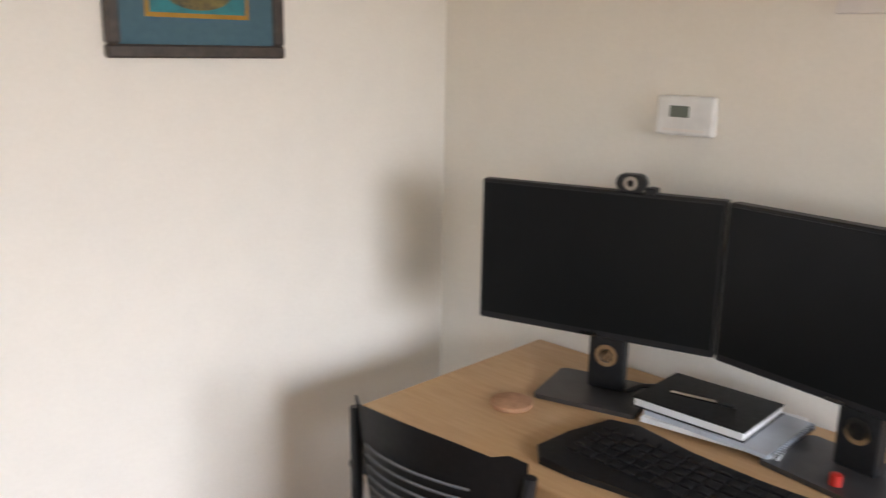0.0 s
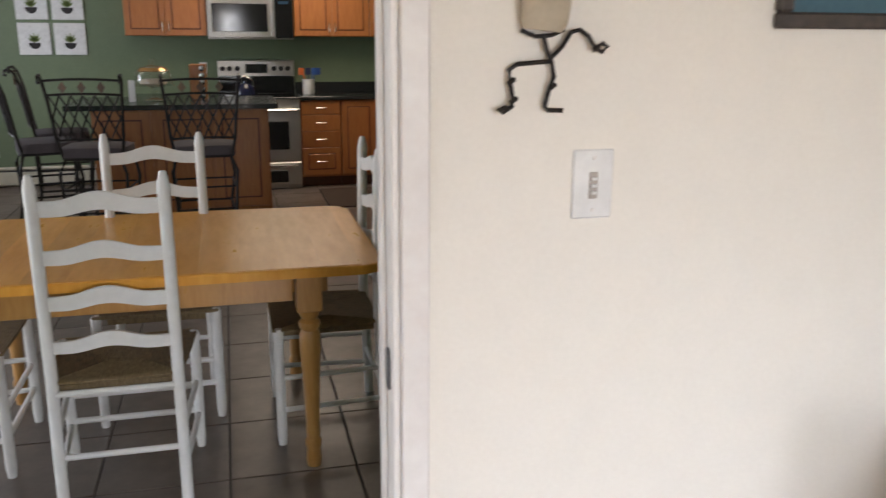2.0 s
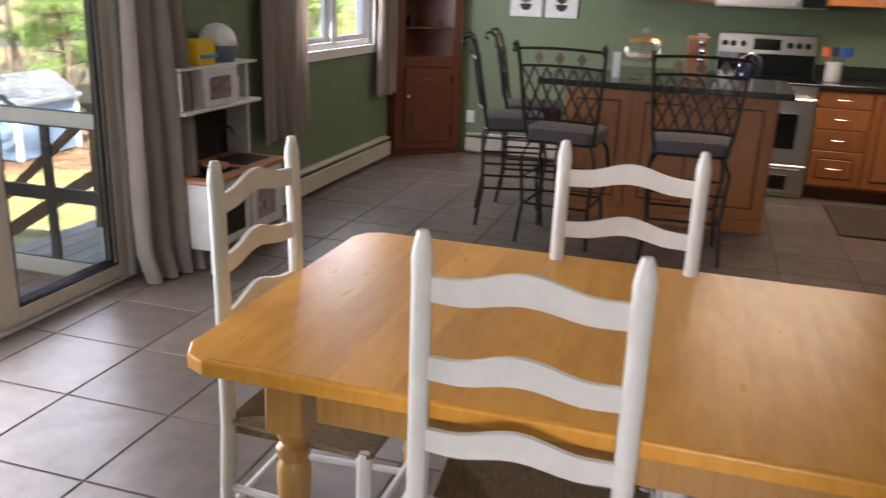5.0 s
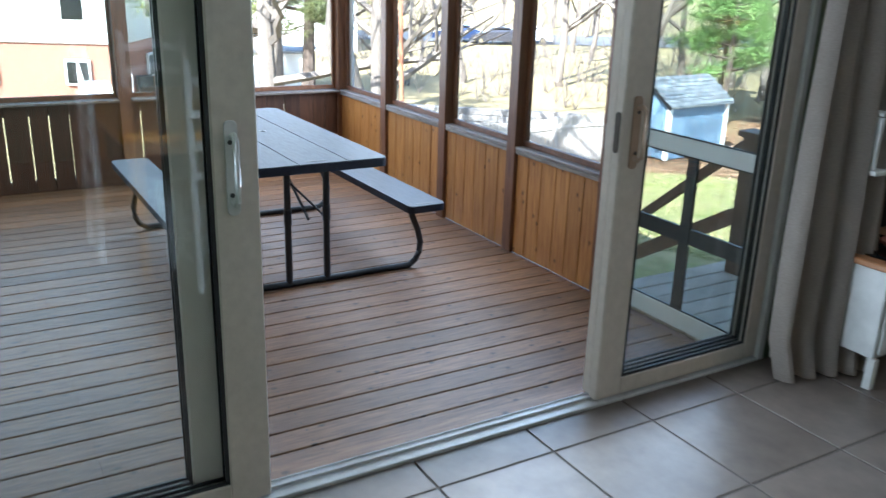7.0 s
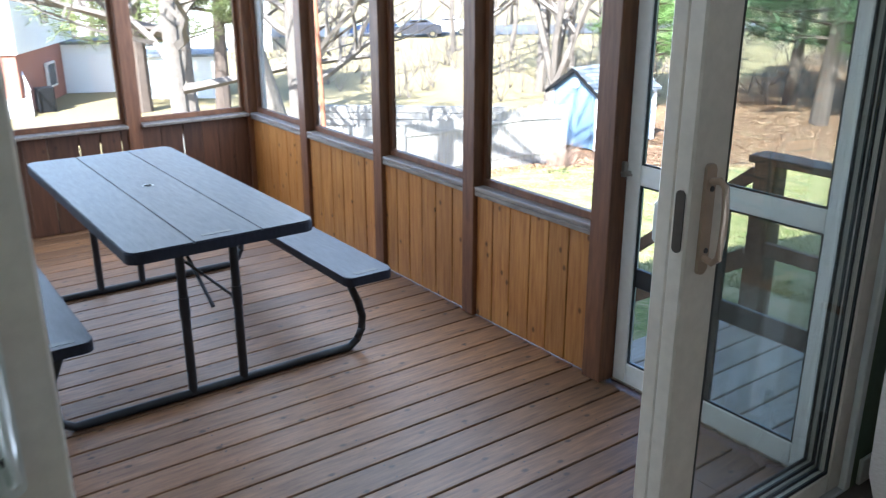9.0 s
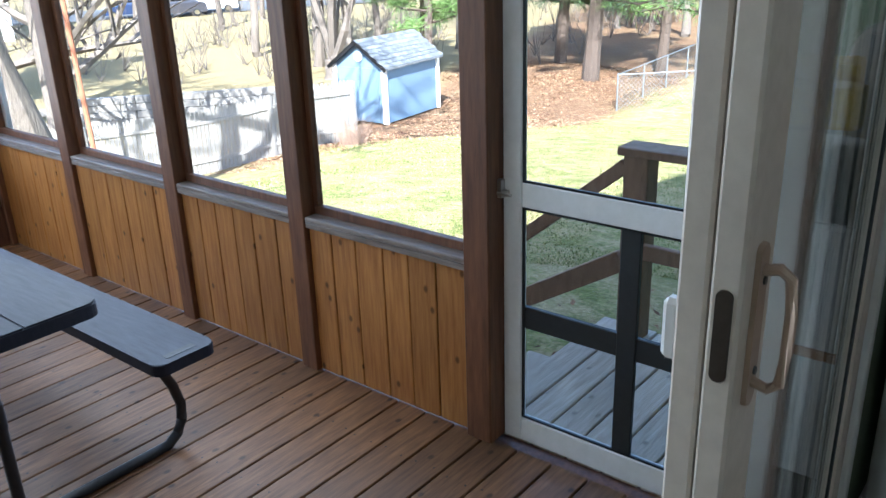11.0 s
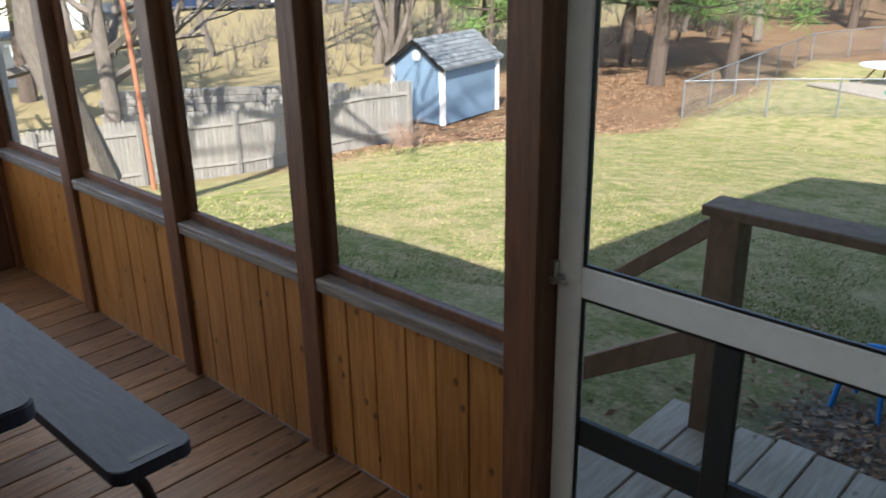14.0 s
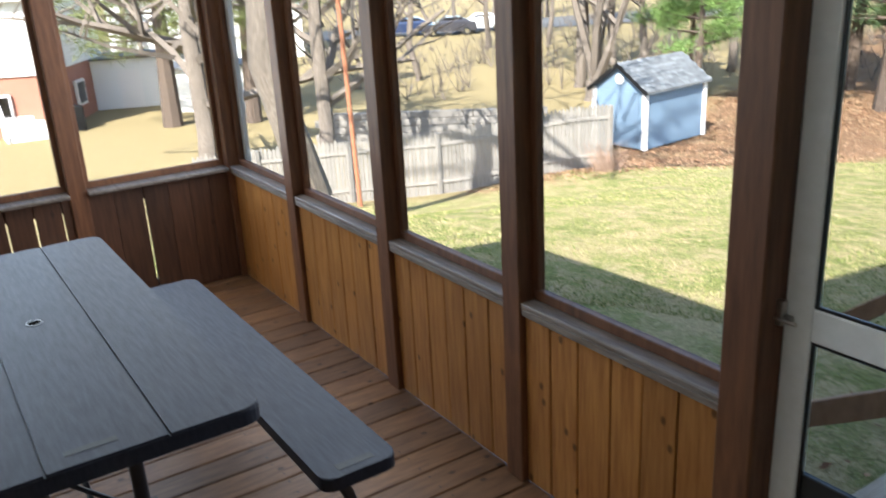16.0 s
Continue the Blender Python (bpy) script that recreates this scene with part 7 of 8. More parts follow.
BARK_DARK = surf("dark_pine_bark", (0.14, 0.10, 0.075), (0.06, 0.045, 0.035), rough=0.95, scale=6, stretch=(6, 6, 1), bump=0.9, depth=0.03)


def limb(bm, p, d, r, length, level, rnd, upness, sides=6):
    """A limb that tapers, bends and forks into finer ones."""
    n = 5 if level < 2 else 3
    pts = [p.copy()]
    for k in range(n):
        d = (d + Vector((rnd.uniform(-1, 1), rnd.uniform(-1, 1), rnd.uniform(-0.5, 1) * upness)) * (0.16 if level == 0 else 0.30)).normalized()
        pts.append(pts[-1] + d * length / n)
    tube(bm, pts, r, max(3, sides - level), r1=r * (0.55 if level == 0 else 0.35))
    if level >= 3:
        return
    kids = (7, 5, 4)[level]
    for k in range(kids):
        f = rnd.uniform(0.30 if level else 0.38, 1.0)
        i = min(n - 1, int(f * n))
        q = pts[i].lerp(pts[i + 1], f * n - i)
        a = rnd.uniform(0, math.tau)
        side = Vector((math.cos(a), math.sin(a), rnd.uniform(-0.1, 0.9)))
        limb(bm, q, (d * 0.5 + side).normalized(), r * (0.55 - 0.25 * f + 0.1), length * rnd.uniform(0.42, 0.68), level + 1, rnd, upness, sides)


def bare_tree(at, h, r, seed, label, lean=(0, 0), low=False, far=False, mat=None):
    rnd = random.Random(seed)
    z = ground_z(*at) - 0.1
    t = thing("bare_tree", (at[0], at[1], z), label, "tree", group="bare trees")
    bm = bmesh.new()
    base = Vector((at[0], at[1], z))
    if low:
        lathe(bm, [(r * 1.5, z), (r * 1.1, z + 0.3), (r, z + 0.9)], at[0], at[1], 9)
        part("trunk", bm, mat or BARK, t, soft=True)
        bm = bmesh.new()
        for k in range(6):
            a = k * 1.05 + rnd.uniform(-0.3, 0.3)
            limb(bm, base + Vector((0, 0, 0.6 + 0.1 * k)), Vector((0.45 * math.cos(a), 0.45 * math.sin(a), 1)).normalized(), r * 0.6, h * 0.75, 1, rnd, 0.7)
    else:
        tb = bmesh.new()
        pts = [base + Vector((lean[0] * f * h, lean[1] * f * h, f * h)) + Vector((rnd.uniform(-1, 1), rnd.uniform(-1, 1), 0)) * 0.02 * h * (f > 0) for f in (0, 0.03, 0.15, 0.35, 0.6, 0.85)]
        tube(tb, pts, r, 9, r1=r * 0.35)
        part("trunk", tb, mat or BARK, t, soft=True)
        for k in range(9 if not far else 7):
            f = rnd.uniform(0.18, 0.85)
            q = base + Vector((lean[0] * f * h, lean[1] * f * h, f * h))
            a = rnd.uniform(0, math.tau)
            limb(bm, q, Vector((math.cos(a), math.sin(a), rnd.uniform(0.1, 0.9))).normalized(), r * (0.5 - 0.3 * f), h * rnd.uniform(0.22, 0.42), 1, rnd, 0.5, 5)
    part("crown", bm, mat or BARK, t, "leafless branches", soft=False)
    return t


NEEDLE = surf("pine_needles", (0.17, 0.27, 0.06), (0.09, 0.16, 0.04), rough=0.7, scale=4, bump=0, wear=0.2)
NEEDLE_DARK = surf("dark_pine_needles", (0.075, 0.125, 0.045), (0.038, 0.070, 0.026), rough=0.7, scale=4, bump=0, wear=0.2)
NEEDLE_YEL = surf("yellow_green_needles", (0.18, 0.20, 0.055), (0.10, 0.12, 0.035), rough=0.7, scale=4, bump=0, wear=0.2)


def conifer(at, h, r, seed, label, mat, spread=0.30, first=0.18, clumps=7, dense=90, size=0.32):
    """A pine: whorls of drooping limbs that carry tufts of needles, with gaps between."""
    rnd = random.Random(seed)
    z = ground_z(*at) - 0.1
    t = thing("pine_tree", (at[0], at[1], z), label, "tree", group="pine trees")
    base = Vector((at[0], at[1], z))
    tb = bmesh.new()
    tube(tb, [base, base + Vector((0.02 * h, 0, 0.3 * h)), base + Vector((0, 0.02 * h, 0.65 * h)), base + Vector((0, 0, h))], r, 8, r1=0.03)
    lb, verts, faces = bmesh.new(), [], []
    lev = int(h * 1.5)
    for k in range(lev):
        f = first + (1 - first) * k / lev
        zz = f * h
        for i in range(rnd.randint(3, 5)):
            if rnd.random() < 0.12:
                continue
            a = rnd.uniform(0, math.tau)
            L = h * spread * (1 - f) ** 0.7 * rnd.uniform(0.6, 1.1) + 0.3
            d = Vector((math.cos(a), math.sin(a), rnd.uniform(-0.15, 0.25)))
            p0 = base + Vector((0, 0, zz))
            p1, p2 = p0 + d * L * 0.55, p0 + d * L + Vector((0, 0, 0.12 * L))
            tube(lb, [p0, p1, p2], 0.05 * (1.2 - f) + 0.012, 4, r1=0.01)
            for c in range(clumps):
                g = 0.30 + 0.70 * (c + rnd.random()) / clumps
                cpt = p0.lerp(p2, g) + Vector((rnd.uniform(-1, 1), rnd.uniform(-1, 1), rnd.uniform(-0.5, 0.6))) * 0.16 * L
                for q in range(dense):
                    v = Vector((rnd.gauss(0, 1), rnd.gauss(0, 1), rnd.gauss(0, 0.7))).normalized()
                    o = cpt + v * rnd.uniform(0, size)
                    w = v.cross(Vector((rnd.uniform(-1, 1), rnd.uniform(-1, 1), rnd.uniform(-1, 1)))).normalized() * size * 0.03
                    e = o + v * size * rnd.uniform(0.35, 0.7)
                    n0 = len(verts)
                    verts += [o - w, o + w, e]
                    faces.append((n0, n0 + 1, n0 + 2))
    part("trunk", tb, BARK_DARK, t, soft=True)
    part("limbs", lb, BARK_DARK, t)
    me = bpy.data.meshes.new("crown")
    me.from_pydata([v - base for v in verts], [], faces)
    me.materials.append(mat)
    o = new("crown", me)
    o.parent = t
    o["label"] = "open crown of needle tufts"
    return t


# near and middle trees
bare_tree((-30.0, 30.0), 12, 0.34, 21, "spreading leafless tree forking low behind the fence", low=True)
bare_tree((-16.6, 10.55), 20, 0.36, 22, "large grey leafless tree beyond the porch corner")
bare_tree((-27.0, 12.4), 15, 0.36, 28, "pale leafless tree on the slope")
bare_tree((-25.4, 15.2), 14, 0.30, 23, "grey leafless tree behind the fence", lean=(0.05, 0.02))
bare_tree((-29.8, 13.4), 17, 0.45, 24, "pale trunked leafless tree on the slope")
bare_tree((-22.3, 49.0), 9, 0.30, 25, "leaning leafless tree before the wood", lean=(-0.1, 0.05))
conifer((-25.5, 31.0), 9.5, 0.14, 31, "bright green young pine behind the shed", NEEDLE, spread=0.30, first=0.26, size=0.42)
conifer((-28.0, 33.5), 9, 0.14, 32, "bright green young pine behind the shed", NEEDLE, spread=0.28, first=0.3, size=0.42)
conifer((-20.1, 34.7), 15, 0.36, 33, "tall dark pine with a thick scaly trunk", NEEDLE_DARK, spread=0.30, first=0.22, size=0.5)
conifer((-18.6, 38.0), 12, 0.26, 34, "green pine at the edge of the wood", NEEDLE, spread=0.42, first=0.24, size=0.55)
conifer((-23.5, 38.0), 14, 0.30, 35, "dark pine at the edge of the wood", NEEDLE_DARK, spread=0.32, first=0.2, size=0.55)
conifer((-15.0, 66.0), 15, 0.3, 36, "dark pine behind the chain-link fence", NEEDLE_DARK, spread=0.34, first=0.3, size=0.6)
conifer((-8.0, 68.0), 15, 0.3, 37, "dark pine behind the chain-link fence", NEEDLE_DARK, spread=0.34, first=0.3, size=0.6)
conifer((-38.6, 14.6), 14, 0.42, 38, "tall yellow-green evergreen with a bare lower trunk", NEEDLE_YEL, spread=0.34, first=0.22, size=0.5)
conifer((-37.0, 17.5), 13, 0.34, 39, "yellow-green evergreen beside the grey shed", NEEDLE_YEL, spread=0.30, first=0.28, size=0.5)
for k, (x, y, m, s_) in enumerate(((-20.5, 58.0, 14, 0), (-27.0, 52.0, 13, 1), (-11.5, 74.0, 16, 0), (-3.5, 72.0, 15, 0), (-30.0, 62.0, 15, 0))):
    conifer((x, y), m, 0.3, 60 + k, "dark pine in the wood behind the lawns", NEEDLE_DARK if s_ == 0 else NEEDLE, spread=0.34, first=0.16, size=0.6, dense=60)
# distant wood
rnd = random.Random(77)
protos = []
for k in range(3):
    protos.append(bare_tree((-60 - 6 * k, 60 + 5 * k), 14 + 2 * k, 0.22 + 0.04 * k, 50 + k, "tall leafless tree in the distant wood", far=True))
for k in range(120):
    a = radians(rnd.uniform(8, 100))
    d = rnd.uniform(38, 110)
    x, y = -4 - d * math.sin(a), 5 + d * math.cos(a)
    if x > -26 and y < 62 or (x < -55 and x > -80 and 36 < y < 52) or (y < 22 and d < 60):
        continue
    copy_thing(rnd.choice(protos), Matrix.Translation((x, y, ground_z(x, y) - 0.2)) @ Matrix.Rotation(rnd.uniform(0, 6.28), 4, "Z"))
# brush along the wood's edge
b = bmesh.new()
for k in range(1700):
    a = radians(rnd.uniform(5, 95))
    d = rnd.uniform(36, 120)
    x, y = -4 - d * math.sin(a), 5 + d * math.cos(a)
    if x > -24 and y < 62 or (d < 62 and y < 24) or (d < 70 and 55 < -x and 36 < y < 52):
        continue
    z = ground_z(x, y)
    for q in range(5):
        tube(b, [(x, y, z), (x + rnd.uniform(-0.8, 0.8), y + rnd.uniform(-0.8, 0.8), z + rnd.uniform(0.5, 2.0))], 0.022, 3, r1=0.008)
solo("brush", b, BARK, "thin leafless brush in the wood", "brush", kind="stuff")
# shrub at the fence's end
b = bmesh.new()
for k in range(170):
    a, l = rnd.uniform(0, math.tau), rnd.uniform(0.3, 0.75)
    p = Vector((-19.0 + rnd.gauss(0, 0.18), 20.0 + rnd.gauss(0, 0.18), 0))
    z = ground_z(p.x, p.y)
    d = Vector((math.cos(a) * 0.6, math.sin(a) * 0.6, 1)) * l
    tube(b, [(p.x, p.y, z), Vector((p.x, p.y, z)) + d * 0.6, Vector((p.x, p.y, z)) + d + Vector((rnd.uniform(-0.1, 0.1), rnd.uniform(-0.1, 0.1), 0))], 0.007, 3, r1=0.003)
solo("shrub", b, surf("dry_twigs", (0.32, 0.21, 0.15), rough=0.9), "small leafless shrub at the fence end", "shrub", at=(-19.0, 20.0, ground_z(-19, 20)))
# fallen leaves about the shed, under the pines and in the bed by the landing


def island_mat(name, cols):
    """Dry or fresh blades, each with a tone of its own."""
    m = bpy.data.materials.new(name)
    m.use_nodes = True
    nd, ln = m.node_tree.nodes, m.node_tree.links
    geo, ramp = nd.new("ShaderNodeNewGeometry"), nd.new("ShaderNodeValToRGB")
    ln.new(geo.outputs["Random Per Island"], ramp.inputs[0])
    while len(ramp.color_ramp.elements) < len(cols):
        ramp.color_ramp.elements.new(0.5)
    for k, (e, c) in enumerate(zip(ramp.color_ramp.elements, cols)):
        e.position, e.color = k / (len(cols) - 1), (*c, 1)
    ln.new(ramp.outputs[0], nd["Principled BSDF"].inputs["Base Color"])
    nd["Principled BSDF"].inputs["Roughness"].default_value = 0.9
    nd["Principled BSDF"].inputs["Specular IOR Level"].default_value = 0.15
    return m


LEAF = island_mat("fallen_leaf", ((0.08, 0.040, 0.022), (0.19, 0.100, 0.055), (0.29, 0.170, 0.097), (0.43, 0.30, 0.19)))
# loose blades standing out of the lawn
GRASS = island_mat("grass_blade", ((0.06, 0.09, 0.02), (0.13, 0.155, 0.04), (0.24, 0.24, 0.085), (0.46, 0.38, 0.20)))
lv, lf = [], []
while len(lf) < 110000:
    d = 7.5 + 27 * rnd.random() ** 1.4
    a = radians(rnd.uniform(-4, 75))
    x, y = -4 - d * math.sin(a), 4 + d * math.cos(a)
    if y < 7.9 and x > -9.6 or math.hypot(x + 3.9, y - 9.5) < 0.9 or (-x + 0.376 * y - 27.6 > 0 and -x - 0.07 * y - 15.4 > 0) or noise.noise((x * 0.9, y * 0.9, 3)) < -0.25:
        continue
    s = rnd.uniform(0.015, 0.04)
    a = rnd.uniform(0, math.tau)
    c = Vector((x, y, ground_z(x, y) + 0.07 * noise.noise((x * 0.25, y * 0.25, 0)) - 0.012))
    w = Vector((math.cos(a), math.sin(a), 0)) * 0.006 * (1 + d / 15)
    n0 = len(lv)
    lv += [c - w, c + w, c + Vector((rnd.gauss(0, 0.5), rnd.gauss(0, 0.5), 1)) * s]
    lf.append((n0, n0 + 1, n0 + 2))
me = bpy.data.meshes.new("grass")
me.from_pydata(lv, [], lf)
me.materials.append(GRASS)
tagged(new("grass", me), "thin green and straw-coloured grass blades", "grass", kind="stuff")
lv, lf = [], []
for k in range(44500):
    if k < 42000:
        x, y = rnd.uniform(-27, -15.5), rnd.uniform(17, 38)
        if -x + 0.376 * y - 26.2 + rnd.gauss(0, 0.8) < 0 or -x - 0.07 * y - 14.2 < 0:
            continue
        s = rnd.uniform(0.025, 0.055)
    else:
        x, y = rnd.gauss(-4.1, 0.75), rnd.gauss(9.6, 0.7)
        s = rnd.uniform(0.018, 0.04)
    z = ground_z(x, y) + 0.07 * noise.noise((x * 0.25, y * 0.25, 0)) + rnd.uniform(0.0, 0.03)
    a = rnd.uniform(0, math.tau)
    u = Vector((math.cos(a), math.sin(a), rnd.uniform(-0.5, 0.5))) * s
    w = Vector((-math.sin(a), math.cos(a), rnd.uniform(-0.5, 0.5))) * s * 0.6
    c = Vector((x, y, z))
    n0 = len(lv)
    lv += [c - u, c - w, c + u, c + w]
    lf.append((n0, n0 + 1, n0 + 2, n0 + 3))
me = bpy.data.meshes.new("fallen_leaves")
me.from_pydata(lv, [], lf)
me.materials.append(LEAF)
tagged(new("fallen_leaves", me), "dry brown fallen leaves on the ground", "leaves", kind="stuff")
# rust-coloured pole
z = ground_z(-21.55, 14.16)
solo("marker_pole", tube(bmesh.new(), [(-21.55, 14.16, z - 0.1), (-21.59, 14.07, z + 4.4), (-21.64, 13.97, z + 9.0)], 0.06, 8, r1=0.05), surf("rust_pole", (0.34, 0.13, 0.065), rough=0.8, scale=8), "leaning rust-coloured pole before the fence", "pole", soft=True, at=(-21.55, 14.16, z))
# low grey wall behind the fence
b = bmesh.new()
W0, W1 = Vector((-26.0, 24.0, 0)), Vector((-36.0, 12.0, 0))
wd = (W1 - W0).normalized()
wall_r = thing("retaining_wall", (W0.x, W0.y, ground_z(W0.x, W0.y)), "low grey timber retaining wall behind the fence", "wall", kind="structure")
for c in range(5):
    for i in range(3):
        p, q = W0 + wd * (2.6 * i + 0.5 * (c % 2)), W0 + wd * (2.6 * i + 2.58 + 0.5 * (c % 2))
        z = ground_z(-30, 18) + 0.1 + 0.25 * c
        part("timber", obox(bmesh.new(), (p.x, p.y, z), (q.x, q.y, z), 0.24, 0.235, 0.01), FENCE, wall_r)

# ---- parked cars, road, houses far off ----
def car(at, turn_z, paint, label):
    t = thing("parked_car", (0, 0, 0), label, "car", group="parked cars")
    prof = [(-2.2, 0.35), (-2.25, 0.75), (-1.7, 0.95), (-1.0, 1.05), (-0.4, 1.48), (0.9, 1.50), (1.7, 1.10), (2.15, 1.0), (2.25, 0.5), (2.2, 0.35)]
    b = bmesh.new()
    l = [b.verts.new((x, -0.85 + (0.12 if z > 1.1 else 0), z)) for x, z in prof]
    r = [b.verts.new((x, 0.85 - (0.12 if z > 1.1 else 0), z)) for x, z in prof]
    b.faces.new(l)
    b.faces.new(r)
    for k in range(len(prof)):
        b.faces.new((l[k], l[(k + 1) % len(prof)], r[(k + 1) % len(prof)], r[k]))
    body = part("body", b, paint, t)
    for sy in (-1, 1):
        b = bmesh.new()
        b.faces.new([b.verts.new((x, sy * 0.80, z)) for x, z in ((-0.85, 1.08), (-0.35, 1.40), (0.85, 1.42), (1.5, 1.12))])
        part("side_window", b, BLACKGLASS, body)
        for x in (-1.4, 1.4):
            w = turn(lathe(bmesh.new(), [(0.31, -0.1), (0.33, 0), (0.31, 0.1)], n=16), pose(x, sy * 0.78, 0.33, 90, 0, 0))
            wh = part("wheel", w, RUB, t)
            part("rim", turn(lathe(bmesh.new(), [(0.19, -0.115), (0.19, 0.115)], n=14), pose(x, sy * 0.78, 0.33, 90, 0, 0)), CHROME, wh)
    b = bmesh.new()
    b.faces.new([b.verts.new(p) for p in ((-1.02, -0.72, 1.08), (-0.44, -0.66, 1.47), (-0.44, 0.66, 1.47), (-1.02, 0.72, 1.08))])
    part("windscreen", b, BLACKGLASS, body)
    t.matrix_basis = pose(at[0], at[1], ground_z(*at) + 0.02, 0, 0, turn_z)


PAINTS = [surf("dark_blue_car_paint", (0.015, 0.03, 0.08), rough=0.2, coat=0.6, bump=0), surf("dark_grey_car_paint", (0.04, 0.04, 0.05), rough=0.2, coat=0.6, bump=0), surf("white_car_paint", (0.70, 0.70, 0.70), rough=0.25, coat=0.6, bump=0)]
car((-66.0, 42.8), 60, PAINTS[0], "dark blue car parked at the far road")
car((-63.0, 45.0), 60, PAINTS[1], "dark grey car parked at the far road")
car((-63.5, 48.5), 55, PAINTS[2], "white car parked at the far road")
b = bmesh.new()
ra = [Vector((-90, 10, 0)), Vector((-76, 34, 0)), Vector((-66, 52, 0)), Vector((-52, 78, 0))]
lo = [b.verts.new((p.x - 4.5, p.y + 2.2, ground_z(p.x - 4.5, p.y + 2.2) + 0.06)) for p in ra]
hi = [b.verts.new((p.x + 4.5, p.y - 2.2, ground_z(p.x + 4.5, p.y - 2.2) + 0.06)) for p in ra]
for k in range(3):
    b.faces.new((lo[k], lo[k + 1], hi[k + 1], hi[k]))
structure("road", b, surf("asphalt", (0.10, 0.10, 0.10), rough=0.9, scale=4), "grey asphalt road far off", "road")


def house(at, w, d, h, rise, turn_z, wall_mat, label, low_mat=None, windows=3):
    t = thing("house", (0, 0, 0), label, "house", group="neighbouring houses")
    part("wall", bx(-w / 2, w / 2, -d / 2, d / 2, h * 0.45 if low_mat else -0.3, h), wall_mat, t)
    if low_mat:
        part("lower_wall", bx(-w / 2 + 0.1, w / 2 - 0.1, -d / 2 + 0.1, d / 2 - 0.1, -0.3, h * 0.45), low_mat, t, "brick lower storey")
    b = bmesh.new()
    pr = [(-d / 2 - 0.4, h), (0, h + rise), (d / 2 + 0.4, h), (0, h + rise - 0.15)]
    l = [b.verts.new((-w / 2 - 0.3, y, z)) for y, z in pr]
    r = [b.verts.new((w / 2 + 0.3, y, z)) for y, z in pr]
    b.faces.new(l)
    b.faces.new(r)
    for k in range(4):
        b.faces.new((l[k], l[(k + 1) % 4], r[(k + 1) % 4], r[k]))
    part("roof", b, ROOFS, t)
    part("fascia", bx(-w / 2 - 0.3, w / 2 + 0.3, -d / 2 - 0.42, -d / 2 - 0.36, h - 0.12, h + 0.10), TRIM, t)
    rowsz = (h * 0.22, h * 0.72) if low_mat else (h * 0.55,)
    for zc in rowsz:
        for i in range(windows):
            x = -w / 2 + w * (i + 0.5) / windows
            for sy in (-1, 1):
                wn_ = part("window", bx(x - 0.55, x + 0.55, sy * d / 2 - 0.06, sy * d / 2 + 0.06, zc - 0.55, zc + 0.55, 0.01), TRIM, t)
                part("pane", bx(x - 0.46, x + 0.46, sy * (d / 2 + 0.065) - 0.004, sy * (d / 2 + 0.065) + 0.004, zc - 0.46, zc + 0.46), BLACKGLASS, wn_)
        for sx in (-1, 1):
            wn_ = part("window", bx(sx * w / 2 - 0.06, sx * w / 2 + 0.06, -0.6, 0.6, zc - 0.55, zc + 0.55, 0.01), TRIM, t)
            part("pane", bx(sx * (w / 2 + 0.065) - 0.004, sx * (w / 2 + 0.065) + 0.004, -0.5, 0.5, zc - 0.46, zc + 0.46), BLACKGLASS, wn_)
    t.matrix_basis = pose(at[0], at[1], ground_z(*at), 0, 0, turn_z)
    return t


SIDING = surf("white_siding", (0.78, 0.78, 0.76), rough=0.6, scale=3, stretch=(1, 1, 20), bump=0.2)
BRICK = surf("red_brick_wall", (0.34, 0.15, 0.10), (0.26, 0.11, 0.075), rough=0.85, scale=14, stretch=(1, 1, 3), bump=0.3)
house((-47.0, 7.0), 12, 8, 5.4, 2.4, 62, SIDING, "white sided house over a brick lower storey", low_mat=BRICK)
house((-36.0, 80.0), 11, 7, 3.6, 2.2, 20, BRICK, "dark red brick house behind the pines")
house((-66.0, 26.0), 13, 8, 4.6, 2.4, 66, SIDING, "white house beyond the road")
# white deck steps before the white house
ds = thing("deck_steps", (-40.3, 9.6, ground_z(-40.3, 9.6)), "white railed steps before the white house", "steps")
zz0 = ground_z(-40.3, 9.6)
for k in range(4):
    part("tread", bx(-41.4 + 0.3 * k, -41.1 + 0.3 * k, 8.6, 10.6, zz0 - 0.1, zz0 + 0.85 - 0.2 * k), TRIM, ds)
for yy in (8.6, 10.6):
    part("rail", obox(bmesh.new(), (-41.4, yy, zz0 + 1.75), (-40.1, yy, zz0 + 1.05), 0.06, 0.09), TRIM, ds)
    for k in range(4):
        part("baluster", bx(-41.4 + 0.4 * k, -41.34 + 0.4 * k, yy - 0.03, yy + 0.03, zz0, zz0 + 1.75 - 0.22 * k), TRIM, ds)
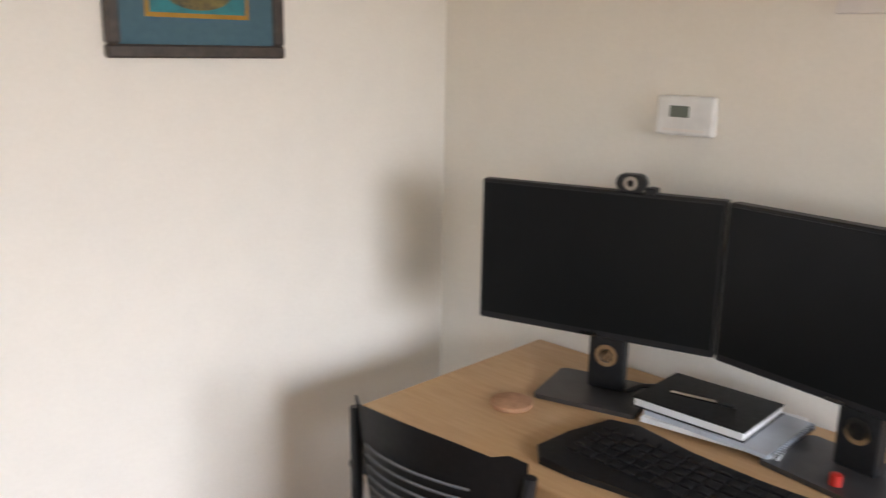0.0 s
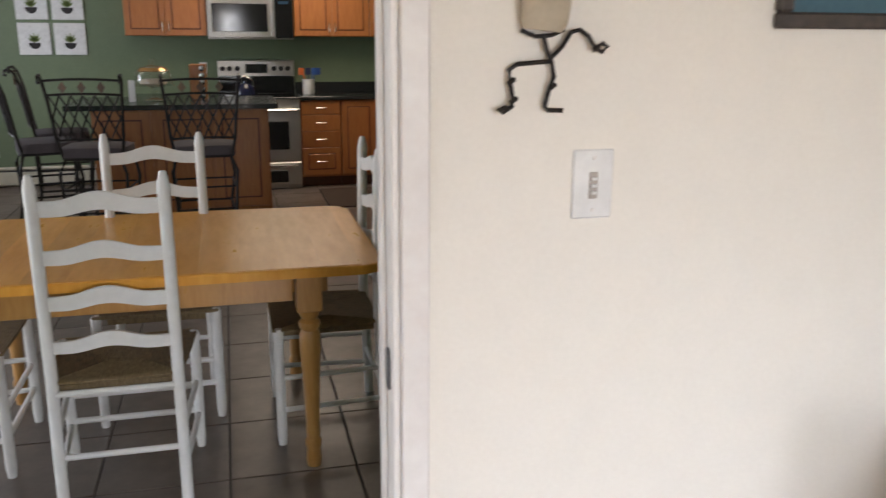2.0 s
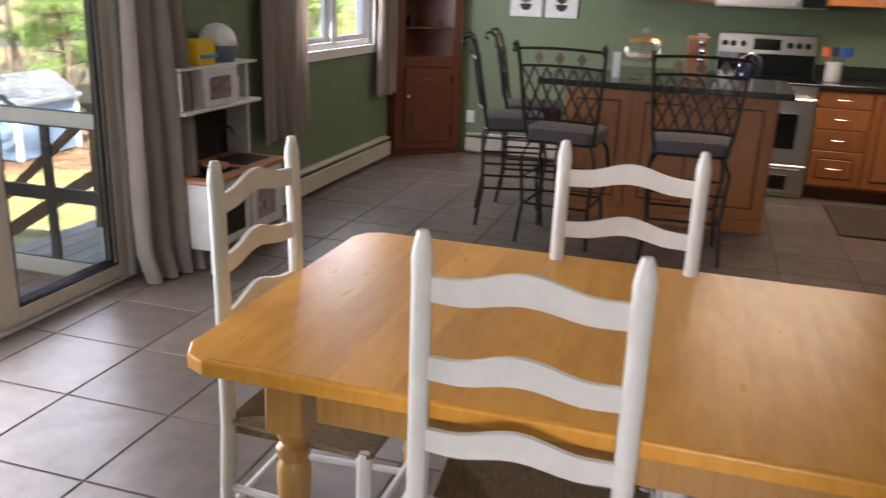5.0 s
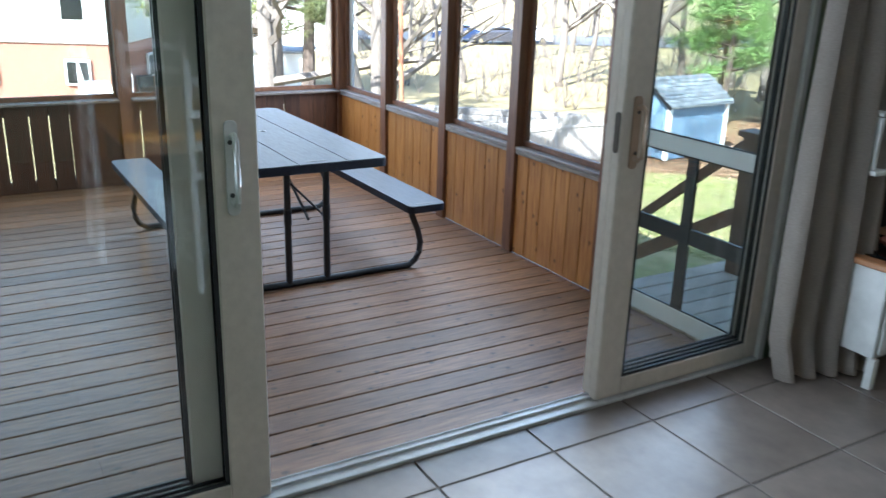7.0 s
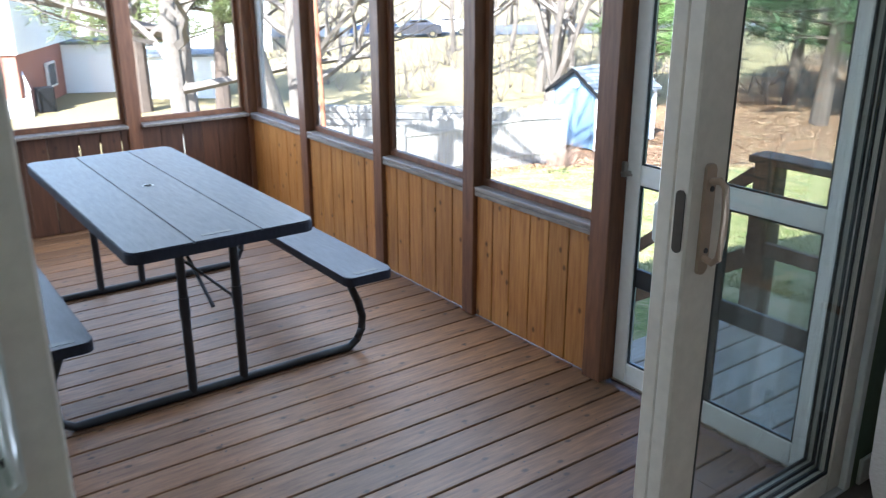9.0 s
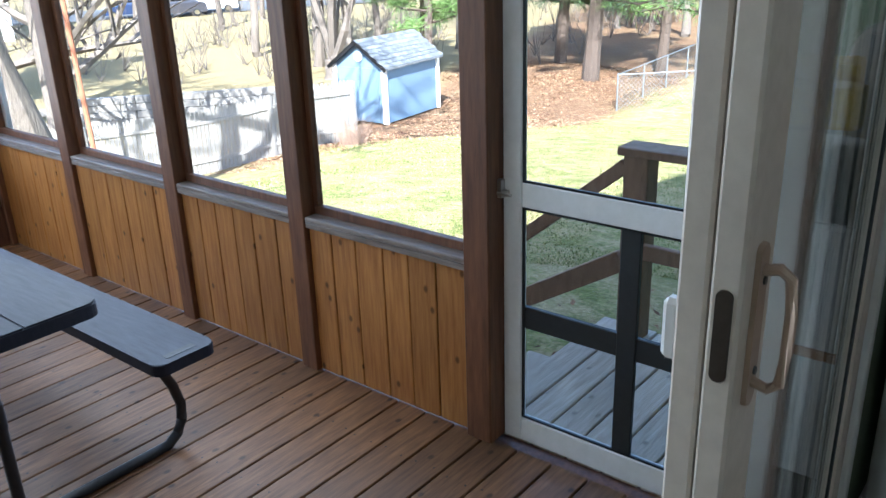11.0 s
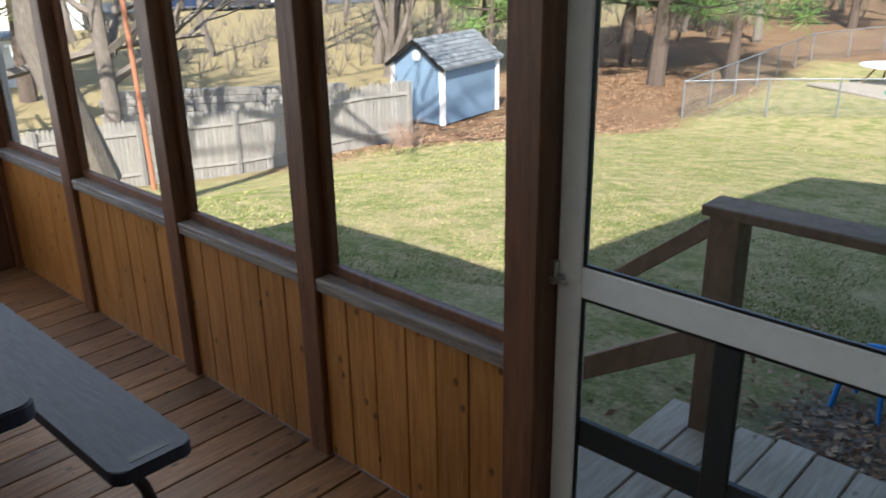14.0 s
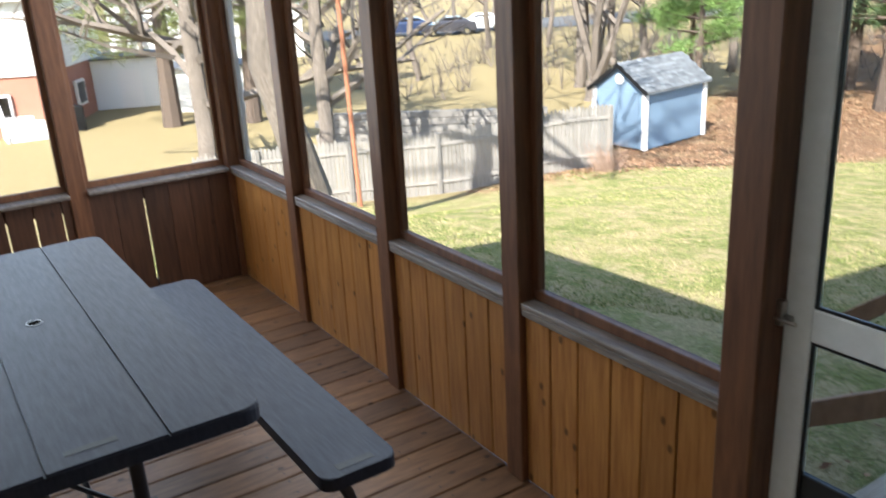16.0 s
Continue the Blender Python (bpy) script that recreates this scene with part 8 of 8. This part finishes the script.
# white shed wall and grey shed under the evergreens
for at, w, d, h, tz, mt, lb in (((-47.0, 15.4), 5.5, 3.0, 2.3, 68, SIDING, "long white outbuilding beyond the lawn"), ((-42.5, 17.8), 3.6, 2.6, 1.9, 60, SIDING, "low white outbuilding under the evergreens")):
    t = thing("outbuilding", (0, 0, 0), lb, "outbuilding")
    part("wall", bx(-w / 2, w / 2, -d / 2, d / 2, -0.2, h), mt, t)
    b = slab(bmesh.new(), [(-w / 2 - 0.2, -d / 2 - 0.2), (w / 2 + 0.2, -d / 2 - 0.2), (w / 2 + 0.2, d / 2 + 0.2), (-w / 2 - 0.2, d / 2 + 0.2)], h, h + 0.12)
    part("roof", b, ROOFS, t)
    part("door", bx(-0.5, 0.5, -d / 2 - 0.03, -d / 2 + 0.02, 0, 1.8), TRIM, t)
    t.matrix_basis = pose(at[0], at[1], ground_z(*at), 0, 0, tz)
solo("bin", slab(bmesh.new(), rounded(-41.6, -40.9, 11.0, 11.7, 0.1), ground_z(-41, 11.3), ground_z(-41, 11.3) + 1.0), PLASTIC_BLACK, "dark square bin on the grass by the white house", "bin", at=(-41.2, 11.3, ground_z(-41, 11.3)))
# tall trunks added to the south, out of sight behind the house, block low sky
b = bmesh.new()
for k in range(60):
    x = -60 + 2 * k
    tube(b, [(x, -26 + rnd.uniform(-2, 2), -2), (x + rnd.uniform(-1, 1), -26, 5.0 + rnd.uniform(0, 3))], 1.3, 5, r1=0.7)
solo("south_wood", b, BARK_DARK, "unseen dark trunks added behind the house to block low sky", "woods", kind="stuff")

# ---- floor tiles and deck boards ----
TS, GW = 0.4505, 0.0085
shared = {}
for i in range(-1, 12):
    for j in range(-4, 14):
        x0, x1 = -3.557 + TS * i, -3.557 + TS * (i + 1)
        y0, y1 = 4.822 + TS * j, 4.822 + TS * (j + 1)
        x0, x1, y0, y1 = max(x0 + GW / 2, XW + 0.002), min(x1 - GW / 2, XE - 0.002), max(y0 + GW / 2, Y2 + 0.0), min(y1 - GW / 2, YN - 0.002)
        if x1 - x0 < 0.02 or y1 - y0 < 0.02:
            continue
        key = (round(x1 - x0, 3), round(y1 - y0, 3))
        if key not in shared:
            shared[key] = finish(bx(-key[0] / 2, key[0] / 2, -key[1] / 2, key[1] / 2, -0.006, 0, 0.0018), "tile")
            shared[key].materials.append(TILE)
        t = new("tile", shared[key])
        t.location = ((x0 + x1) / 2, (y0 + y1) / 2, 0.0)
        t.parent = floor_tiles
# porch boards run along y
BW, BG = 0.1427, 0.008
rnd = random.Random(11)
nb = 34
bshared = {}
for i in range(nb + 1):
    x1 = -3.962 - BW * (i - 1)
    if x1 < PX - 0.03:
        break
    for a, c in ((PYS, PY + 0.005),):
        key = round(c - a, 3)
        if key not in bshared:
            bshared[key] = finish(bx(-(BW - BG) / 2, (BW - BG) / 2, -key / 2, key / 2, -0.027, 0, 0.003), "deck_board")
            bshared[key].materials.append(DECK)
        t = new("board", bshared[key])
        t.location = (x1 - BW / 2, (a + c) / 2, PF)
        t.parent = porch_floor
# nail heads in pairs over each joist
b = bmesh.new()
for i in range(nb + 1):
    x1 = -3.962 - BW * (i - 1)
    if x1 < PX:
        break
    for j in range(10):
        y = PYS + 0.2 + 0.43 * j
        for dx in (0.032, BW - 0.032):
            cx, cy = x1 - dx + rnd.uniform(-0.006, 0.006), y + rnd.uniform(-0.01, 0.01)
            f = b.faces.new([b.verts.new((cx + 0.0045 * math.cos(k * 1.0472), cy + 0.0045 * math.sin(k * 1.0472), PF + 0.0006)) for k in range(6)])
nails = solo("nail_head", b, RUB, "dark nail heads in the deck boards", "nails", kind="stuff")
nails.parent = porch_floor
